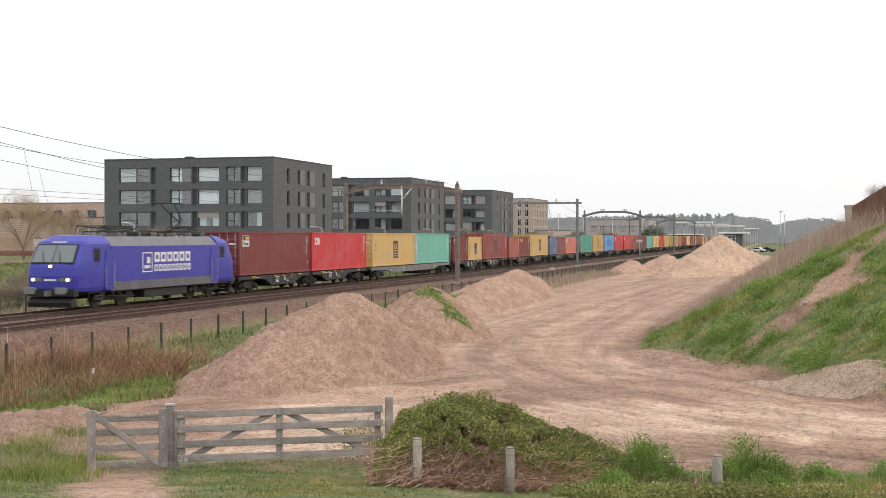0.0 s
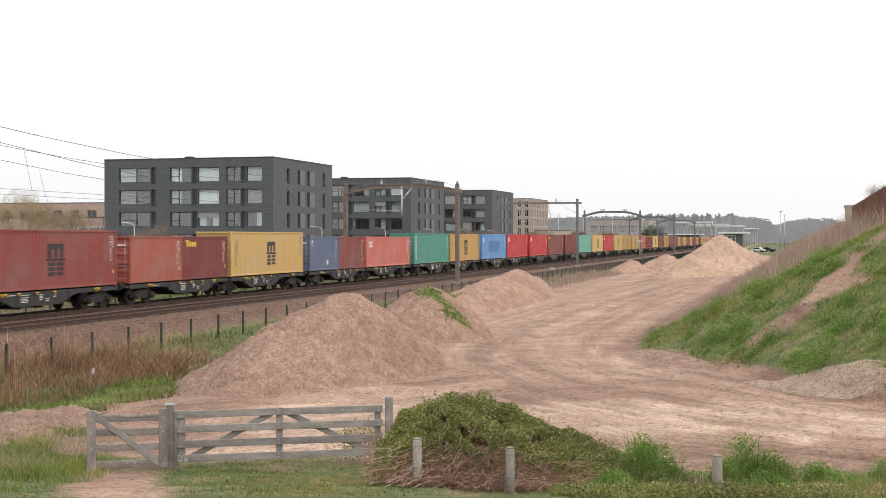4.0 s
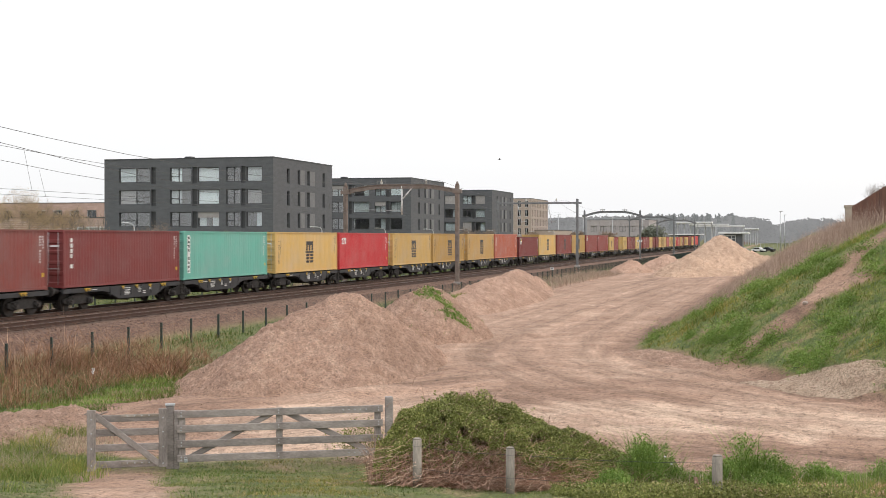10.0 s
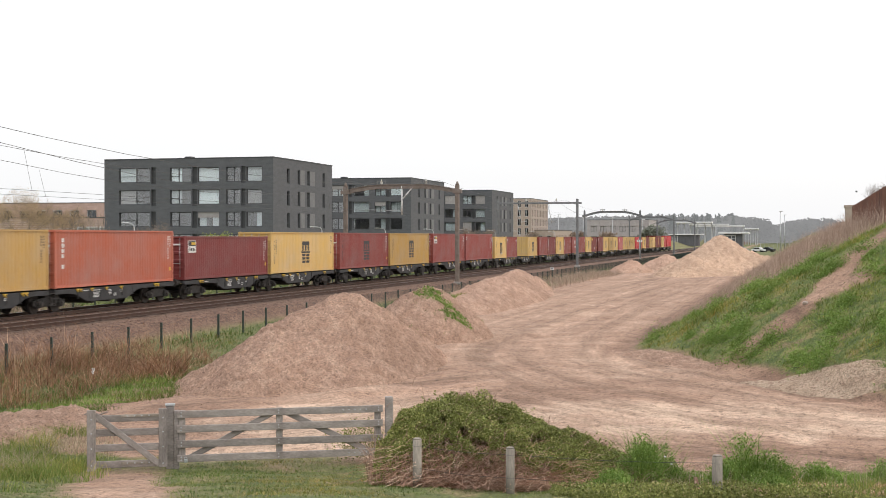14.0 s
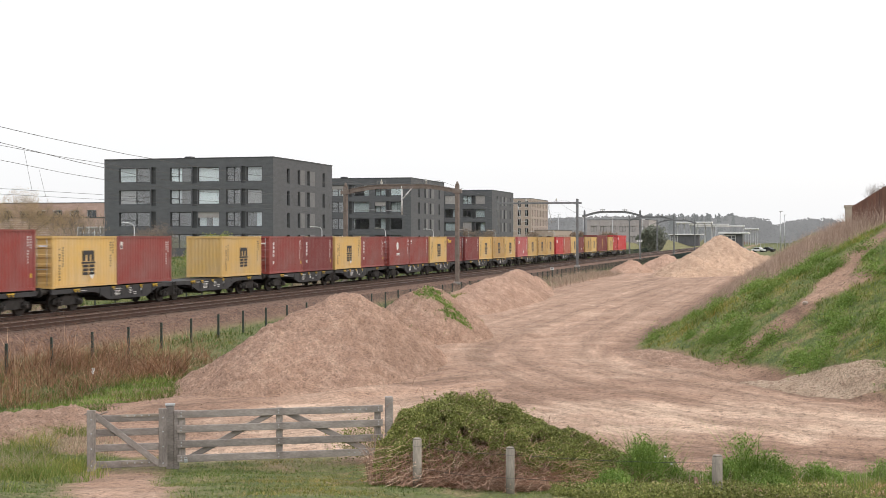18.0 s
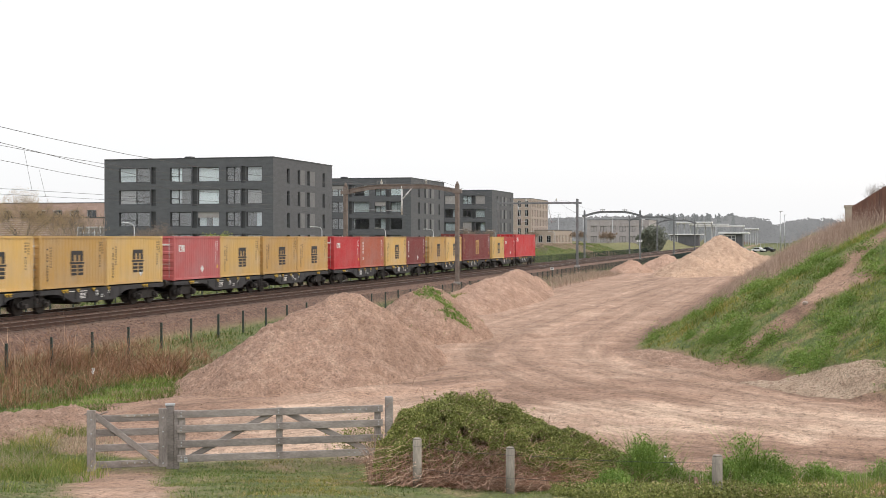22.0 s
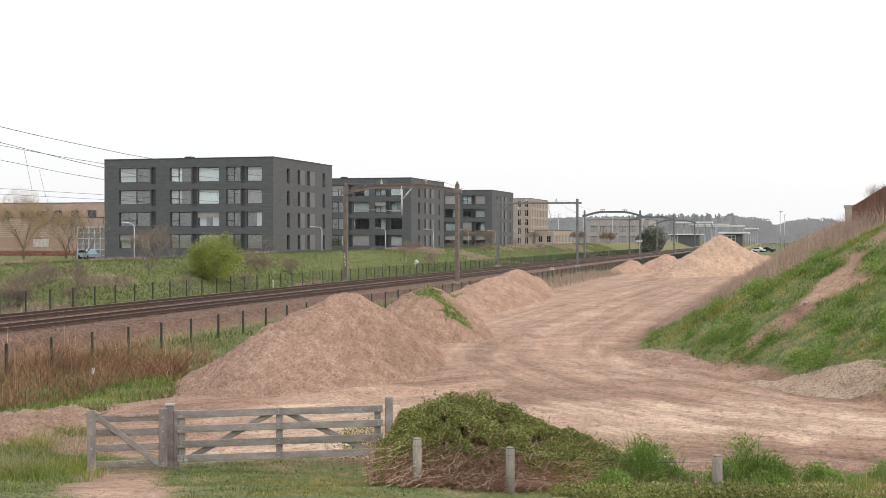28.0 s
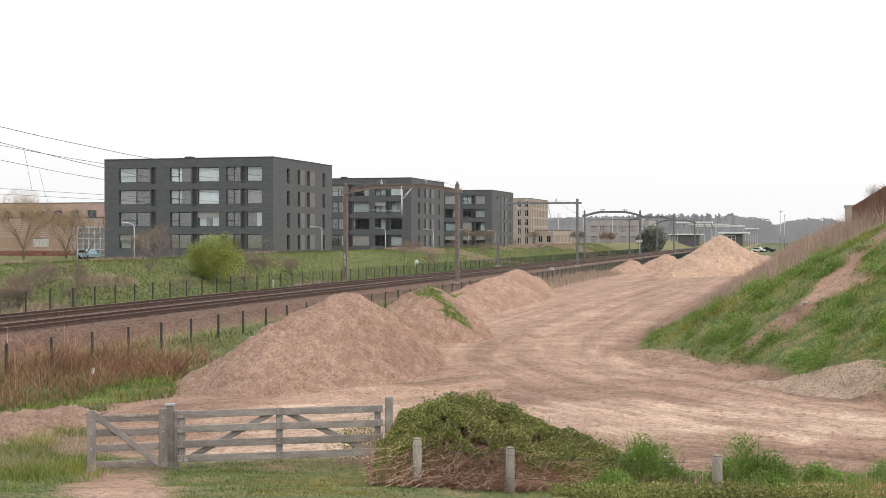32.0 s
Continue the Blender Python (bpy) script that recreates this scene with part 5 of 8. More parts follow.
def bogie_meshes():
    bm = bmesh.new()
    for y in (-1.02, 1.02):
        bm_prism(bm, [(-1.35, 0.42), (-1.35, 0.62), (-0.55, 0.78), (0.55, 0.78), (1.35, 0.62), (1.35, 0.42), (0.6, 0.34), (-0.6, 0.34)], y - 0.05, y + 0.05)
        for x in (-0.9, 0.9):
            bm_box(bm, x - 0.2, y - 0.14, 0.30, x + 0.2, y + 0.14, 0.64, 0.03)
    bm_box(bm, -0.25, -1.0, 0.5, 0.25, 1.0, 0.86)
    frame_me = finish("bogie_frame", bm, "bogie")
    bm = bmesh.new()
    for y in (-0.76, 0.76):
        bm_tube(bm, (0, y - 0.065, 0), (0, y + 0.065, 0), 0.46, 0.46, 20)
        bm_tube(bm, (0, y * 0.9, 0), (0, y * 0.885, 0), 0.49, 0.49, 20)
        bm_tube(bm, (0, y + math.copysign(0.065, y), 0), (0, y + math.copysign(0.10, y), 0), 0.14, 0.12, 12)
    bm_tube(bm, (0, -1.05, 0), (0, 1.05, 0), 0.08, 0.08, 10)
    wheel_me = finish("wheelset", bm, "wheel")
    bm = bmesh.new()
    rings = []
    for k in range(8):
        q = 0.09 if k % 2 else 0.068
        rings.append([bm.verts.new((q * math.cos(a), q * math.sin(a), 0.02 + 0.032 * k)) for a in np.linspace(0, math.tau, 8, endpoint=False)])
    for lo, hi in zip(rings, rings[1:]):
        for i in range(8):
            bm.faces.new((lo[i], lo[(i + 1) % 8], hi[(i + 1) % 8], hi[i]))
    spring_me = finish("spring", bm, "bogie")
    bm = bmesh.new()
    bm_box(bm, -0.11, -0.05, -0.11, 0.11, 0.05, 0.11, 0.03)
    cap_me = finish("axle_cap", bm, "wheel")
    return frame_me, wheel_me, spring_me, cap_me


BOGIE = bogie_meshes()


def add_bogie(ob, x):
    b = part("bogie", BOGIE[0], None, ob, "grimy two-axle bogie", at=(x, 0, 0))
    for dx in (-0.9, 0.9):
        part("wheelset", BOGIE[1], None, b, at=(dx, 0, 0.46))
        for y in (-1.13, 1.13):
            for sx in (-0.16, 0.16):
                part("spring", BOGIE[2], None, b, at=(dx + sx, y, 0.42))
            part("axle_cap", BOGIE[3], None, b, at=(dx, y * 1.09, 0.46))


def buffer_meshes():
    bm = bmesh.new()
    bm_tube(bm, (0.08, 0, 1.03), (0.62, 0, 1.03), 0.10, 0.13, 10)
    bm_tube(bm, (0.0, 0, 1.03), (0.08, 0, 1.03), 0.24, 0.24, 14)
    one = finish("buffer", bm, "bogie")
    bm = bmesh.new()
    bm_box(bm, 0.1, -0.06, 0.88, 0.7, 0.06, 1.02)
    bm_tube(bm, (0.3, 0.25, 0.9), (0.15, 0.25, 0.35), 0.03, 0.03, 6)
    hook = finish("coupling", bm, "bogie")
    bm = bmesh.new()
    bm_tube(bm, (0, -0.98, 0), (0, 0.98, 0), 0.2, 0.2, 12)
    tank = finish("air_tank", bm, "bogie")
    bm = bmesh.new()
    bm_box(bm, 0, -1.29, 1.04, 0.24, -1.24, 1.11)
    bm_beam(bm, (0.05, -1.27, 1.04), (0.2, -1.27, 0.95), 0.04, 0.05)
    lock = finish("container_lock", bm, "yellow_bit")
    return one, hook, tank, lock


BUFFER, HOOK, TANK, LOCK = buffer_meshes()


def add_ends(ob, length):
    back = Matrix.Translation((length, 0, 0)) @ Matrix.Rotation(math.pi, 4, "Z")
    for m in (Matrix.Identity(4), back):
        for y in (-0.875, 0.875):
            part("buffer", BUFFER, None, ob, at=m @ Matrix.Translation((0, y, 0)))
        part("coupling", HOOK, None, ob, at=m)


def sill_outline(a, b, deep0, deep1, z_top=1.12, z_thin=0.90, z_deep=0.44):
    return [(a, z_top), (a, z_thin), (deep0 - 1.7, z_thin), (deep0 - 1.1, z_thin - 0.08), (deep0 - 0.1, z_deep), (deep1 + 0.1, z_deep), (deep1 + 1.1, z_thin - 0.08), (deep1 + 1.7, z_thin), (b, z_thin), (b, z_top)]


def small_marks(parent, mat, spots, y=-1.235):
    """Blocks of stencilled lines, each block one mesh of thin broken bars."""
    rng = random.Random(17)
    for x, z, w, h in spots:
        bm = bmesh.new()
        lines = max(1, round(h / 0.085))
        for k in range(lines):
            u = x
            while u < x + w * rng.uniform(0.6, 1.0):
                d = rng.uniform(0.05, 0.14)
                bm_box(bm, u, y, z + h * k / lines, u + d, y + 0.008, z + h * k / lines + 0.042)
                u += d + 0.035
        part("stencil_block", bm, mat, parent, "white stencilled bars")


def container_wagon(s, label):
    """An eighty-foot articulated wagon on three bogies."""
    ob = thing("container_wagon", label, "container wagon", group="wagons of the train")
    for a, b, d0, d1 in ((0.65, 13.0, 6.1, 9.9), (13.4, 25.74, 16.5, 20.3)):
        bm = bmesh.new()
        for y in (-1.22, 1.12):
            bm_prism(bm, sill_outline(a, b, d0, d1), y, y + 0.1)
        bm_box(bm, a, -1.12, 1.02, b, 1.12, 1.10)
        for x in np.arange(d0 - 1.0, d1 + 1.1, 1.1):
            bm_box(bm, x - 0.04, -1.255, 0.6, x + 0.04, -1.22, 1.1)
            bm_box(bm, x - 0.05, -1.12, 0.7, x + 0.05, 1.12, 1.02)
        u = part("underframe", bm, "wagon", ob, "dark grey fish-bellied underframe")
        for x in (a + 1.9, a + 2.2, d0 + 0.15, d0 + 1.6, d0 + 3.1, b - 2.4, b - 2.1):
            part("container_lock", LOCK, None, u, "small yellow container lock", at=(x, 0, 0))
        small_marks(u, "mark_white", [(d0 + 0.5, 0.62, 0.55, 0.3), (d0 + 0.5, 0.96, 0.8, 0.05), (d0 + 2.0, 0.7, 0.3, 0.32), (d0 + 2.5, 0.62, 0.32, 0.2), (d0 + 3.2, 0.8, 0.25, 0.14), (a + 2.6, 0.98, 0.7, 0.06)])
    bm = bmesh.new()
    bm_box(bm, 12.6, -0.5, 0.8, 13.8, 0.5, 1.0)
    for z in (0.45, 0.7, 0.95):
        bm_box(bm, 13.0, -1.28, z, 13.4, -1.2, z + 0.04)
    for x in (13.0, 13.38):
        bm_box(bm, x, -1.27, 0.42, x + 0.03, -1.2, 1.15)
    part("joint_steps", bm, "bogie", ob)
    for x in (7.4, 9.1, 17.3, 19.0):
        part("air_tank", TANK, None, ob, at=(x, 0, 0.5))
    for x in (2.35, 13.195, 24.04):
        add_bogie(ob, x)
    add_ends(ob, 26.39)
    WAGONS.append((ob, s))
    return ob


def long_wagon(s):
    """A one-piece grey eighty-foot wagon on two bogies."""
    ob = thing("container_wagon", "grey one-piece eighty-foot flat container wagon on two bogies", "container wagon", group="wagons of the train")
    bm = bmesh.new()
    for y in (-1.22, 1.12):
        bm_prism(bm, [(0.65, 1.12), (0.65, 0.88), (5.0, 0.84), (6.6, 0.58), (19.8, 0.58), (21.4, 0.84), (25.74, 0.88), (25.74, 1.12)], y, y + 0.1)
    bm_box(bm, 0.65, -1.12, 1.02, 25.74, 1.12, 1.10)
    u = part("underframe", bm, "wagon_grey", ob, "mid-grey straight underframe")
    for x in (2.6, 7.0, 8.3, 9.6, 11.2, 12.6, 15.0, 16.2, 17.5, 22.6):
        part("container_lock", LOCK, None, u, "small yellow container lock", at=(x, 0, 0))
    small_marks(u, "mark_white", [(5.6, 0.78, 0.5, 0.1), (8.0, 0.66, 0.3, 0.26), (9.6, 0.66, 0.3, 0.3), (17.6, 0.8, 0.4, 0.12)])
    for x in (16.6, 18.0, 19.3):
        part("air_tank", TANK, None, ob, at=(x, 0, 0.42))
    bm = bmesh.new()
    bm_tube(bm, (19.4, -1.30, 0.95), (19.4, -1.33, 0.95), 0.24, 0.24, 14)
    part("handbrake_wheel", bm, "yellow_bit", ob, "yellow handbrake wheel")
    for x in (2.9, 23.5):
        add_bogie(ob, x)
    add_ends(ob, 26.39)
    WAGONS.append((ob, s))
    return ob


HC, STD = 2.896, 2.591
LOCO_LENGTH, PITCH = 18.9, 26.39
F, T = 12.192, 6.058
# each wagon: two halves; a half holds one forty-foot box or two twenty-foot slots
TRAIN = [
    ([("maroon", HC, "flag")], [("red", HC, "block")]),
    ([("yellow", HC, "comb")], [("mint", HC, "column")]),
    ([("maroon", STD, "small"), ("yellow", STD, "comb")], [("brick", HC, "combdark")]),
    ([("rust", STD, ""), ("maroon", STD, "yellowmark")], [("yellow", HC, "comb")]),
    ([("slate", STD, "small"), ("brown", STD, "")], [("salmon", STD, "block")]),
    ([("green", HC, "column")], [("amber", HC, "comb")]),
    ([("blue", HC, "patch")], [("red", HC, "block")]),
    ([("red", HC, "block")], [("brown", HC, "yellowmark")]),
    ([("maroon", HC, "bars")], [("mint", HC, "column")]),
    ([("yellow", HC, "comb")], [("red", HC, "block")]),
    ([("yellow", HC, "comb")], [("amber", HC, "comb")]),
    ([("ochre", HC, "comb")], [("orange", HC, "bars")]),
    ([("maroon", STD, "flag")], [("yellow", HC, "comb")]),
    ([("brick", HC, "combdark")], [("amber", HC, "comb")]),
    ([("brick", HC, "flag")], [("brick", HC, "small")]),
    ([("yellow", STD, "comb"), ("brick", STD, "small")], [None, ("yellow", STD, "comb")]),
    ([("brick", STD, "bars"), ("maroon", STD, "bars")], [("yellow", STD, "comb"), ("brick", STD, "bars")]),
    ([("brick", STD, "sail"), ("brick", STD, "small")], [("yellow", STD, "comb"), ("maroon", STD, "yellowmark")]),
    ([("maroon", STD, "small"), ("yellow", STD, "comb")], [("ochre", STD, "comb"), ("yellow", STD, "comb")]),
    ([("rose", STD, "block"), ("yellow", STD, "comb")], [("ochre", STD, "comb"), ("ochre", STD, "comb")]),
    ([("red", STD, "block"), ("orange", STD, "bars")], [("yellow", STD, "comb"), ("maroon", STD, "bars")]),
    ([("ochre", STD, "comb"), ("yellow", STD, "comb")], [("maroon", HC, "combyellow")]),
    ([("yellow", STD, "comb"), ("red", STD, "block")], [("red", HC, "block")]),
]
for i, halves in enumerate(TRAIN):
    s = LOCO_LENGTH + PITCH * i
    if i == 1:
        long_wagon(s)
    else:
        container_wagon(s, "dark grey articulated container wagon on three bogies")
    for start, half in zip((0.72, 13.48), halves):
        if i == 1:
            start = 0.98 if start < 5 else 13.21
        if len(half) == 1:
            key, H, deco = half[0]
            shipping_container(s + start, F, H, key, deco)
        else:
            for k, box in enumerate(half):
                if box:
                    shipping_container(s + start + k * (F - T), T, box[1], box[0], box[2], doors=half[0] is not None and not (k == 1))


# ---- locomotive ----
MAT["loco_blue"] = surface("loco_blue_paint", (0.040, 0.041, 0.33), (0.056, 0.058, 0.41), 0.8, 0.38, 0, 12, 0.05, 0.003)
MAT["loco_grey"] = surface("loco_grey_paint", (0.10, 0.10, 0.115), (0.16, 0.16, 0.17), 1.2, 0.5)
MAT["loco_roof"] = surface("loco_roof_paint", (0.13, 0.135, 0.14), (0.19, 0.195, 0.2), 1.5, 0.55)
MAT["loco_black"] = surface("loco_black_underside", (0.012, 0.012, 0.013), (0.035, 0.034, 0.033), 3, 0.7)
# pale base colour carries the sky reflection on the windscreen
MAT["cab_glass"] = glass("cab_glass", (0.16, 0.19, 0.19))
lamp_mat, nt, b, co = begin("headlight_glow", 0.2)
b.inputs["Base Color"].default_value = (0.9, 0.88, 0.8, 1)
b.inputs["Emission Color"].default_value = (1.0, 0.93, 0.78, 1)
b.inputs["Emission Strength"].default_value = 2.5
MAT["headlight"] = lamp_mat


def loft(name, rings, mat, parent, label="", cap=True):
    bm = bmesh.new()
    vs = [[bm.verts.new(p) for p in r] for r in rings]
    for a, b in zip(vs, vs[1:]):
        n = len(a)
        for i in range(n):
            bm.faces.new((a[i], a[(i + 1) % n], b[(i + 1) % n], b[i]))
    if cap:
        bm.faces.new(vs[0][::-1])
        bm.faces.new(vs[-1])
    return part(name, bm, mat, parent, label)


def quad(bm, pts, lift):
    """A thin plate over four points, raised along its normal."""
    p = [Vector(q) for q in pts]
    n = (p[1] - p[0]).cross(p[3] - p[0]).normalized() * lift
    a = [bm.verts.new(q + n) for q in p]
    bm.faces.new(a)


def locomotive():
    ob = thing("locomotive", "violet-blue electric locomotive with white side bars and lit headlights", "locomotive")
    hw = 1.49

    L, NOSE = LOCO_LENGTH, 0.75

    def cab_ring(z, front, half, shift):
        """A level cut through a cab, with its rounded front corners."""
        f = front - shift
        side = [(3.1, half), (f + 0.75, half), (f + 0.24, half - 0.05), (f + 0.07, half - 0.2), (f + 0.01, half - 0.45), (f - 0.02, 0.35)]
        return [(x, -y, z) for x, y in side] + [(x, y, z) for x, y in reversed(side)]

    levels = ((0.95, 0.64, 1.40), (1.15, 0.58, 1.46), (1.75, 0.55, 1.49), (2.2, 0.61, 1.49), (2.42, 0.72, 1.49), (3.34, 1.285, 1.44), (3.48, 1.44, 1.36), (3.76, 2.05, 1.04), (3.80, 2.5, 0.9))
    loft("cab", [cab_ring(*q, NOSE) for q in levels], "loco_blue", ob, "violet-blue cab with a sloping windscreen")
    loft("cab", [[(L - x, y, z) for x, y, z in cab_ring(*q, 0.0)][::-1] for q in levels], "loco_blue", ob, "violet-blue rear cab")
    body = [[(x, -hw + i, z) for i, z in ((0, 0.92), (0, 3.22), (0.02, 3.24))] + [(x, hw - i, z) for i, z in ((0.02, 3.24), (0, 3.22), (0, 0.92))] for x in (3.1, L - 3.1)]
    bodyside = loft("body_side", body, "loco_blue", ob, "smooth violet-blue body side")
    bm = bmesh.new()
    bm_box(bm, 3.1, -hw - 0.012, 0.90, L - 3.1, -hw - 0.001, 1.36)
    bm_box(bm, 3.1, hw + 0.001, 0.90, L - 3.1, hw + 0.012, 1.36)
    part("grey_skirt", bm, "loco_grey", bodyside, "grey lower band")
    roof = [[(x, -hw + 0.04, 3.24), (x, -hw + 0.5, 3.74), (x, hw - 0.5, 3.74), (x, hw - 0.04, 3.24)] for x in (3.15, L - 3.15)]
    rf = loft("roof", roof, "loco_roof", ob, "grey sloped roof hoods")
    for x in (3.2, 7.3, 11.4, 15.6):
        bm = bmesh.new()
        bm_box(bm, x - 0.015, -hw - 0.006, 1.0, x + 0.015, -hw + 0.02, 3.2)
        part("panel_joint", bm, "loco_grey", bodyside)
    for f in (lambda x: x - NOSE, lambda x: L - x):
        for x0 in (3.3,):
            bm = bmesh.new()
            xa, xb = sorted((f(x0), f(x0 + 0.75)))
            bm_box(bm, xa, -hw - 0.02, 0.95, xb, -hw + 0.01, 3.05)
            d = part("cab_door", bm, "loco_blue", ob, "violet-blue cab door")
            bm = bmesh.new()
            bm_box(bm, xa - 0.05, -hw - 0.07, 1.1, xa - 0.02, -hw - 0.04, 2.4)
            bm_box(bm, xb + 0.02, -hw - 0.07, 1.1, xb + 0.05, -hw - 0.04, 2.4)
            part("handrail", bm, "mark_grey", d, "pale handrails")
        bm = bmesh.new()
        xa, xb = sorted((f(2.15), f(2.75)))
        bm_box(bm, xa, -hw - 0.004, 2.45, xb, -hw + 0.05, 3.12, 0.0)
        part("cab_side_window", bm, "glass", ob, "dark cab side window")
    # windscreen, lamps and buffer beam of the leading end
    lean = lambda z: 0.72 + (z - 2.42) * 0.614 - NOSE

    def screen(y0, y1, z0, z1, out, slim):
        bm = bmesh.new()
        spots = ((y0, z0), (y1, z0), (y1 * slim, z1), (y0 * slim, z1))
        v = [bm.verts.new((lean(z) - out, y, z)) for y, z in spots]
        w = [bm.verts.new((lean(z) + 0.12, y, z)) for y, z in spots]
        bm.faces.new(v)
        bm.faces.new(w[::-1])
        for i in range(4):
            bm.faces.new((v[i], w[i], w[(i + 1) % 4], v[(i + 1) % 4]))
        return bm

    surround = part("windscreen", screen(-1.22, 1.22, 2.38, 3.34, 0.045, 0.95), "black", ob, "black windscreen surround")
    for y0, y1 in ((-1.16, -0.03), (0.03, 1.16)):
        part("pane", screen(y0, y1, 2.44, 3.29, 0.06, 0.95), "cab_glass", surround, "windscreen pane with the sky's reflection in its pale colour")
    for y in (-0.5, 0.45):
        bm = bmesh.new()
        bm_tube(bm, (lean(2.42) - 0.09, y, 2.44), (lean(3.0) - 0.09, y + 0.25, 3.0), 0.018, 0.014, 6)
        part("wiper", bm, "black", surround)
    for y, z, x in ((-0.98, 1.56, 0.57), (0.98, 1.56, 0.57), (0.0, 2.24, 0.56)):
        bm = bmesh.new()
        x -= NOSE
        s = (y > 0) - (y < 0)
        bm_tube(bm, (x - 0.06, y, z), (x + 0.2, y, z), 0.08, 0.10, 14)
        h = part("headlight", bm, "headlight", ob, "lit round headlight")
        bm = bmesh.new()
        bm_box(bm, x - 0.04, y - s * 0.17 - 0.34, z - 0.12, x + 0.3, y - s * 0.17 + 0.34, z + 0.12, 0.03) if s else bm_tube(bm, (x - 0.03, y, z), (x + 0.2, y, z), 0.12, 0.14, 14)
        part("lamp_housing", bm, "loco_grey", h, "dark grey lamp housing")
        if s:
            bm = bmesh.new()
            bm_tube(bm, (x - 0.055, y - s * 0.27, z), (x + 0.1, y - s * 0.27, z), 0.08, 0.09, 12)
            part("side_lamp", bm, "cab_glass", h, "unlit lamp")
    bm = bmesh.new()
    for k in range(7):
        bm_box(bm, 0.505 - NOSE, -0.33 + 0.10 * k, 1.50, 0.54 - NOSE, -0.26 + 0.10 * k, 1.60)
    part("number_bars", bm, "mark_white", ob, "row of white bars")
    bm = bmesh.new()
    for k in range(7):
        bm_box(bm, 1.33 - NOSE, -0.40 + 0.115 * k, 3.40, 1.46 - NOSE, -0.32 + 0.115 * k, 3.48)
    part("brow_bars", bm, "mark_white", ob, "row of white bars")
    for f in (0, 1):
        tr = Matrix.Translation((-NOSE, 0, 0)) if f == 0 else Matrix.Translation((L, 0, 0)) @ Matrix.Rotation(math.pi, 4, "Z")
        bm = bmesh.new()
        bm_box(bm, 0.5, -1.35, 0.72, 0.95, 1.35, 1.12, 0.03)
        part("buffer_beam", bm, "loco_black", ob, at=tr)
        bm = bmesh.new()
        for y in (-0.875, 0.875):
            bm_box(bm, 0.0, y - 0.3, 0.86, 0.06, y + 0.3, 1.2, 0.02)
            bm_tube(bm, (0.06, y, 1.03), (0.55, y, 1.03), 0.11, 0.14, 10)
        bm_box(bm, 0.12, -0.07, 0.75, 0.55, 0.07, 1.02)
        part("buffers", bm, "wagon_grey", ob, "grey rectangular buffers and hook", at=tr)
        bm = bmesh.new()
        bm_prism(bm, [(0.5, 0.18), (0.35, 0.42), (0.8, 0.7), (1.0, 0.2)], -1.25, 1.25)
        part("snow_plough", bm, "loco_black", ob, at=tr)
    # underside and bogies
    bm = bmesh.new()
    bm_box(bm, 1.1, -1.3, 0.82, L - 1.1, 1.3, 0.95)
    bm_box(bm, 6.9, -1.35, 0.38, 12.0, 1.35, 0.85, 0.04)
    part("underfloor_boxes", bm, "loco_black", ob, "dark transformer housing under the floor")
    for bx in (4.0, L - 4.25):
        bm = bmesh.new()
        for y in (-1.1, 1.1):
            bm_prism(bm, [(-2.1, 0.5), (-1.9, 0.75), (-0.7, 0.62), (0.7, 0.62), (1.9, 0.75), (2.1, 0.5), (0.9, 0.4), (-0.9, 0.4)], y - 0.06, y + 0.06)
            for x in (-1.3, 1.3):
                bm_box(bm, x - 0.25, y - 0.14, 0.45, x + 0.25, y + 0.14, 0.85, 0.03)
            for x in (-0.35, 0.35):
                bm_tube(bm, (x, y * 1.08, 0.6), (x, y * 1.08, 0.95), 0.14, 0.14, 10)
            bm_tube(bm, (-1.0, y * 1.14, 0.62), (1.0, y * 1.14, 0.55), 0.05, 0.05, 8)
        bg = part("bogie", bm, "bogie", ob, "grimy locomotive bogie", at=(bx, 0, 0))
        for dx in (-1.3, 1.3):
            bm = bmesh.new()
            for y in (-0.76, 0.76):
                bm_tube(bm, (0, y - 0.07, 0), (0, y + 0.07, 0), 0.625, 0.625, 24)
            bm_tube(bm, (0, -1.1, 0), (0, 1.1, 0), 0.1, 0.1, 10)
            part("wheelset", bm, "wheel", bg, at=(dx, 0, 0.625))
        bm = bmesh.new()
        x = 2.0 if bx < 9 else L - 2.35
        for z in (0.3, 0.5, 0.7):
            bm_box(bm, x - bx - 0.25, -1.5, z, x - bx + 0.25, -1.32, z + 0.03)
        part("steps", bm, "loco_grey", bg)
    # roof gear: pantographs, insulators and bars
    for x, up in ((4.6, False), (6.9, False), (12.6, True), (14.6, False)):
        bm = bmesh.new()
        z = 3.98
        for y in (-0.6, 0.6):
            bm_beam(bm, (x - 0.8, y, z), (x + 0.8, y, z), 0.07, 0.07)
        for dx in (-0.8, 0.8):
            bm_beam(bm, (x + dx, -0.6, z), (x + dx, 0.6, z), 0.07, 0.07)
        knee = (x + 1.2, 4.6) if up else (x + 1.3, 4.16)
        headp = (x - 0.5, 5.64) if up else (x - 0.8, 4.24)
        bm_tube(bm, (x - 0.5, 0, z), (knee[0], 0, knee[1]), 0.06, 0.05, 8)
        for s in (-1, 1):
            bm_tube(bm, (knee[0], s * 0.12, knee[1]), (headp[0], s * 0.45, headp[1]), 0.035, 0.03, 6)
        for dx in (-0.2, 0.2):
            bm_beam(bm, (headp[0] + dx, -0.85, headp[1] + 0.05), (headp[0] + dx, 0.85, headp[1] + 0.05), 0.05, 0.05)
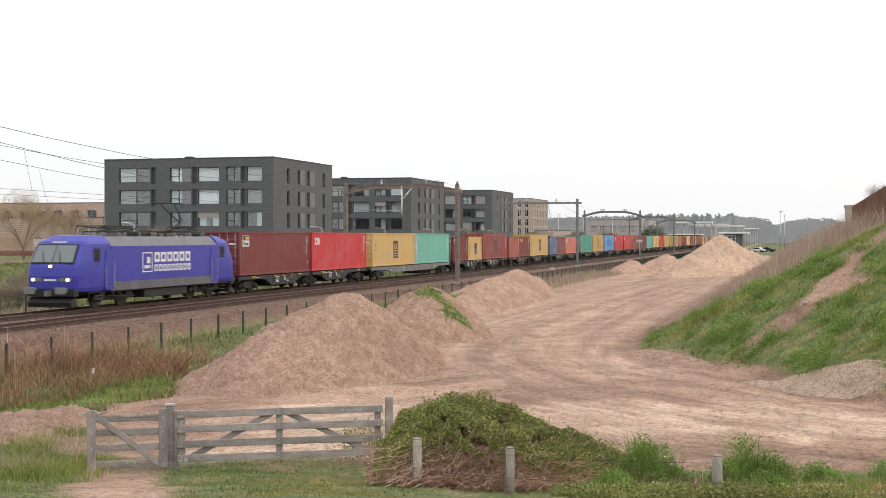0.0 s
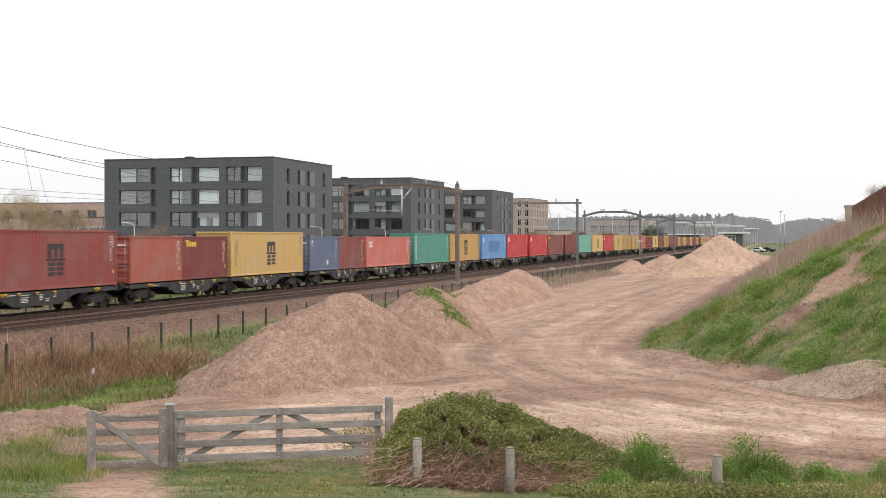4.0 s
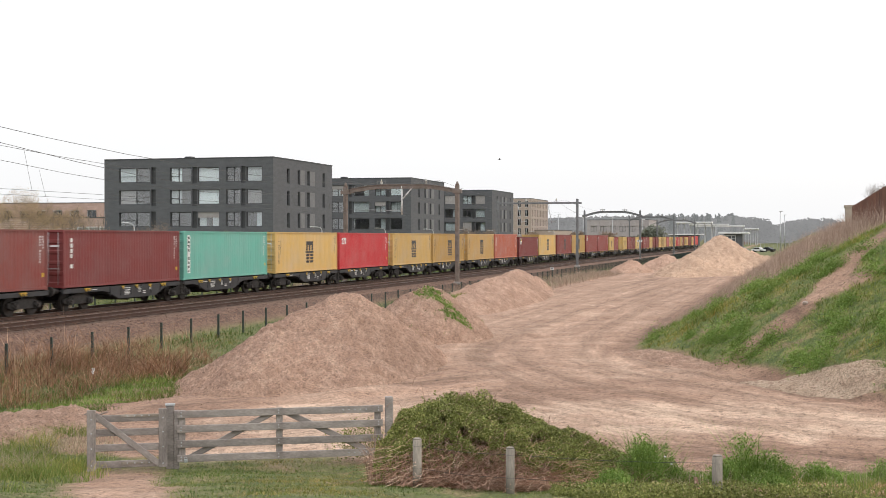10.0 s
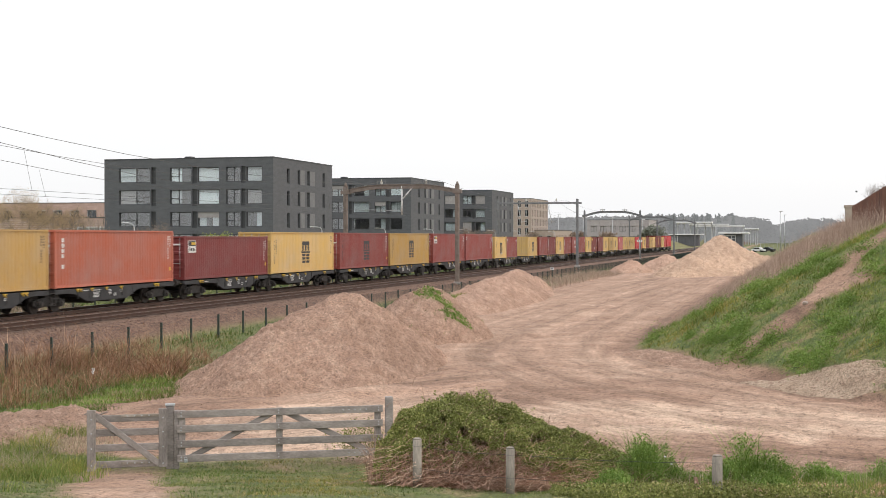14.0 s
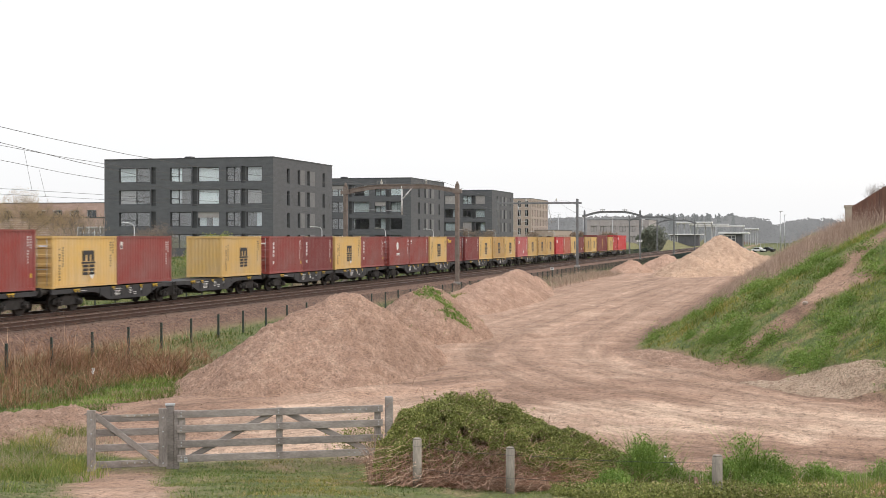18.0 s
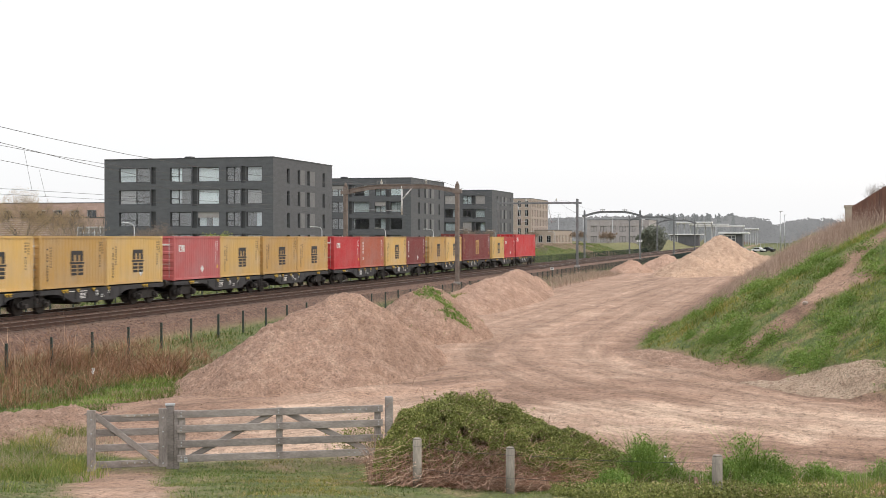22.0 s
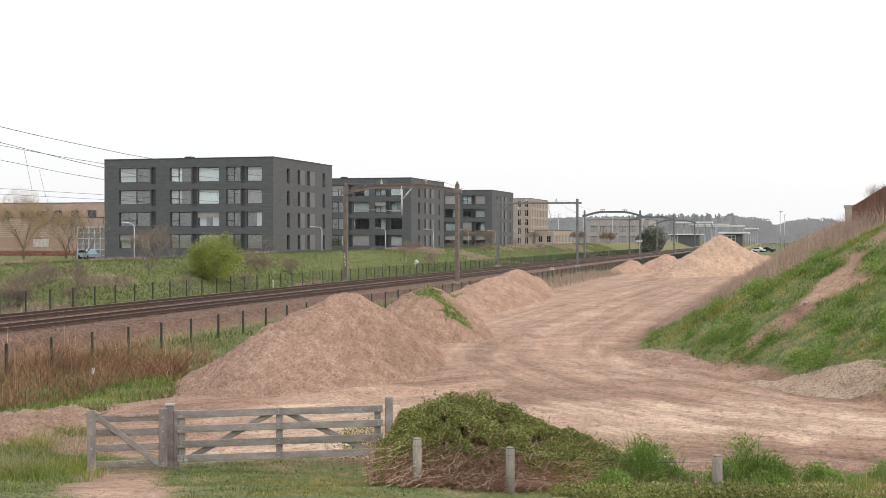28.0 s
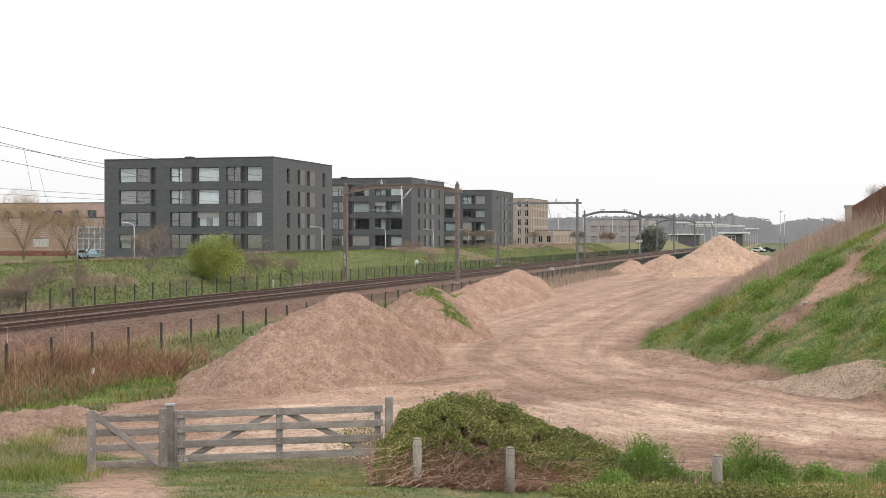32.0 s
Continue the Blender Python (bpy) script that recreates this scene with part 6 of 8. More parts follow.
        for s in (-1, 1):
            bm_beam(bm, (headp[0], s * 0.85, headp[1] + 0.05), (headp[0], s * 1.05, headp[1] - 0.15), 0.04, 0.04)
        p = part("pantograph", bm, "loco_black", ob, "raised pantograph" if up else "folded pantograph")
        bm = bmesh.new()
        for dx in (-0.8, 0.8):
            for y in (-0.6, 0.6):
                bm_tube(bm, (x + dx, y, 3.7), (x + dx, y, 3.98), 0.09, 0.06, 8)
        part("insulators", bm, "mast", p, "brown roof insulators")
    bm = bmesh.new()
    bm_path(bm, [(8.4, -0.2, 4.05), (11.4, -0.2, 4.05), (13.2, -0.4, 4.05)], 0.03, 6)
    for x in (8.6, 9.6, 10.6, 11.5):
        bm_tube(bm, (x, -0.2, 3.72), (x, -0.2, 4.04), 0.08, 0.05, 8)
    bm_box(bm, 8.9, 0.2, 3.74, 10.4, 0.9, 3.98, 0.03)
    part("roof_gear", bm, "loco_black", ob)
    # white bars that stand for the side lettering
    y = -hw - 0.014
    bm = bmesh.new()
    fl = lambda x0, z0, x1, z1: bm_box(bm, x0, y, z0, x1, y + 0.01, z1)
    ax = 6.4

    def hollow(x0, z0, x1, z1, w):
        fl(x0, z0, x0 + w, z1)
        fl(x1 - w, z0, x1, z1)
        fl(x0 + w, z1 - w, x1 - w, z1)
        fl(x0 + w, z0, x1 - w, z0 + w)

    hollow(ax, 1.78, ax + 1.12, 2.87, 0.06)
    fl(ax + 0.22, 1.98, ax + 0.85, 2.16)
    fl(ax + 0.50, 2.26, ax + 0.85, 2.62)
    for k in range(6):
        hollow(7.75 + k * 0.745, 2.32, 7.75 + k * 0.745 + 0.6, 2.87, 0.15)
    for k in range(9):
        hollow(7.75 + k * 0.50, 1.80, 7.75 + k * 0.50 + 0.37, 2.18, 0.09)
    part("side_bars", bm, "mark_white", bodyside, "white bars in place of lettering")
    return ob


LOCO = locomotive()


# ---- plants ----
def leaf_material(name, stops, rough=0.6, trans=0.25, patchy=False):
    m, nt, b, co = begin(name, rough)
    geo = nt.nodes.new("ShaderNodeNewGeometry")
    col = ramp(nt, geo.outputs["Random Per Island"], stops)
    n = noise_tex(nt, co, 0.7, 3, 0.5)
    col = mix(nt, col, ramp(nt, n, [(0.3, (0.7, 0.7, 0.7)), (0.7, (1.25, 1.25, 1.2))]), 0.8, "MULTIPLY")
    if patchy:
        n = noise_tex(nt, co, 0.32, 4, 0.6)
        col = mix(nt, col, ramp(nt, n, [(0.38, (0.72, 0.85, 0.7)), (0.5, (1.0, 1.0, 1.0)), (0.62, (1.45, 1.1, 0.95))]), 1.0, "MULTIPLY")
    nt.links.new(col, b.inputs["Base Color"])
    b.inputs["Specular IOR Level"].default_value = 0.2
    tl = nt.nodes.new("ShaderNodeBsdfTranslucent")
    nt.links.new(col, tl.inputs["Color"])
    ms = nt.nodes.new("ShaderNodeMixShader")
    ms.inputs[0].default_value = trans
    nt.links.new(b.outputs[0], ms.inputs[1])
    nt.links.new(tl.outputs[0], ms.inputs[2])
    nt.links.new(ms.outputs[0], nt.nodes["Material Output"].inputs["Surface"])
    return m


MAT["grass"] = leaf_material("grass_blades", [(0.0, (0.105, 0.15, 0.04)), (0.5, (0.185, 0.24, 0.068)), (0.82, (0.265, 0.27, 0.10)), (1.0, (0.44, 0.375, 0.205))], patchy=True)
MAT["grass_lush"] = leaf_material("lush_grass_blades", [(0.0, (0.115, 0.165, 0.04)), (0.5, (0.20, 0.27, 0.062)), (0.8, (0.30, 0.335, 0.095)), (1.0, (0.45, 0.39, 0.18))], patchy=True)
MAT["grass_bank"] = leaf_material("bank_grass_blades", [(0.0, (0.06, 0.10, 0.024)), (0.55, (0.105, 0.16, 0.037)), (0.85, (0.16, 0.205, 0.058)), (1.0, (0.27, 0.24, 0.11))], patchy=True)
MAT["straw"] = leaf_material("dry_stalks", [(0.0, (0.13, 0.062, 0.038)), (0.5, (0.33, 0.175, 0.105)), (0.85, (0.46, 0.275, 0.175)), (1.0, (0.64, 0.46, 0.32))])
MAT["hay"] = leaf_material("pale_dead_grass", [(0.0, (0.30, 0.235, 0.16)), (0.6, (0.46, 0.38, 0.27)), (1.0, (0.60, 0.52, 0.39))])
MAT["brush"] = leaf_material("dry_brush", [(0.0, (0.27, 0.19, 0.15)), (0.5, (0.42, 0.31, 0.25)), (1.0, (0.57, 0.45, 0.37))])
MAT["bramble"] = leaf_material("bramble_leaves", [(0.0, (0.12, 0.13, 0.045)), (0.45, (0.225, 0.25, 0.075)), (0.85, (0.33, 0.35, 0.11)), (1.0, (0.48, 0.42, 0.21))])
MAT["cane"] = leaf_material("bramble_canes", [(0.0, (0.240, 0.138, 0.102)), (0.6, (0.432, 0.264, 0.198)), (1.0, (0.600, 0.444, 0.336))])
MAT["herb"] = leaf_material("fresh_herbs", [(0.0, (0.11, 0.185, 0.04)), (0.6, (0.21, 0.33, 0.07)), (1.0, (0.34, 0.43, 0.13))])
MAT["bush_leaf"] = leaf_material("spring_bush_leaves", [(0.0, (0.19, 0.225, 0.05)), (0.6, (0.32, 0.365, 0.085)), (1.0, (0.48, 0.50, 0.17))])
MAT["bud_leaf"] = leaf_material("budding_leaves", [(0.0, (0.36, 0.245, 0.145)), (0.6, (0.50, 0.365, 0.22)), (1.0, (0.60, 0.48, 0.31))])
MAT["twig_leaf"] = leaf_material("brown_twig_buds", [(0.0, (0.20, 0.14, 0.105)), (0.6, (0.30, 0.215, 0.16)), (1.0, (0.40, 0.31, 0.22))])
MAT["bark"] = surface("grey_brown_bark", (0.15, 0.12, 0.10), (0.27, 0.225, 0.19), 3, 0.9)
# needle greens paled to stand in for haze over the distant tree
MAT["conifer"] = leaf_material("hazed_conifer_needles", [(0.0, (0.17, 0.185, 0.15)), (1.0, (0.29, 0.305, 0.25))])


def haze_glow_material(name, c1, c2):
    """Plain far backdrop; its grey glow stands in for distance haze."""
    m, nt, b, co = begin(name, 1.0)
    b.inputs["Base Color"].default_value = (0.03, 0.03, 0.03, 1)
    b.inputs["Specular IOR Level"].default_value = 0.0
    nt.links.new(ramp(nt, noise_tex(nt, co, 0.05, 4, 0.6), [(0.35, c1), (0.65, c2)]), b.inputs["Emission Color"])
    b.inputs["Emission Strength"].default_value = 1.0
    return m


MAT["wood_far"] = haze_glow_material("far_woods_haze_glow", (0.215, 0.217, 0.22), (0.275, 0.277, 0.278))
MAT["conifer_far"] = haze_glow_material("far_conifer_haze_glow", (0.17, 0.18, 0.18), (0.21, 0.22, 0.217))
RNG = np.random.RandomState(11)


def fill_mesh(name, co, tri_or_quads, material):
    """co (n, 3); faces (m, k) all of one size."""
    me = bpy.data.meshes.new(name)
    me.vertices.add(len(co))
    me.vertices.foreach_set("co", np.ascontiguousarray(co, np.float32).ravel())
    f = np.ascontiguousarray(tri_or_quads, np.int32)
    me.loops.add(f.size)
    me.loops.foreach_set("vertex_index", f.ravel())
    me.polygons.add(len(f))
    me.polygons.foreach_set("loop_start", np.arange(0, f.size, f.shape[1], dtype=np.int32))
    me.update(calc_edges=True)
    me.materials.append(MAT[material])
    return me


def blades(name, P, H, width, lean, material, label, category="grass", bend=0.5):
    """Tapering blades that rise from the places P, with heights H; each is a strip of three triangles."""
    n = len(P)
    a = RNG.rand(n) * math.tau
    side = np.stack([np.cos(a), np.sin(a), np.zeros(n)], -1) * (width * (0.6 + 0.8 * RNG.rand(n)))[:, None] / 2
    b = RNG.rand(n) * math.tau
    tilt = np.stack([np.cos(b), np.sin(b), np.zeros(n)], -1) * (lean * RNG.rand(n) * H)[:, None]
    up = np.stack([np.zeros(n), np.zeros(n), H], -1)
    mid = P + up * 0.55 + tilt * (1 - bend) * 0.55
    tip = P + up + tilt
    co = np.stack([P - side, P + side, mid - side * 0.8, mid + side * 0.8, tip], 1).reshape(-1, 3)
    o = np.arange(n)[:, None] * 5
    f = np.concatenate([o + [[0, 1, 3]], o + [[0, 3, 2]], o + [[2, 3, 4]]], 0)
    return tagged(new(name, fill_mesh(name, co, f, material)), label, category, kind="stuff")


def leaves(P, size, material, name, flat_bias=0.0, face=None):
    """Small four-cornered leaves at the places P, turned at random."""
    n = len(P)
    d = RNG.normal(size=(n, 3))
    d[:, 2] = d[:, 2] * (1 - flat_bias) + flat_bias * 1.5
    if face is not None:
        d = np.array(face)[None] + 0.35 * d
    d /= np.linalg.norm(d, axis=1)[:, None]
    r = RNG.normal(size=(n, 3))
    u = np.cross(d, r)
    u /= np.linalg.norm(u, axis=1)[:, None] + 1e-9
    w = np.cross(d, u)
    s = (size * (0.6 + 0.8 * RNG.rand(n)))[:, None]
    co = np.stack([P - u * s * 0.55, P - w * s * 0.32 + d * s * 0.08, P + u * s * 0.55, P + w * s * 0.32 + d * s * 0.08], 1).reshape(-1, 3)
    f = np.arange(n)[:, None] * 4 + np.array([[0, 1, 2, 3]])
    return fill_mesh(name, co, f, material)


def scatter_view(n, r0, r1, f0, f1):
    """Random places between two distances ahead; returns x, y."""
    f = f0 + (f1 - f0) * RNG.rand(n)
    r = r0 + (r1 - r0) * RNG.rand(n)
    return f * math.cos(TURN) + r * math.sin(TURN), f * math.sin(TURN) - r * math.cos(TURN), r, f


def on_ground(x, y, sink=0.02):
    return np.stack([x, y, height(x, y) - sink], -1)


# meadow in front of and behind the gate
x, y, r, f = scatter_view(100000, -10.5, 4.0, 16.5, 31.0)
g, st, lu = zone_masks(x, y)
patch = fbm(x * 0.8, y * 0.8)
keep = (RNG.rand(len(x)) < g * (0.35 + 0.9 * patch)) & (toe_distance(x, y) < -1)
x, y, patch = x[keep], y[keep], patch[keep]
blades("meadow_grass", on_ground(x, y), (0.025 + 0.05 * RNG.rand(len(x))) * (0.4 + 1.3 * patch), 0.011, 1.8, "grass", "short worn meadow grass round the wooden gate")
# longer tufts by the left of the gate and along its foot
x, y, r, f = scatter_view(44000, -11.0, -6.4, 19.5, 30.5)
patch = fbm(x * 0.7 + 40, y * 0.7)
keep = (patch > 0.42 + 0.16 * step(26.0, 27.5, f)) & ((r < -7.2) | (RNG.rand(len(x)) < 0.15))
x, y = x[keep], y[keep]
blades("tall_grass", on_ground(x, y), 0.08 + 0.3 * RNG.rand(len(x)) ** 1.5, 0.012, 1.6, "grass_lush", "longer tufted grass beside the gate")
x, y, r, f = scatter_view(3200, -10.8, -7.0, 23.0, 29.0)
keep = fbm(x * 0.9 + 3, y * 0.9) > 0.55
x, y = x[keep], y[keep]
blades("dry_grass", on_ground(x, y), 0.2 + 0.35 * RNG.rand(len(x)), 0.010, 1.3, "hay", "dry bleached grass among the tufts")

# embankment turf
n = 340000
x = 38 + 60 * RNG.rand(n) ** 1.8
y = -14 + 22 * RNG.rand(n)
g, st, lu = zone_masks(x, y)
d = toe_distance(x, y)
patch = fbm(x * 0.45, y * 0.45)
side_face = 7.0 - y
end_face = (x - 54.0) * 0.553 + (7.0 - y) * 0.833
keep = (d > 0.3) & (RNG.rand(n) < g * (0.15 + 1.6 * np.clip(patch - 0.3, 0, 1))) & (end_face < side_face + 3.5) & (height(x, y) < 4.9)
x, y, patch = x[keep], y[keep], patch[keep]
blades("embankment_turf", on_ground(x, y), (0.04 + 0.17 * RNG.rand(len(x))) * (0.3 + 2.4 * patch ** 2), 0.02, 2.0, "grass_lush", "lush green grass on the embankment's slope")
keep = RNG.rand(len(x)) < 0.2 * np.clip(3.4 * (0.62 - patch), 0, 1)
blades("embankment_straw", on_ground(x[keep], y[keep]), 0.05 + 0.14 * RNG.rand(keep.sum()), 0.02, 1.6, "grass", "yellowish grass on the embankment")
# taller herb clumps in the turf
P = []
for k in range(150):
    cx, cy = RNG.uniform(42, 66), RNG.uniform(-9, 6)
    if not 0.6 < float(toe_distance(np.array([cx]), np.array([cy]))[0]) < 9 or (cx - 54.0) * 0.553 > 0.167 * (7 - cy) + 2.5:
        continue
    size = RNG.uniform(0.15, 0.45)
    m = int(520 * size / 0.3)
    u = RNG.normal(size=(m, 3)) * size * np.array([0.6, 0.6, 0.45])
    x, y = cx + u[:, 0], cy + u[:, 1]
    P.append(np.stack([x, y, height(x, y) + np.abs(u[:, 2]) * 1.2], -1))
tagged(new("herb_clumps", leaves(np.concatenate(P), 0.055, "herb", "herb_clumps", 0.5)), "fresh herb clumps in the embankment's turf", "weeds", kind="stuff")
# dry brush on the shoulder towards the railway and on the crest
n = 100000
x = 50 + 150 * RNG.rand(n) ** 1.5
y = -9 + 17 * RNG.rand(n)
d = toe_distance(x, y)
side_face = 7.0 - y
end_face = (x - 54.0) * 0.553 + (7.0 - y) * 0.833
keep = (d > 0.2) & (end_face > side_face + 1.0 + 2.0 * fbm(x * 0.4, y * 0.4)) & (RNG.rand(n) < 0.16 + 0.34 * fbm(x * 0.3, y * 0.3))
x, y = x[keep], y[keep]
blades("dry_brush", on_ground(x, y), ((0.25 + 0.75 * RNG.rand(len(x)) ** 1.5) * step(-0.5, 5, 7.0 - y) + 0.22) * (1 + 0.3 * step(3.5, -2, y) * step(60, 72, x)), 0.012, 0.9, "brush", "dry reddish-brown stalks on the embankment's shoulder", "dry stalks")

# reeds and rough grass in the ditch before the fence
n = 80000
x = 14 + 48 * RNG.rand(n)
y = 19.0 + 8.6 * RNG.rand(n)
patch = fbm(x * 0.35, y * 0.5)
keep = (RNG.rand(n) < np.clip(1.7 * (patch - 0.27), 0, 1)) & (x < 46 - 1.6 * (25 - y) + 5) & (y > 19.0 + 3.0 * step(27, 30, x) * (0.7 + 0.6 * fbm(x * 0.7, y * 0.7)))
x, y = x[keep], y[keep]
blades("reeds", on_ground(x, y), (0.25 + 1.1 * RNG.rand(len(x)) ** 1.4) * (0.5 + 0.5 * step(20.5, 23.5, y)) * (0.15 + 2.6 * fbm(x * 0.8 + 4, y * 0.8) ** 2), 0.016, 2.6, "straw", "tangled dry brown reeds in the ditch by the railway", "reeds")
n = 30000
x = 14 + 110 * RNG.rand(n) ** 1.3
y = 18.0 + 10.2 * RNG.rand(n)
g, st, lu = zone_masks(x, y)
keep = (RNG.rand(n) < g * (0.3 + fbm(x * 0.4 + 7, y * 0.4)))
x, y = x[keep], y[keep]
blades("verge_grass", on_ground(x, y), 0.06 + 0.22 * RNG.rand(len(x)), 0.018, 1.6, "grass_bank", "green verge grass between fence and sand")
n = 5000
x = 86 + 80 * RNG.rand(n)
y = 22.0 + 4.6 * RNG.rand(n)
blades("verge_brush", on_ground(x, y), 0.25 + 0.6 * RNG.rand(n), 0.03, 1.1, "brush", "grey-brown dry verge growth along the far fence", "dry stalks")

n = 9000
x = 29 + 13 * RNG.rand(n)
y = 19.9 + 2.4 * RNG.rand(n)
keep = fbm(x * 0.8 + 2, y * 0.8) > 0.42
x, y = x[keep], y[keep]
blades("ditch_edge_grass", on_ground(x, y), 0.05 + 0.14 * RNG.rand(len(x)), 0.016, 1.6, "herb", "short fresh grass along the foot of the reeds")
n = 26000
x = 14 + 44 * RNG.rand(n)
y = 18.6 + 8.4 * RNG.rand(n)
keep = fbm(x * 0.3 + 21, y * 0.45) > 0.5
x, y = x[keep], y[keep]
blades("ditch_grass", on_ground(x, y), 0.08 + 0.3 * RNG.rand(len(x)), 0.016, 1.8, "grass_bank", "green grass between the reeds of the ditch")

# the grassy bank beyond the railway
n = 190000
x = 20 + 330 * RNG.rand(n) ** 1.35
y = 43.4 + 15.0 * RNG.rand(n)
patch = fbm(x * 0.12, y * 0.25)
keep = RNG.rand(n) < 0.35 + patch
x, y, patch = x[keep], y[keep], patch[keep]
dry = fbm(x * 0.07 + 50, y * 0.2) + 0.16 * step(49, 45, y) * step(75, 45, x) > 0.63
blades("bank_grass", on_ground(x[~dry], y[~dry]), 0.05 + 0.2 * RNG.rand((~dry).sum()), 0.034, 2.0, "grass_bank", "rough green grass on the bank beyond the railway")
blades("bank_scrub", on_ground(x[dry], y[dry]), 0.12 + 0.35 * RNG.rand(dry.sum()), 0.04, 1.8, "brush", "brown bramble scrub on the bank", "scrub")


def limbs(rng, bm, at, way, length, radius, depth, tips, spread=0.55, kids=3, sides=5):
    """A tapering limb that forks again and again; its ends are gathered in tips."""
    p, d = Vector(at), Vector(way).normalized()
    n = 3 if depth > 0 else 2
    r = radius
    for k in range(n):
        q = p + d * length / n
        r2 = max(r * 0.8, 0.008)
        bm_tube(bm, p, q, r, r2, sides if depth > 1 else 3, False)
        p, r = q, r2
        d = (d + Vector((rng.uniform(-1, 1), rng.uniform(-1, 1), rng.uniform(-0.3, 0.6))) * 0.13).normalized()
        if depth > 0 and k > 0:
            for _ in range(kids - 1):
                side = Vector((rng.uniform(-1, 1), rng.uniform(-1, 1), rng.uniform(-0.1, 0.8))).normalized()
                limbs(rng, bm, p, d * (1 - spread) + side * spread, length * rng.uniform(0.55, 0.75), r * 0.62, depth - 1, tips, spread, kids, sides)
    tips.append(p.copy())
    if depth == 0:
        tips.append((p + Vector(at)) * 0.5)


def tree(x, y, h, seed, label, leaf=None, per_tip=5, leaf_size=0.12, depth=4, trunk=0.14, spread=0.55, name="tree", low=0.25, z=None, crown=None):
    rng = random.Random(seed)
    z = float(height(x, y)) - 0.1 if z is None else z
    ob = thing(name, label, name, (x, y, z), "trees and bushes on the bank")
    bm, tips = bmesh.new(), []
    limbs(rng, bm, (0, 0, 0), (0.03, 0.02, 1), h * low, trunk, 0, [], spread)
    stems = 4 if name == "tree" else 7
    for k in range(stems):
        a = k * math.tau / stems + rng.uniform(-0.4, 0.4)
        limbs(rng, bm, (0, 0, h * low * rng.uniform(0.75, 1.0)), (math.cos(a) * spread, math.sin(a) * spread, rng.uniform(0.6, 1.1)), h * 0.34, trunk * 0.6, depth - 1, tips, spread)
    part("trunk", bm, "bark", ob, "bare branching trunk")
    if leaf:
        P = np.repeat(np.array([tuple(t) for t in tips]), per_tip, 0)
        P = P + RNG.normal(size=P.shape) * (0.16 if name == "bush" else 0.2)
        if crown:
            m = crown[3]
            q = RNG.normal(size=(m, 3))
            q = q / np.linalg.norm(q, axis=1)[:, None] * (0.45 + 0.6 * RNG.rand(m, 1) ** 0.6)
            lump = 0.45 + 1.1 * fbm(q[:, 0] * 2.2 + seed, q[:, 1] * 2.2 + q[:, 2] * 1.9)
            q = q * lump[:, None] * np.array(crown[:3]) + np.array((0, 0, crown[2] * 0.95))
            P = np.concatenate([P, q[q[:, 2] > 0.05]])
        part("crown", leaves(P, leaf_size, leaf, "crown"), None, ob, "loose crown of small leaves")
    return ob


def by_px(tan_x, A):
    f = A / (0.28 - tan_x)
    return V(f * tan_x, f)


# shrubs and trees of the bank
x, y = by_px(-0.178, 50.5)
tree(x, y, 4.1, 5, "round fresh-green spring bush on the bank", "bush_leaf", 6, 0.10, 4, 0.07, 0.66, "bush", 0.08, crown=(2.25, 2.25, 2.1, 15000))
tree(*V(-63.5, 195.0), 10.5, 2, "big budding tree with ochre young leaves before the houses", "bud_leaf", 3, 0.10, 5, 0.22, 0.5, "tree", 0.18, crown=(4.9, 4.9, 5.0, 24000))
tree(*V(-58.5, 200.0), 8.6, 12, "budding ochre tree before the houses", "bud_leaf", 3, 0.10, 5, 0.18, 0.5, "tree", 0.18, crown=(3.0, 3.0, 4.0, 9000))
tree(*by_px(-0.283, 52.0), 5.2, 3, "thin bare tree with brown buds on the bank", "bud_leaf", 1, 0.07, 4, 0.09, 0.45)
tree(*by_px(-0.228, 52.5), 4.8, 4, "bare twiggy shrub on the bank", "twig_leaf", 1, 0.06, 4, 0.06, 0.55, "bush", 0.12)
tree(*by_px(-0.222, 55.0), 4.4, 14, "bare twiggy shrub on the bank", "twig_leaf", 1, 0.06, 4, 0.06, 0.55, "bush", 0.12)
tree(*by_px(-0.139, 54.0), 3.2, 6, "small bare sapling on the bank", "bush_leaf", 1, 0.07, 3, 0.05, 0.5, "tree", 0.3)
tree(*by_px(-0.03, 52.0), 3.0, 7, "small bare sapling on the bank", "twig_leaf", 1, 0.07, 3, 0.04, 0.5, "tree", 0.3)
tree(*by_px(0.02, 58.0), 4.6, 8, "bare reddish shrub at the top of the bank", "twig_leaf", 1, 0.1, 4, 0.06, 0.6, "bush", 0.1)
tree(*by_px(0.035, 58.0), 4.2, 9, "bare reddish shrub at the top of the bank", "twig_leaf", 1, 0.1, 4, 0.06, 0.6, "bush", 0.1)
tree(*by_px(0.07, 59.0), 4.4, 10, "bare reddish shrub at the top of the bank", "twig_leaf", 1, 0.12, 4, 0.06, 0.6, "bush", 0.1)
tree(*by_px(0.105, 57.0), 4.6, 13, "bare shrub on the bank near the station", "twig_leaf", 2, 0.16, 4, 0.06, 0.6, "bush", 0.1)
tree(*by_px(0.128, 55.0), 5.0, 16, "bare shrub on the bank near the station", "twig_leaf", 2, 0.2, 4, 0.07, 0.6, "bush", 0.1)
tree(*V(60.0, 370.0), 8.0, 15, "dull evergreen tree beside the station", "conifer", 14, 0.5, 4, 0.2, 0.6, "tree", 0.12, crown=(3.8, 3.8, 4.2, 3600))
tree(*V(44.6, 130.0), 6.8, 18, "bare tree behind the embankment wall", None, 1, 0.1, 5, 0.13, 0.5, "tree", 0.2, z=3.2)

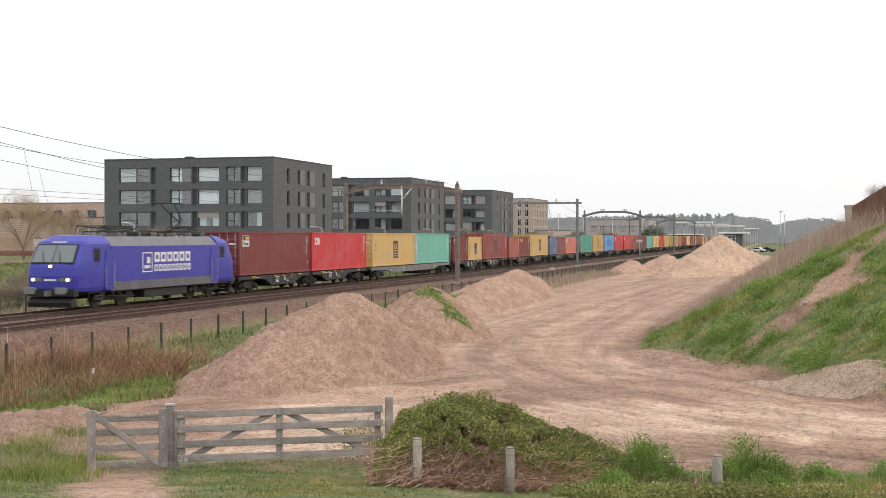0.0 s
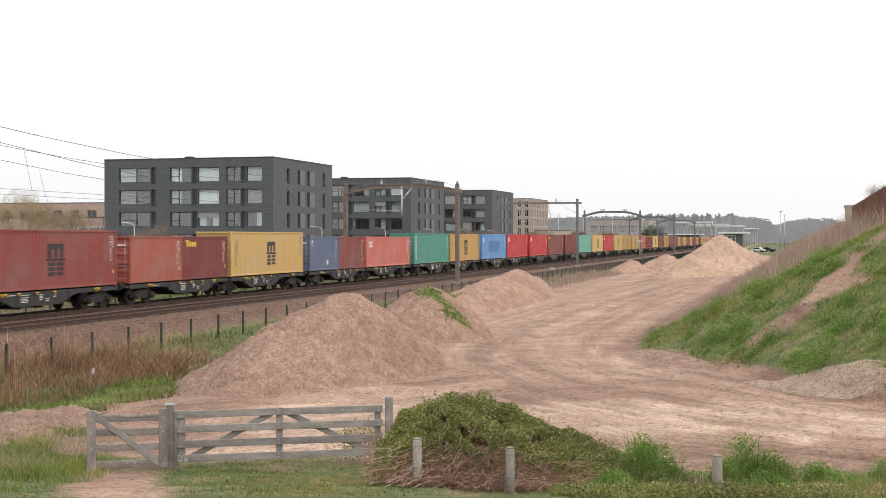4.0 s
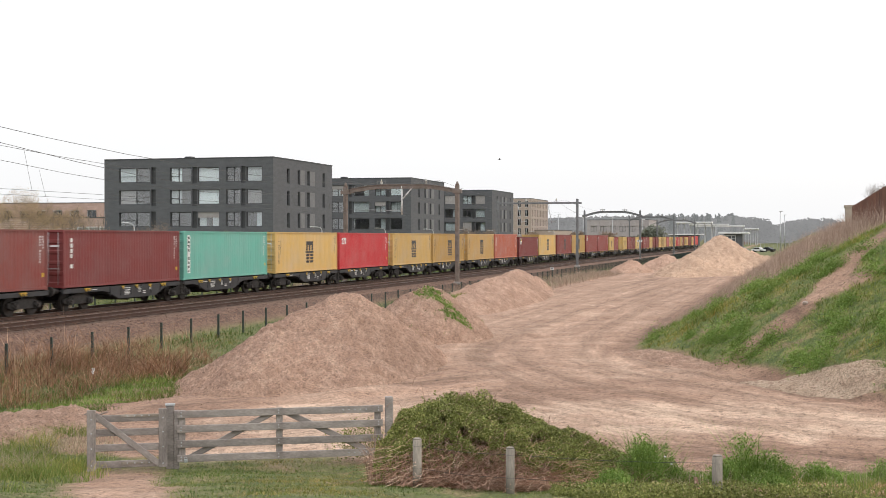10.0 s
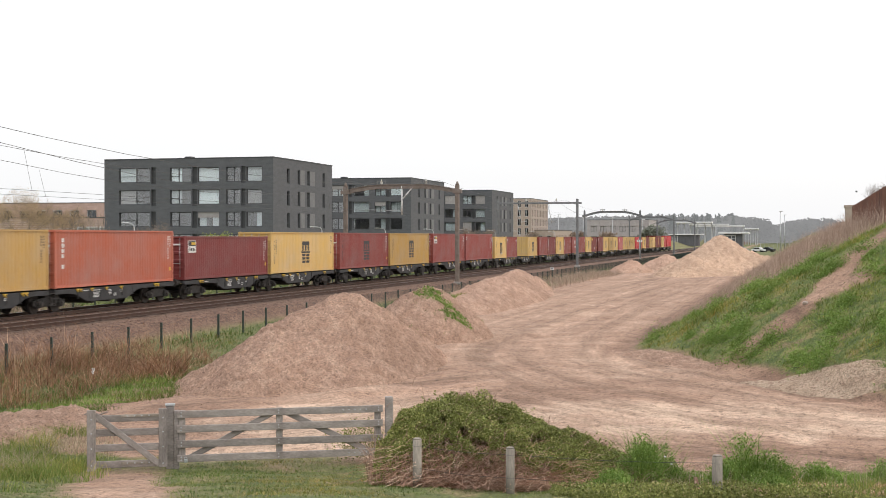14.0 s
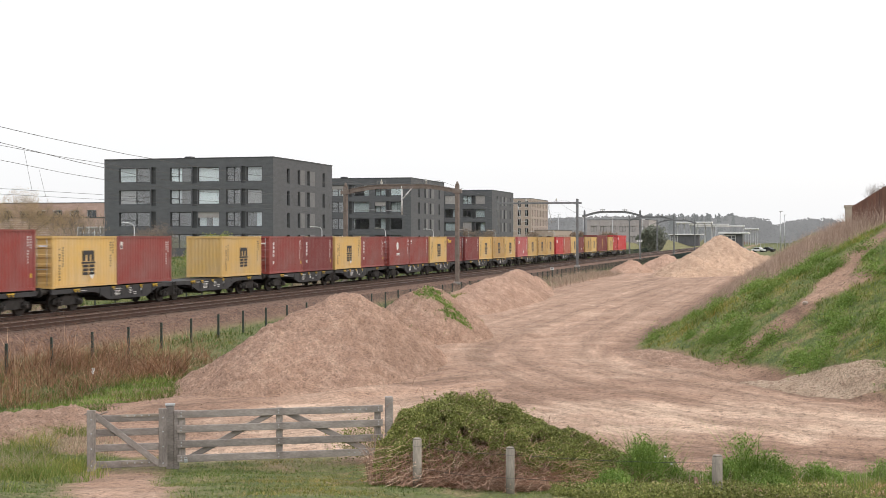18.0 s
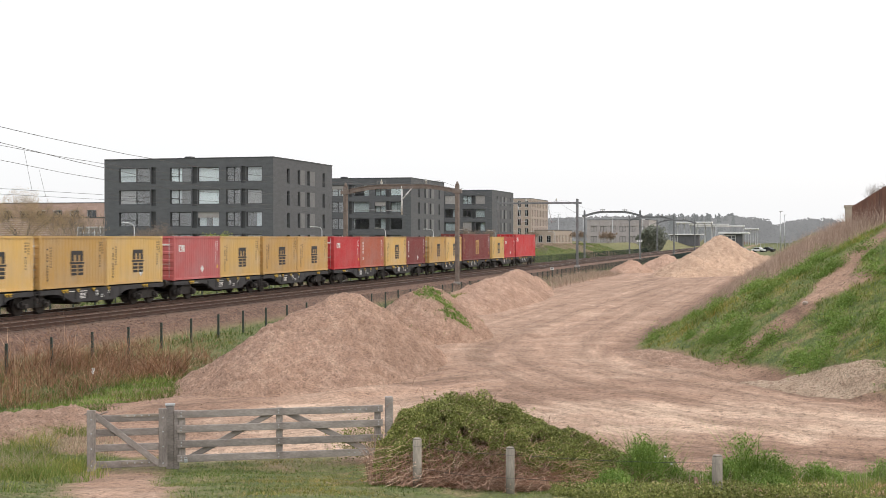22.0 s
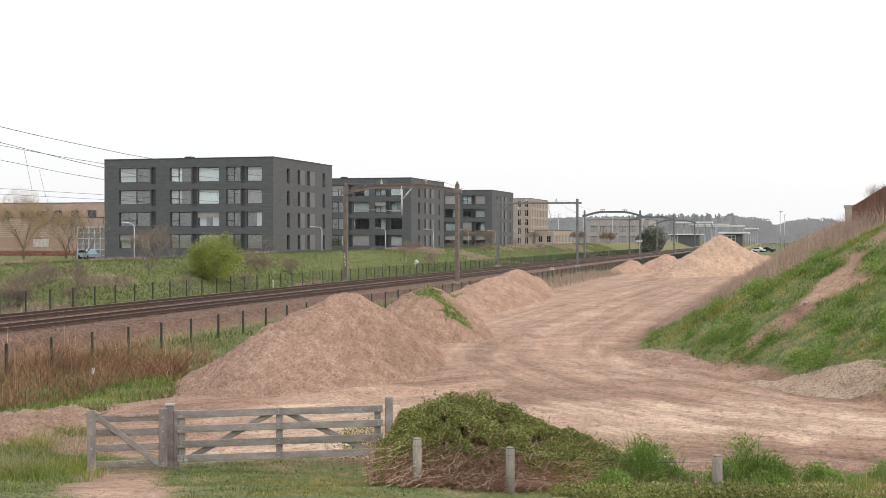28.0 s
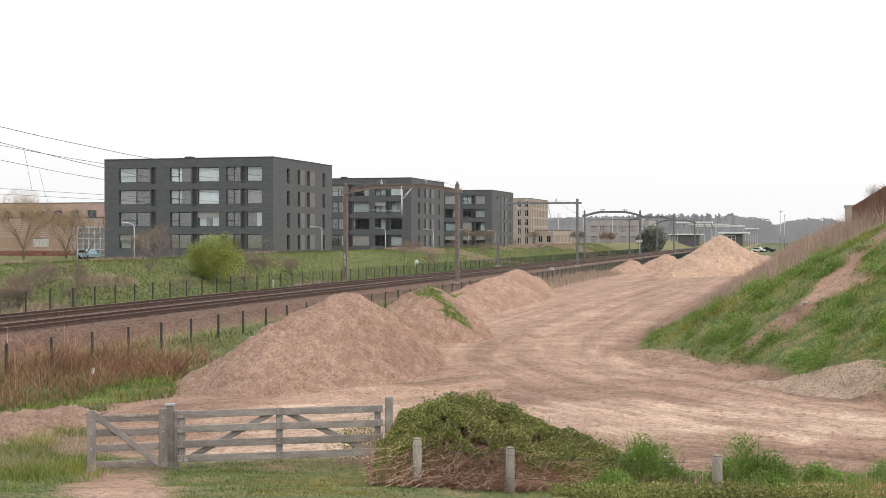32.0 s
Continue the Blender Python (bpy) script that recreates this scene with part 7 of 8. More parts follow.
scrub = tree(*by_px(-0.335, 48.0), 2.6, 31, "low bare bramble scrub on the bank", "twig_leaf", 3, 0.06, 3, 0.035, 0.75, "bush", 0.08)
rs = random.Random(8)
for px, A in [(rs.uniform(5, 330), rs.uniform(46.5, 52)) for _ in range(13)] + [(rs.uniform(420, 520), rs.uniform(47, 54)) for _ in range(7)] + [(rs.uniform(700, 1000), rs.uniform(49, 57)) for _ in range(12)]:
    x, y = by_px((px - 784) / 2280, A)
    copy_thing(scrub, Matrix.Translation((x, y, float(height(x, y)) - 0.1)) @ Matrix.Rotation(rs.uniform(0, 6), 4, "Z"))

# woods on the skyline: one sheet of many small clumps
pts, con = [], []
rw = random.Random(21)
for k in range(330):
    f = rw.uniform(640, 820)
    px = rw.uniform(960, 1385) if k % 8 else rw.uniform(1385, 1500)
    t = (px - 784) / 2280
    top = np.interp(px, [960, 1050, 1150, 1200, 1290, 1350, 1375, 1390, 1440, 1470, 1500], [388, 386, 384, 386, 384, 388, 404, 394, 387, 389, 396])
    h = (420 - top + rw.uniform(-3, 3)) * f / 2280 + 2.0
    x, y = V(t * f, f)
    z0 = 1.5
    spiky = 1130 < px < 1300 and rw.random() < 0.5
    m = 130
    zz = np.sort(RNG.rand(m)) * h * (1.1 if spiky else 1.0)
    wide = (h * 0.22 * (1.05 - zz / (h * 1.1))) if spiky else h * 0.42 * np.sqrt(np.clip(1 - ((zz / h) * 1.25 - 0.35) ** 2, 0.02, 1))
    a = RNG.rand(m) * math.tau
    rr = wide * np.sqrt(RNG.rand(m))
    (con if spiky else pts).append(np.stack([x + rr * np.cos(a), y + rr * np.sin(a), z0 + zz], -1))
cf, cp = np.meshgrid(np.linspace(0, 1, 14), np.arange(930, 1520, 1.5), indexing="ij")
top = np.interp(cp, [930, 1050, 1150, 1200, 1290, 1350, 1375, 1390, 1440, 1470, 1520], [391, 389, 387, 389, 387, 391, 408, 397, 390, 392, 400]) - 3.0 * (fbm(cp * 0.12, cp * 0 + 3) - 0.5) * 2
ff = 700 + 150 * cf
rr = (cp - 784) / 2280 * ff
zz = 3.7 + (420 - top) * 850 / 2280 * np.sin(cf * math.pi / 2) ** 0.6 + 2.2 * (fbm(rr * 0.12, ff * 0.12) - 0.5) - 6 * (1 - cf) ** 2
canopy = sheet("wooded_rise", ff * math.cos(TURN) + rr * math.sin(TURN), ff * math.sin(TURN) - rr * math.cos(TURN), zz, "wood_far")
tagged(new("backdrop", canopy), "wooded rise on the skyline with haze in its grey glow", "backdrop", kind="structure")
tagged(new("far_woods", leaves(np.concatenate(pts), 1.3, "wood_far", "far_woods", face=(-0.75, -0.25, 0.6))), "leafless woods on the skyline, haze put into their grey glow", "woods", kind="stuff")
tagged(new("far_conifers", leaves(np.concatenate(con), 1.1, "conifer_far", "far_conifers", face=(-0.75, -0.25, 0.6))), "pointed conifers on the skyline, haze put into their grey glow", "woods", kind="stuff")



# weeds on the second heap and on the low bank
def weeds_on(XYZ, n, pick, size, h, name, label, material="grass_lush"):
    ob, X, Y, Z = XYZ
    ok = np.argwhere(pick(X, Y, Z))
    j = ok[RNG.randint(0, len(ok), n)]
    P = np.stack([X[tuple(j.T)], Y[tuple(j.T)], Z[tuple(j.T)] - 0.03], -1) + RNG.normal(size=(n, 3)) * np.array([0.06, 0.06, 0.0])
    return blades(name, P, h * (0.4 + RNG.rand(n)), size, 1.2, material, label, "weeds")


WEED_LINE = [(57.35, 16.6), (57.0, 16.0), (56.5, 15.35)]
weeds_on(HEAP, 2600, lambda X, Y, Z: (line_distance(X, Y, WEED_LINE) + 1.5 * (fbm(X * 1.5, Y * 1.5) - 0.5) < 0.5) & (Z > -0.8), 0.05, 0.075, "heap_weeds", "bright green weeds on the sand heap", "herb")
weeds_on(HEAP, 260, lambda X, Y, Z: (Z > -0.7) & (fbm(X * 0.9, Y * 0.9) > 0.62), 0.02, 0.15, "heap_tufts", "sparse tufts on the sand heap", "grass")
weeds_on(LONG_HEAP, 1500, lambda X, Y, Z: (X < 82) & (Y > 21.4) & (Z > -0.7) & (fbm(X * 0.8, Y * 0.8) > 0.5), 0.03, 0.22, "heap_grass", "green tufts on the back of the long heap", "grass_lush")
weeds_on(LIP, 2400, lambda X, Y, Z: (fbm(X * 1.1 + 3, Y * 1.1) > 0.4) & (Z > -0.6), 0.012, 0.10, "bank_tufts", "pale dead tufts on the low soil bank", "hay")
weeds_on(LIP, 2000, lambda X, Y, Z: (fbm(X * 1.3 + 8, Y * 1.3) > 0.58) & (Z > -0.6), 0.016, 0.12, "bank_weeds", "few green weeds on the low soil bank", "herb")


# ---- wooden gates, posts and brambles in the foreground ----
def plank(name, a, b, w, thick, parent, mat="wood", label="", up=(0, 0, 1)):
    """A sawn board from a to b."""
    a, b = Vector(a), Vector(b)
    d = (b - a)
    L = d.length
    bm = bmesh.new()
    bm_box(bm, -thick / 2, 0, -w / 2, thick / 2, L, w / 2, min(0.008, thick * 0.2))
    d.normalize()
    side = d.cross(Vector(up)).normalized()
    upv = side.cross(d)
    m = Matrix((side, d, upv)).transposed().to_4x4()
    m.translation = a
    return part(name, bm, mat, parent, label, at=m)


def bolts(parent, spots, r=0.016):
    bm = bmesh.new()
    for p in spots:
        bm_tube(bm, Vector(p), Vector(p) + Vector((0, -0.012, 0)), r, r * 0.7, 8)
    return tagged(part("bolt_heads", bm, "galv", parent, "small galvanised bolt heads"), kind="stuff")


def gate_frame(r0, f0, r1, f1, z):
    """A pose whose x runs along a gate and whose -y looks at the camera."""
    a, b = Vector((*V(r0, f0), z)), Vector((*V(r1, f1), z))
    d = b - a
    L = d.length
    return Matrix.Translation(a) @ Matrix.Rotation(math.atan2(d.y, d.x), 4, "Z"), L


# main field gate: four rails, three stiles, two braces
m, L = gate_frame(-5.33, 25.8, -1.25, 26.7, -0.94)
gate = thing("field_gate", "weathered grey wooden field gate with four rails and braces, closed", "gate", m)
zs = (0.195, 0.485, 0.79, 1.085)
for z in zs:
    plank("rail", (0.0, 0, z), (L, 0, z), 0.145, 0.035, gate)
for x in (0.10, L * 0.49, L - 0.1):
    plank("stile", (x, 0.05, 0.12), (x, 0.05, 1.16), 0.045, 0.13, gate, up=(0, 1, 0))
plank("brace", (0.25, 0.055, 0.2), (L * 0.47, 0.055, 1.09), 0.12, 0.035, gate)
plank("brace", (L * 0.51, 0.055, 1.09), (L - 0.25, 0.055, 0.2), 0.12, 0.035, gate)
bolts(gate, [(x, -0.018, z + dz) for x in (0.08, L * 0.485, L - 0.09) for z in zs for dz in (-0.03, 0.03)] + [(L - 0.35 - 0.12 * k, -0.018, zs[3]) for k in range(5)] + [(L - 0.35 - 0.12 * k, -0.018, zs[0]) for k in range(4)])
bm = bmesh.new()
bm_box(bm, -0.035, -0.05, 0.12, 0.035, -0.02, 0.19, 0.006)
bm_path(bm, [(-0.022, -0.035, 0.19), (-0.022, -0.035, 0.225), (0.022, -0.035, 0.225), (0.022, -0.035, 0.19)], 0.007, 6)
part("padlock", bm, "galv", gate, "small steel padlock on a chain", at=(0.17, 0, 0))

# side gate with one diagonal
m, L = gate_frame(-7.02, 25.35, -5.50, 25.7, -0.94)
side_gate = thing("side_gate", "small weathered wooden wicket gate with a diagonal brace", "gate", m)
for x in (0.09, L - 0.09):
    plank("stile", (x, -0.03, 0.02 if x < 0.5 else 0.06), (x, -0.03, 1.23), 0.05, 0.17, side_gate, up=(0, 1, 0))
for z in (0.14, 0.47, 0.77, 1.05):
    plank("rail", (0.1, 0.02, z), (L - 0.1, 0.02, z), 0.14, 0.035, side_gate)
plank("brace", (0.16, -0.02, 1.13), (L - 0.16, -0.02, 0.12), 0.12, 0.035, side_gate)
for z in (0.155, 1.09):
    bm = bmesh.new()
    bm_box(bm, L * 0.42, -0.016, z - 0.02, L - 0.12, -0.004, z + 0.03)
    part("hinge_strap", bm, "post_wood", side_gate, "pale strap hinge")
bolts(side_gate, [(x, -0.06, z) for x in (0.09, L - 0.09) for z in (0.14, 0.47, 0.77, 1.05)] + [(L * 0.5 + 0.14 * k, -0.02, z) for k in range(4) for z in (0.16, 1.095)])


def gate_post(r, f, z_top, w, label, mat="wood", cap=False):
    x, y = V(r, f)
    z0 = float(height(x, y)) - 0.25
    ob = thing("gate_post", label, "post", Matrix.Translation((x, y, z0)) @ Matrix.Rotation(TURN + 0.15, 4, "Z"), "gate posts")
    bm = bmesh.new()
    bm_box(bm, -w / 2, -w / 2, 0, w / 2, w / 2, z_top - z0, 0.012)
    p = part("post", bm, mat, ob)
    if cap:
        bm = bmesh.new()
        bm_box(bm, -w / 2 - 0.015, -w / 2 - 0.015, z_top - z0, w / 2 + 0.015, w / 2 + 0.015, z_top - z0 + 0.03)
        part("cap", bm, "galv", p, "pale metal cap")
    return ob


gate_post(-5.50, 25.95, 0.31, 0.16, "squared grey gate post with a metal cap between the gates", cap=True)
gate_post(-5.36, 25.9, 0.22, 0.10, "slim grey slam post beside the gate")
gate_post(-1.13, 26.9, 0.37, 0.16, "thick grey end post of the field gate overgrown by brambles")
# round fence posts with wires
posts = []
for px, top, w in ((738, 776, 0.15), (903, 792, 0.14), (1270, 806, 0.155)):
    f = 20.6 - (px - 738) * 0.0032
    r = (px - 784) / 2280 * f
    zt = 3.7 - (top - 420) / 2280 * f
    x, y = V(r, f)
    z0 = float(height(x, y)) - 0.3
    ob = thing("fence_post", "round pale weathered wooden fence post with wire", "fence post", (x, y, z0), "posts of the wire fence")
    bm = bmesh.new()
    bm_tube(bm, (0, 0, 0), (0.01, 0, zt - z0 - 0.02), w * 0.5, w * 0.48, 14)
    bm_tube(bm, (0.01, 0, zt - z0 - 0.02), (0.01, 0, zt - z0), w * 0.48, w * 0.40, 14)
    part("round_post", bm, "post_wood", ob)
    bm = bmesh.new()
    for dz in (0.12, 0.48, 0.85):
        bm_path(bm, [(w * 0.53 * math.cos(a), w * 0.53 * math.sin(a), zt - z0 - dz) for a in np.linspace(0, math.tau, 9)], 0.0022, 4)
    part("wire_ties", bm, "wire", ob)
    posts.append((x, y, zt))
ob = thing("fence_wire", "thin sagging strands of plain fence wire", "fence wire", group="")
for dz in (0.12, 0.48, 0.85):
    bm = bmesh.new()
    for a, b in zip(posts, posts[1:]):
        pts = [(a[0] + (b[0] - a[0]) * k / 6, a[1] + (b[1] - a[1]) * k / 6, a[2] + (b[2] - a[2]) * k / 6 - dz - 0.03 * math.sin(math.pi * k / 6)) for k in range(7)]
        bm_path(bm, pts, 0.0035, 4)
    part("strand", bm, "wire", ob)


def mound_height(r, f):
    """Top of the bramble thicket above its ground."""
    top = np.interp(r, [-1.0, -0.75, -0.1, 0.5, 1.0, 1.6, 2.2, 2.8, 3.3, 3.9], [0.75, 1.2, 1.5, 1.56, 1.36, 1.08, 0.93, 0.70, 0.45, 0.2])
    lobes = 0.74 + 0.44 * fbm(r * 1.5 + 3, f * 1.5) + 0.2 * (vnoise(r * 4.0, f * 4.0) - 0.5)
    return top * lobes * np.clip(1 - ((f - 22.75) / 1.95) ** 2, 0, 1) ** 0.5


# bramble thicket: shell of leaves with gaps, arching canes, dead canes at its foot
n = 260000
r = -1.15 + 5.2 * RNG.rand(n)
f = 20.8 + 3.5 * RNG.rand(n)
h = mound_height(r, f)
x, y = f * math.cos(TURN) + r * math.sin(TURN), f * math.sin(TURN) - r * math.cos(TURN)
q = RNG.rand(n)
zz = h * np.where(q < 0.7, 0.84 + 0.2 * RNG.rand(n), RNG.rand(n) ** 0.6)
front_low = (f < 21.7) & (r < 1.7) & (zz < 0.18 + 0.75 * fbm(r * 2, f * 2))
gaps = fbm(r * 3.4 + 0.8 * zz, zz * 4.2 + f * 0.9, 3)
keep = (h > 0.08) & ~(front_low & (RNG.rand(n) < 0.86)) & (RNG.rand(n) < step(0.22, 0.44, gaps)) & (zz < 0.35 + 1.1 * RNG.rand(n) + step(-1.0, -0.3, r))
P = np.stack([x, y, height(x, y) + zz], -1)[keep]
# short leafy sprigs that stick out of the shell
base = P[RNG.randint(0, len(P), 420)]
way = RNG.normal(size=(420, 3)) * np.array([0.6, 0.6, 0.35]) + np.array([-0.25, 0.0, 0.7])
t = RNG.rand(420, 16, 1)
sprig = base[:, None] + way[:, None] * t * (0.08 + 0.14 * RNG.rand(420, 1, 1)) + RNG.normal(size=(420, 16, 3)) * 0.018
P = np.concatenate([P, sprig.reshape(-1, 3)])
# a spray of shoots behind the end of the gate
u = RNG.normal(size=(2600, 3)) * np.array([0.28, 0.2, 0.22])
sx, sy = V(-1.75 + u[:, 0], 27.3 + u[:, 1])
P = np.concatenate([P, np.stack([sx, sy, height(sx, sy) + 0.35 + u[:, 2]], -1)[u[:, 2] > -0.3]])
thicket = thing("bramble_thicket", "tangled green bramble thicket with dead canes at its foot", "bramble bush", (0, 0, 0))
tagged(part("leaves", leaves(P, 0.036, "bramble", "leaves", 0.3), None, thicket, "small dull green leaves"), kind="stuff")


MAT["dead_cane"] = leaf_material("dead_canes", [(0.0, (0.40, 0.215, 0.15)), (0.6, (0.66, 0.40, 0.29)), (1.0, (0.80, 0.62, 0.48))])


def arcs(n, base, reach, rise, radius, material, name, label):
    """Thin curved canes, each a three-sided tube of six pieces."""
    P0 = base(n)
    a = RNG.rand(n) * math.tau
    ln = reach * (0.4 + 0.9 * RNG.rand(n))
    hg = rise * (0.4 + 0.9 * RNG.rand(n))
    t = np.linspace(0, 1, 7)
    a = np.where(rise < 0.2, TURN - math.pi / 2 + 0.7 * RNG.normal(size=n) + math.pi * (RNG.rand(n) < 0.35), a)
    cx = P0[:, 0, None] + np.cos(a)[:, None] * ln[:, None] * t
    cy = P0[:, 1, None] + np.sin(a)[:, None] * ln[:, None] * t
    cz = P0[:, 2, None] + hg[:, None] * np.sin(t * 2.4)[None] + 0.014 * RNG.normal(size=(n, 7))
    C = np.stack([cx, cy, cz], -1)
    off = np.array([[1, 0, 0], [-0.5, 0.8, 0.3], [-0.5, -0.8, -0.3]]) * radius
    co = (C[:, :, None] + off[None, None]).reshape(-1, 3)
    i = (np.arange(n)[:, None, None] * 21 + np.arange(6)[None, :, None] * 3)
    k = np.arange(3)[None, None, :]
    k2 = (k + 1) % 3
    fcs = np.stack([i + k, i + k2, i + 3 + k2, i + 3 + k], -1).reshape(-1, 4)
    return tagged(part(name, fill_mesh(name, co, fcs, material), None, thicket, label), kind="stuff")


def cane_base(f0, f1, frac, wide=4.3):
    def go(n):
        r, f = -0.6 + (wide + 0.4 * RNG.normal(size=n)) * RNG.rand(n), f0 + (f1 - f0) * RNG.rand(n)
        x, y = f * math.cos(TURN) + r * math.sin(TURN), f * math.sin(TURN) - r * math.cos(TURN)
        return np.stack([x, y, height(x, y) + frac * mound_height(r, f) * RNG.rand(n)], -1)
    return go


arcs(2300, cane_base(20.55, 21.4, 0.6, 2.4), 0.8, 0.19, 0.0048, "dead_cane", "dead_cane_tangle", "dead reddish-brown canes")
arcs(420, cane_base(20.9, 21.8, 0.8, 2.3), 0.5, 0.3, 0.004, "cane", "brown_cane_tangle", "thin brown canes")
arcs(1150, cane_base(20.9, 23.4, 0.96), 0.5, 0.16, 0.0042, "cane", "arching_cane_tangle", "arching green-brown canes")
arcs(26, cane_base(22.0, 23.0, 1.0, 2.4), 0.4, 0.5, 0.0045, "cane", "shoot_tangle", "bare upright shoots above the leaves")
x, y, r, f = scatter_view(900, -1.25, -0.55, 21.2, 23.2)
blades("dead_skirt", on_ground(x, y), 0.25 + 0.75 * RNG.rand(len(x)) ** 1.5, 0.009, 0.7, "cane", "dry brown stems along the thicket's edge", "dry stalks")

# fresh herbs along the fence: feathery mounds of cow parsley
P, S = [], []
for r0, f0, wide, tall in ((3.25, 21.3, 0.34, 0.62), (3.65, 21.6, 0.26, 0.5), (4.85, 21.1, 0.30, 0.62), (5.3, 21.2, 0.34, 0.5), (5.05, 20.4, 0.3, 0.25), (6.35, 21.6, 0.32, 0.34),
                           (6.9, 21.9, 0.3, 0.3), (7.5, 21.8, 0.34, 0.36), (2.7, 20.3, 0.34, 0.28), (4.4, 22.6, 0.25, 0.2), (3.4, 23.4, 0.3, 0.14), (5.6, 23.6, 0.35, 0.14)):
    for k in range(9):
        a, d = RNG.rand() * math.tau, wide * RNG.rand() ** 0.5
        cr, cf, h = r0 + d * math.cos(a), f0 + d * math.sin(a), 1.5 * tall * (1 - 0.55 * d / wide) * RNG.uniform(0.7, 1.2)
        m = int(1700 * h)
        u = RNG.normal(size=(m, 2)) * 0.10
        t = RNG.rand(m) ** 0.7
        x, y = V(cr + u[:, 0] * (0.5 + t), cf + u[:, 1] * (0.5 + t))
        P.append(np.stack([x, y, height(x, y) + h * t * (1 - 6 * (u ** 2).sum(1))], -1))
        u = RNG.normal(size=(70, 2)) * 0.12
        S.append(np.stack([*V(cr + u[:, 0], cf + u[:, 1]), np.full(70, h)], -1))
tagged(new("herbs", leaves(np.concatenate(P), 0.030, "herb", "herbs", 0.3)), "fresh green cow parsley along the fence", "weeds", kind="stuff")
S = np.concatenate(S)
blades("herb_stems", on_ground(S[:, 0], S[:, 1]), S[:, 2] * (0.5 + 0.8 * RNG.rand(len(S))), 0.012, 0.8, "herb", "feathery green stems and leaf tips of the cow parsley", "weeds")
# low brambles creeping along the foot of the fence
n = 42000
r = 1.6 + 7.2 * RNG.rand(n)
f = 18.2 + 1.5 * RNG.rand(n)
x, y = V(r, f)
cover = fbm(x * 0.9 + 12, y * 0.9)
keep = cover + 0.30 * (19.2 - f) + 0.14 * step(5.5, 6.5, r) + 0.14 * step(3.2, 2.4, r) > 0.55
P = np.stack([x, y, height(x, y) + 0.03 + RNG.rand(n) ** 2 * np.clip((cover - 0.30) * 0.9, 0.04, 0.22)], -1)[keep]
tagged(new("low_brambles", leaves(P, 0.036, "bramble", "low_brambles", 0.4)), "low creeping bramble leaves below the wire fence", "brambles", kind="stuff")
# brown leaf litter between the weeds
n = 16000
r, f = 2.3 + 6.2 * RNG.rand(n), 19.4 + 4.6 * RNG.rand(n)
x, y = V(r, f)
keep = fbm(x * 1.2 + 9, y * 1.2) > 0.42
P = np.stack([x, y, height(x, y) + 0.015 + 0.05 * RNG.rand(n) ** 3], -1)[keep]
tagged(new("leaf_litter", leaves(P, 0.05, "dead_cane", "leaf_litter", 0.8)), "brown dead leaves and bark between the weeds", "leaf litter", kind="stuff")
bm = bmesh.new()
for x0, z0, s in ((0, 0, 1.0), (0.12, 0.02, 0.6), (-0.05, 0.1, 0.5)):
    bm_tube(bm, (x0, 0, z0), (x0 + 0.03 * s, 0.05, z0 + 0.30 * s), 0.05 * s, 0.03 * s, 7)
hx, hy = V(4.15, 20.9)
solid("torn_stump", bm, "cane", "reddish torn root among the weeds", "stump", at=(hx, hy, float(height(hx, hy)) - 0.05))
x, y, r, f = scatter_view(16000, 1.8, 8.4, 18.4, 22.6)
keep = fbm(x * 0.9 + 3, y * 0.9) > 0.58
x, y = x[keep], y[keep]
blades("roadside_grass", on_ground(x, y), 0.06 + 0.2 * RNG.rand(len(x)), 0.010, 1.2, "grass_lush", "fresh roadside grass along the wire fence")
x, y, r, f = scatter_view(1300, 2.6, 8.0, 20.2, 24.5)
blades("dead_stems", on_ground(x, y), 0.10 + 0.35 * RNG.rand(len(x)), 0.008, 1.6, "hay", "dead pale stems among the weeds", "dry stalks")
# a few dry plumes above the thicket
x, y, r, f = scatter_view(7, -0.35, 0.05, 24.6, 25.6)
blades("dry_plumes", on_ground(x, y), 1.5 + 0.25 * RNG.rand(7), 0.05, 0.1, "cane", "few dry brown seed plumes", "dry stalks")


# ---- stones and clods on the sand ----
def pebbles(name, n, region, s0, s1, material, label):
    x, y = region(n)
    s = s0 + (s1 - s0) * RNG.rand(len(x)) ** 4
    base = np.array([(1, 0, 0), (0, 1, 0), (-1, 0, 0), (0, -1, 0), (0, 0, 0.8), (0, 0, -0.5)], float)
    co = base[None] * s[:, None, None] * (0.6 + 0.6 * RNG.rand(len(x), 6, 1)) + np.stack([x, y, height(x, y)], -1)[:, None]
    tri = np.array([(0, 1, 4), (1, 2, 4), (2, 3, 4), (3, 0, 4), (1, 0, 5), (2, 1, 5), (3, 2, 5), (0, 3, 5)])
    f = (np.arange(len(x))[:, None, None] * 6 + tri[None]).reshape(-1, 3)
    return tagged(new(name, fill_mesh(name, co.reshape(-1, 3), f, material)), label, "stones", kind="stuff")


def road_region(n):
    x, y, r, f = scatter_view(n, -9, 16, 25, 62)
    g, st, lu = zone_masks(x, y)
    k = (g < 0.3) & (y < 23) & (toe_distance(x, y) < 0.3)
    return x[k], y[k]


MAT["stone"] = surface("ballast_stone", (0.09, 0.053, 0.038), (0.235, 0.152, 0.11), 6, 0.9)
pebbles("soil_clods", 9000, road_region, 0.006, 0.034, "clod", "small clods and stones on the sandy road")
pebbles("ballast_stones", 24000, lambda n: (26 + 110 * RNG.rand(n) ** 1.4, 28.0 + 12.0 * RNG.rand(n)), 0.02, 0.075, "stone", "loose brown ballast stones of the railway")

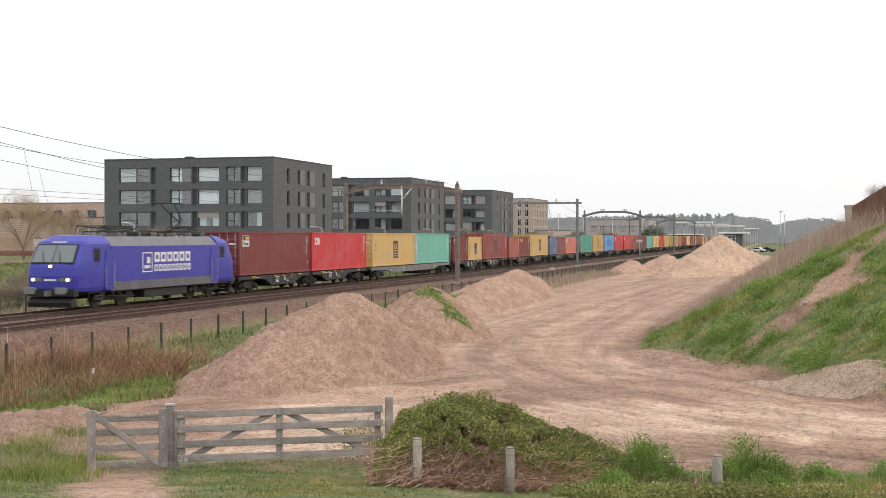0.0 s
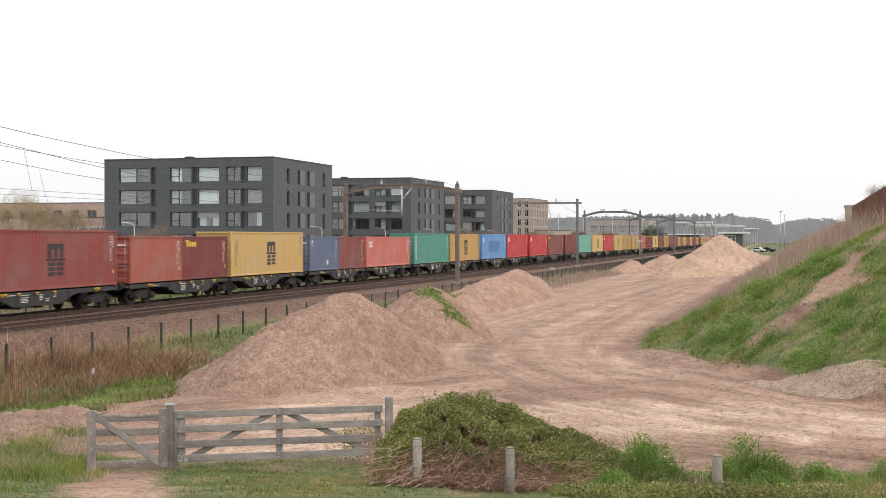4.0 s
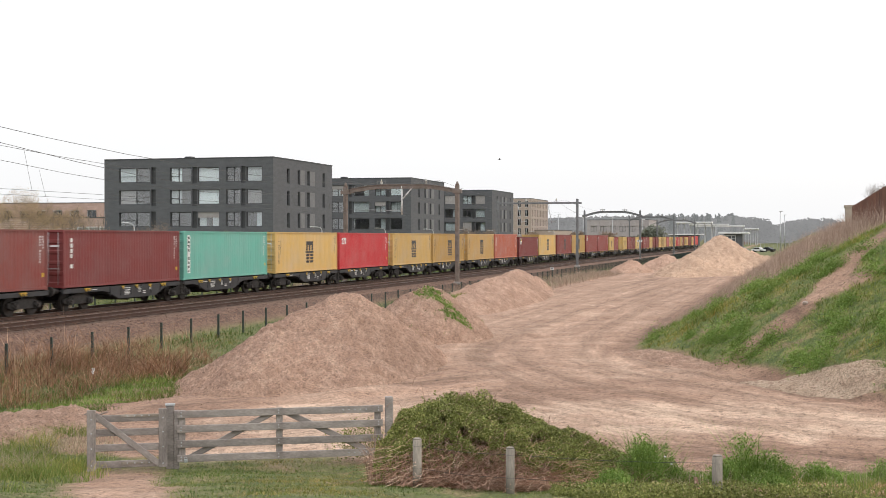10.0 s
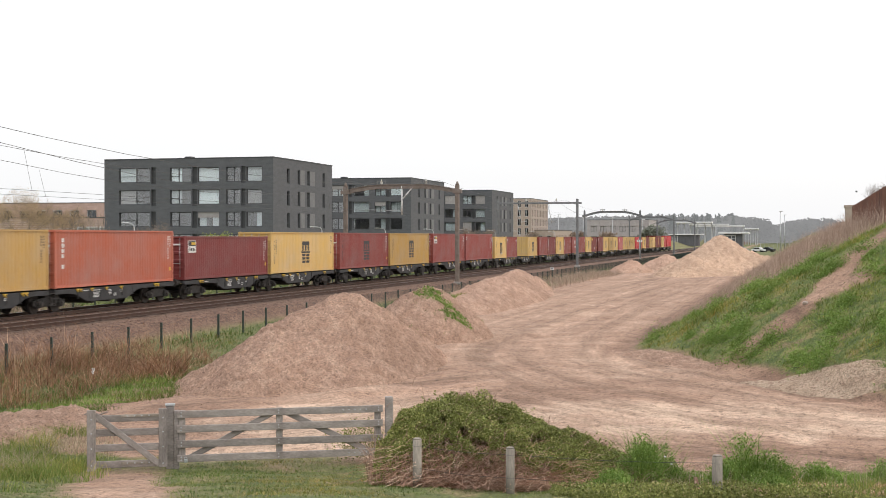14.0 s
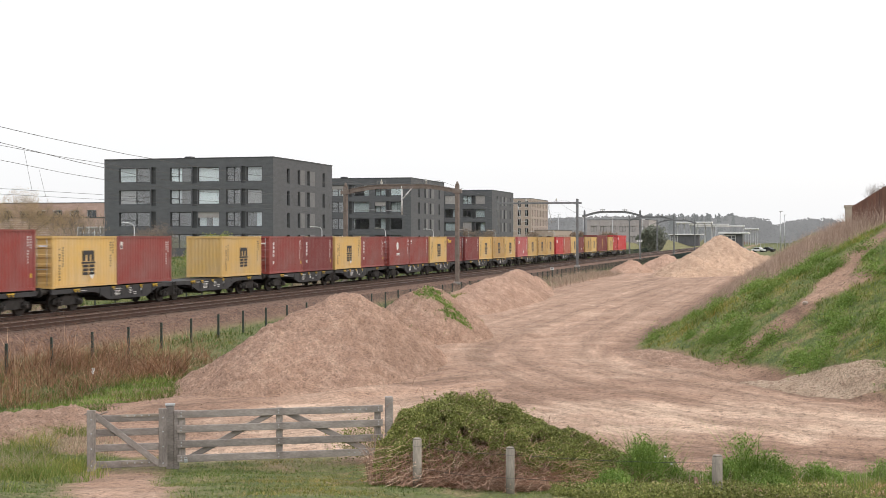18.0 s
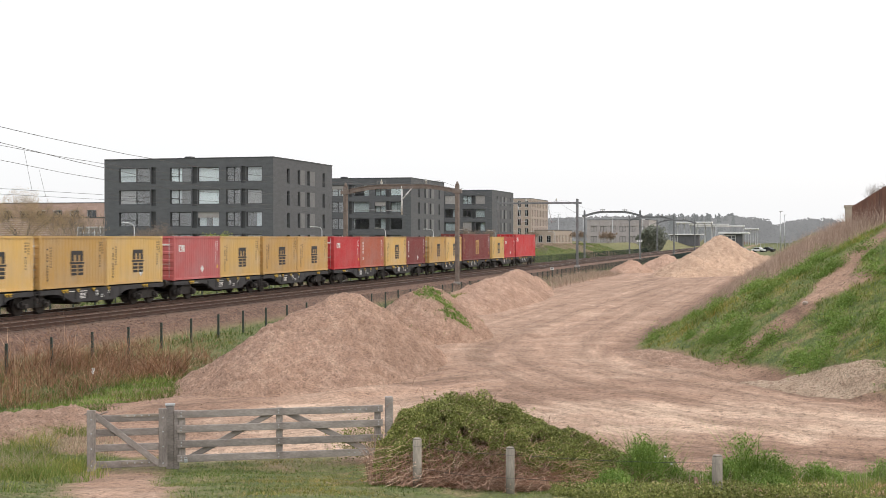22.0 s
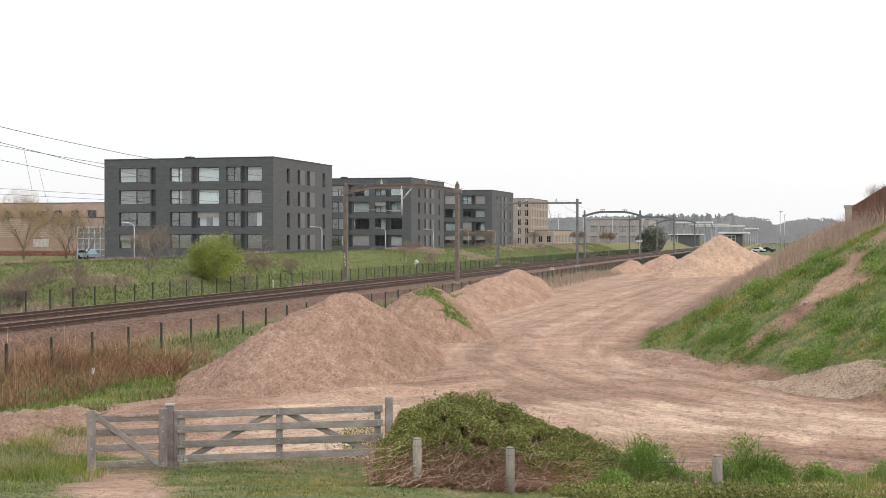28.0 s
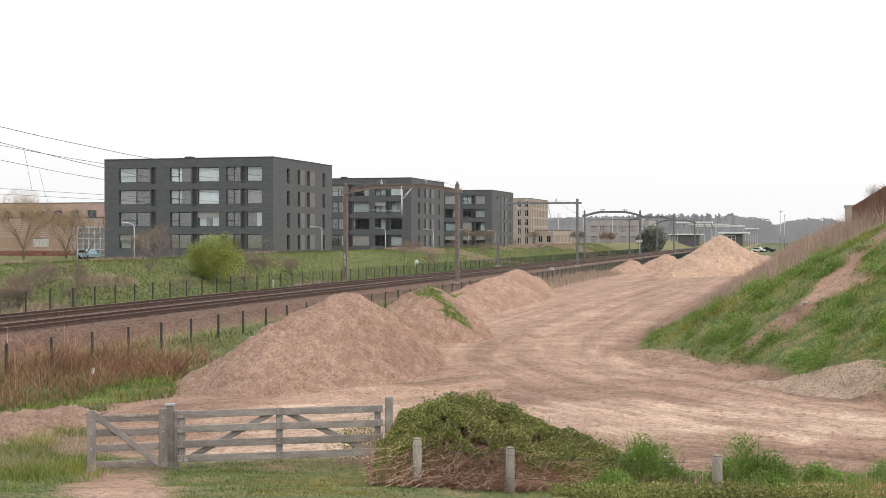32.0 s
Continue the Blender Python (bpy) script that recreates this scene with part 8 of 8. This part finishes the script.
# ---- small things along the line ----
def plate(name, label, x, y, z, w, h, foot, mat="white"):
    ob = thing(name, label, "sign", (x, y, 0), "small signs by the line")
    bm = bmesh.new()
    bm_box(bm, -0.02, -w / 2, z - h / 2, 0.02, w / 2, z + h / 2, 0.005)
    part("plate", bm, mat, ob)
    bm = bmesh.new()
    bm_tube(bm, (0.04, 0, foot), (0.04, 0, z), 0.03, 0.03, 6)
    part("stake", bm, "galv", ob)
    bm = bmesh.new()
    for k in (-1, 1):
        bm_box(bm, -0.025, k * w * 0.18 - w * 0.09, z - h * 0.25, -0.02, k * w * 0.18 + w * 0.09, z + h * 0.25)
    part("dark_bars", bm, "mark_black", ob)
    return ob


x, y = by_px((977 - 784) / 2280, 29.6)
plate("distance_plate", "small white distance plate beside the track", x, y, 0.0, 0.42, 0.26, -0.9)
rl = random.Random(12)
bm = bmesh.new()
for cx, cz, q in ((0.0, 0.42, 0.22), (-0.16, 0.30, 0.16), (0.12, 0.26, 0.15), (-0.02, 0.0, 0.13)):
    bmesh.ops.create_icosphere(bm, subdivisions=1, radius=q, matrix=Matrix.Translation((rl.uniform(-0.05, 0.05), cx, cz)))
for v in bm.verts:
    v.co += Vector((rl.uniform(-0.05, 0.05), rl.uniform(-0.05, 0.05), rl.uniform(-0.05, 0.05)))
x, y = by_px((737 - 784) / 2280, 50.0)
solid("litter", bm, "white", "crumpled white plastic sheet caught on the grassy bank", "litter", at=(x, y, float(height(x, y)) + 0.25))
x, y = by_px((483 - 784) / 2280, 42.6)
plate("fence_tag", "small white tag on the mesh fence", x, y, 0.2, 0.16, 0.16, -1.1)
x, y = by_px((1132 - 784) / 2280, 30.4)
plate("mast_plate", "white plate on a catenary mast", x - 0.3, y, 3.0, 1.0, 0.4, -0.2)
bm = bmesh.new()
rl = random.Random(4)
for k in range(5):
    bm_box(bm, rl.uniform(-0.05, 0.02), -0.012 * k, 0.03 + 0.05 * k, rl.uniform(0.03, 0.08), 0.01 + 0.01 * k, 0.07 + 0.05 * k, 0.004)
x, y = V(-12.1, 44.5)
solid("litter", bm, "white", "scrap of white plastic caught in the reeds", "litter", at=(x, y, float(height(x, y)) + 0.3))
bm = bmesh.new()
for k in range(5):
    z = 1.55 + 0.24 * k
    loop = [(-0.008, 0.09 * math.cos(a + k), z + 0.1 * math.sin(a * (1 + k % 2))) for a in np.linspace(0.3, 5.2, 9)]
    for p, q in zip(loop, loop[1:]):
        bm_beam(bm, p, q, 0.035, 0.012, (1, 0, 0))
solid("mast_tag", bm, "white", "white sprayed loops on a catenary mast", "tag", at=(PORTALS[1] - 0.222, 39.7, -0.35))
for r0, f0, turn in ((-9.8, 33.2, 20), (-9.3, 33.0, -15), (-11.6, 33.0, 40)):
    bm = bmesh.new()
    bm_path(bm, [(-0.6, 0, 0.03), (-0.1, 0.06, 0.10), (0.35, 0.0, 0.16), (0.7, 0.1, 0.30)], 0.022, 6)
    bm_path(bm, [(0.0, 0.05, 0.11), (0.2, 0.22, 0.24)], 0.012, 5)
    x, y = V(r0, f0)
    solid("dead_branch", bm, "bark", "dry broken branch lying on the sand", "branch", "broken branches", at=Matrix.Translation((x, y, float(height(x, y)))) @ Matrix.Rotation(radians(turn - 70), 4, "Z"))

# a pale stone in the bare gully
bm = bmesh.new()
bmesh.ops.create_icosphere(bm, subdivisions=2, radius=0.11)
rst = random.Random(2)
for v in bm.verts:
    v.co *= rst.uniform(0.8, 1.15)
    v.co.z *= 0.7
MAT["pale_stone"] = surface("pale_stone", (0.42, 0.34, 0.29), (0.6, 0.51, 0.45), 8, 0.9)
solid("stone", bm, "pale_stone", "pale rough stone lying on the bare strip of the slope", "stone", at=(48.25, -0.05, float(height(48.25, -0.05)) + 0.06))

# white umbels among the roadside weeds
fl = thing("cow_parsley", "few small white flower heads above the weeds", "flowers")
for k in range(5):
    r0, f0 = RNG.uniform(2.9, 4.4), RNG.uniform(20.4, 22.2)
    x, y = V(r0, f0)
    z = float(height(x, y))
    h = RNG.uniform(0.35, 0.7)
    bm = bmesh.new()
    bm_tube(bm, (x, y, z), (x + 0.03, y, z + h), 0.004, 0.003, 4)
    st = part("stem", bm, "herb", fl)
    bm = bmesh.new()
    for j in range(6):
        a = j * 1.05
        bm_tube(bm, (x + 0.03 + 0.014 * math.cos(a), y + 0.014 * math.sin(a), z + h), (x + 0.03 + 0.014 * math.cos(a), y + 0.014 * math.sin(a), z + h + 0.008), 0.007, 0.007, 6)
    part("flower_head", bm, "white", st, "white umbel")


# ---- a bird in flight ----
MAT["feather"] = surface("dark_feathers", (0.03, 0.03, 0.035), (0.07, 0.07, 0.075), 8, 0.7)
BIRD = thing("bird", "small dark bird in flight over the railway", "bird")
bm = bmesh.new()
for (xa, ra), (xb, rb) in zip(((-0.22, 0.01), (-0.12, 0.05), (0.04, 0.07), (0.15, 0.045)), ((-0.12, 0.05), (0.04, 0.07), (0.15, 0.045), (0.25, 0.01))):
    bm_tube(bm, (xa, 0, 0), (xb, 0, 0.01), ra, rb, 8)
part("body", bm, "feather", BIRD)
for s in (-1, 1):
    bm = bmesh.new()
    v = [bm.verts.new(p) for p in ((0.10, s * 0.04, 0.02), (-0.08, s * 0.04, 0.02), (-0.10, s * 0.22, 0.16), (0.06, s * 0.24, 0.18), (-0.04, s * 0.42, 0.20))]
    w = [bm.verts.new((q.co.x, q.co.y, q.co.z - 0.012)) for q in v]
    for f in ((0, 1, 2, 3), (3, 2, 4)):
        bm.faces.new([v[i] for i in f])
        bm.faces.new([w[i] for i in reversed(f)])
    part("wing", bm, "feather", BIRD)
bm = bmesh.new()
v = [bm.verts.new(p) for p in ((-0.18, 0.02, 0), (-0.18, -0.02, 0), (-0.36, -0.07, 0.01), (-0.36, 0.07, 0.01))]
bm.faces.new(v)
part("tail", bm, "feather", BIRD)


# ---- movement: the train runs towards the camera's left at a steady speed ----
SPEED, FRONT = 23.2, 57.0


def motions():
    # small lags and leads about the steady speed, in metres
    lag = ((0.0, 0.0), (1.0, -0.42), (2.0, -0.3), (3.0, -0.35), (6.0, -0.3), (9.0, 0.2), (12.0, 0.45), (17.0, 0.25), (22.0, 0.0), (25.0, -0.2), (32.0, -0.3))
    for ob, s, y, z in [(LOCO, 0.0, 0.0, 0.0)] + [(ob, s, 0.0, 0.0) for ob, s in WAGONS] + [(ob, s, -1.219, 1.165) for ob, s in CONTAINERS]:
        walk(ob, [(t, pose(FRONT + s + d - SPEED * t, TRACK_FAR + y, z)) for t, d in lag])
    # a bird crosses the sky from left to right, well behind the train
    rows = []
    for t, px, py in ((0.0, -796, 283), (4.0, -124, 283), (8.5, 632, 282), (9.0, 718, 282), (10.0, 884, 283), (11.0, 1049, 297), (12.0, 1213, 314), (13.0, 1366, 327), (14.0, 1515, 340), (20.0, 2400, 400), (32.0, 4200, 430)):
        r, up = (px - 784) / 2280 * 200.0, (420 - py) / 2280 * 200.0
        rows.append((t, Matrix.Translation((*V(r, 200.0), 3.7 + up)) @ Matrix.Rotation(TURN - math.pi / 2, 4, "Z")))
    walk(BIRD, rows)


motions()
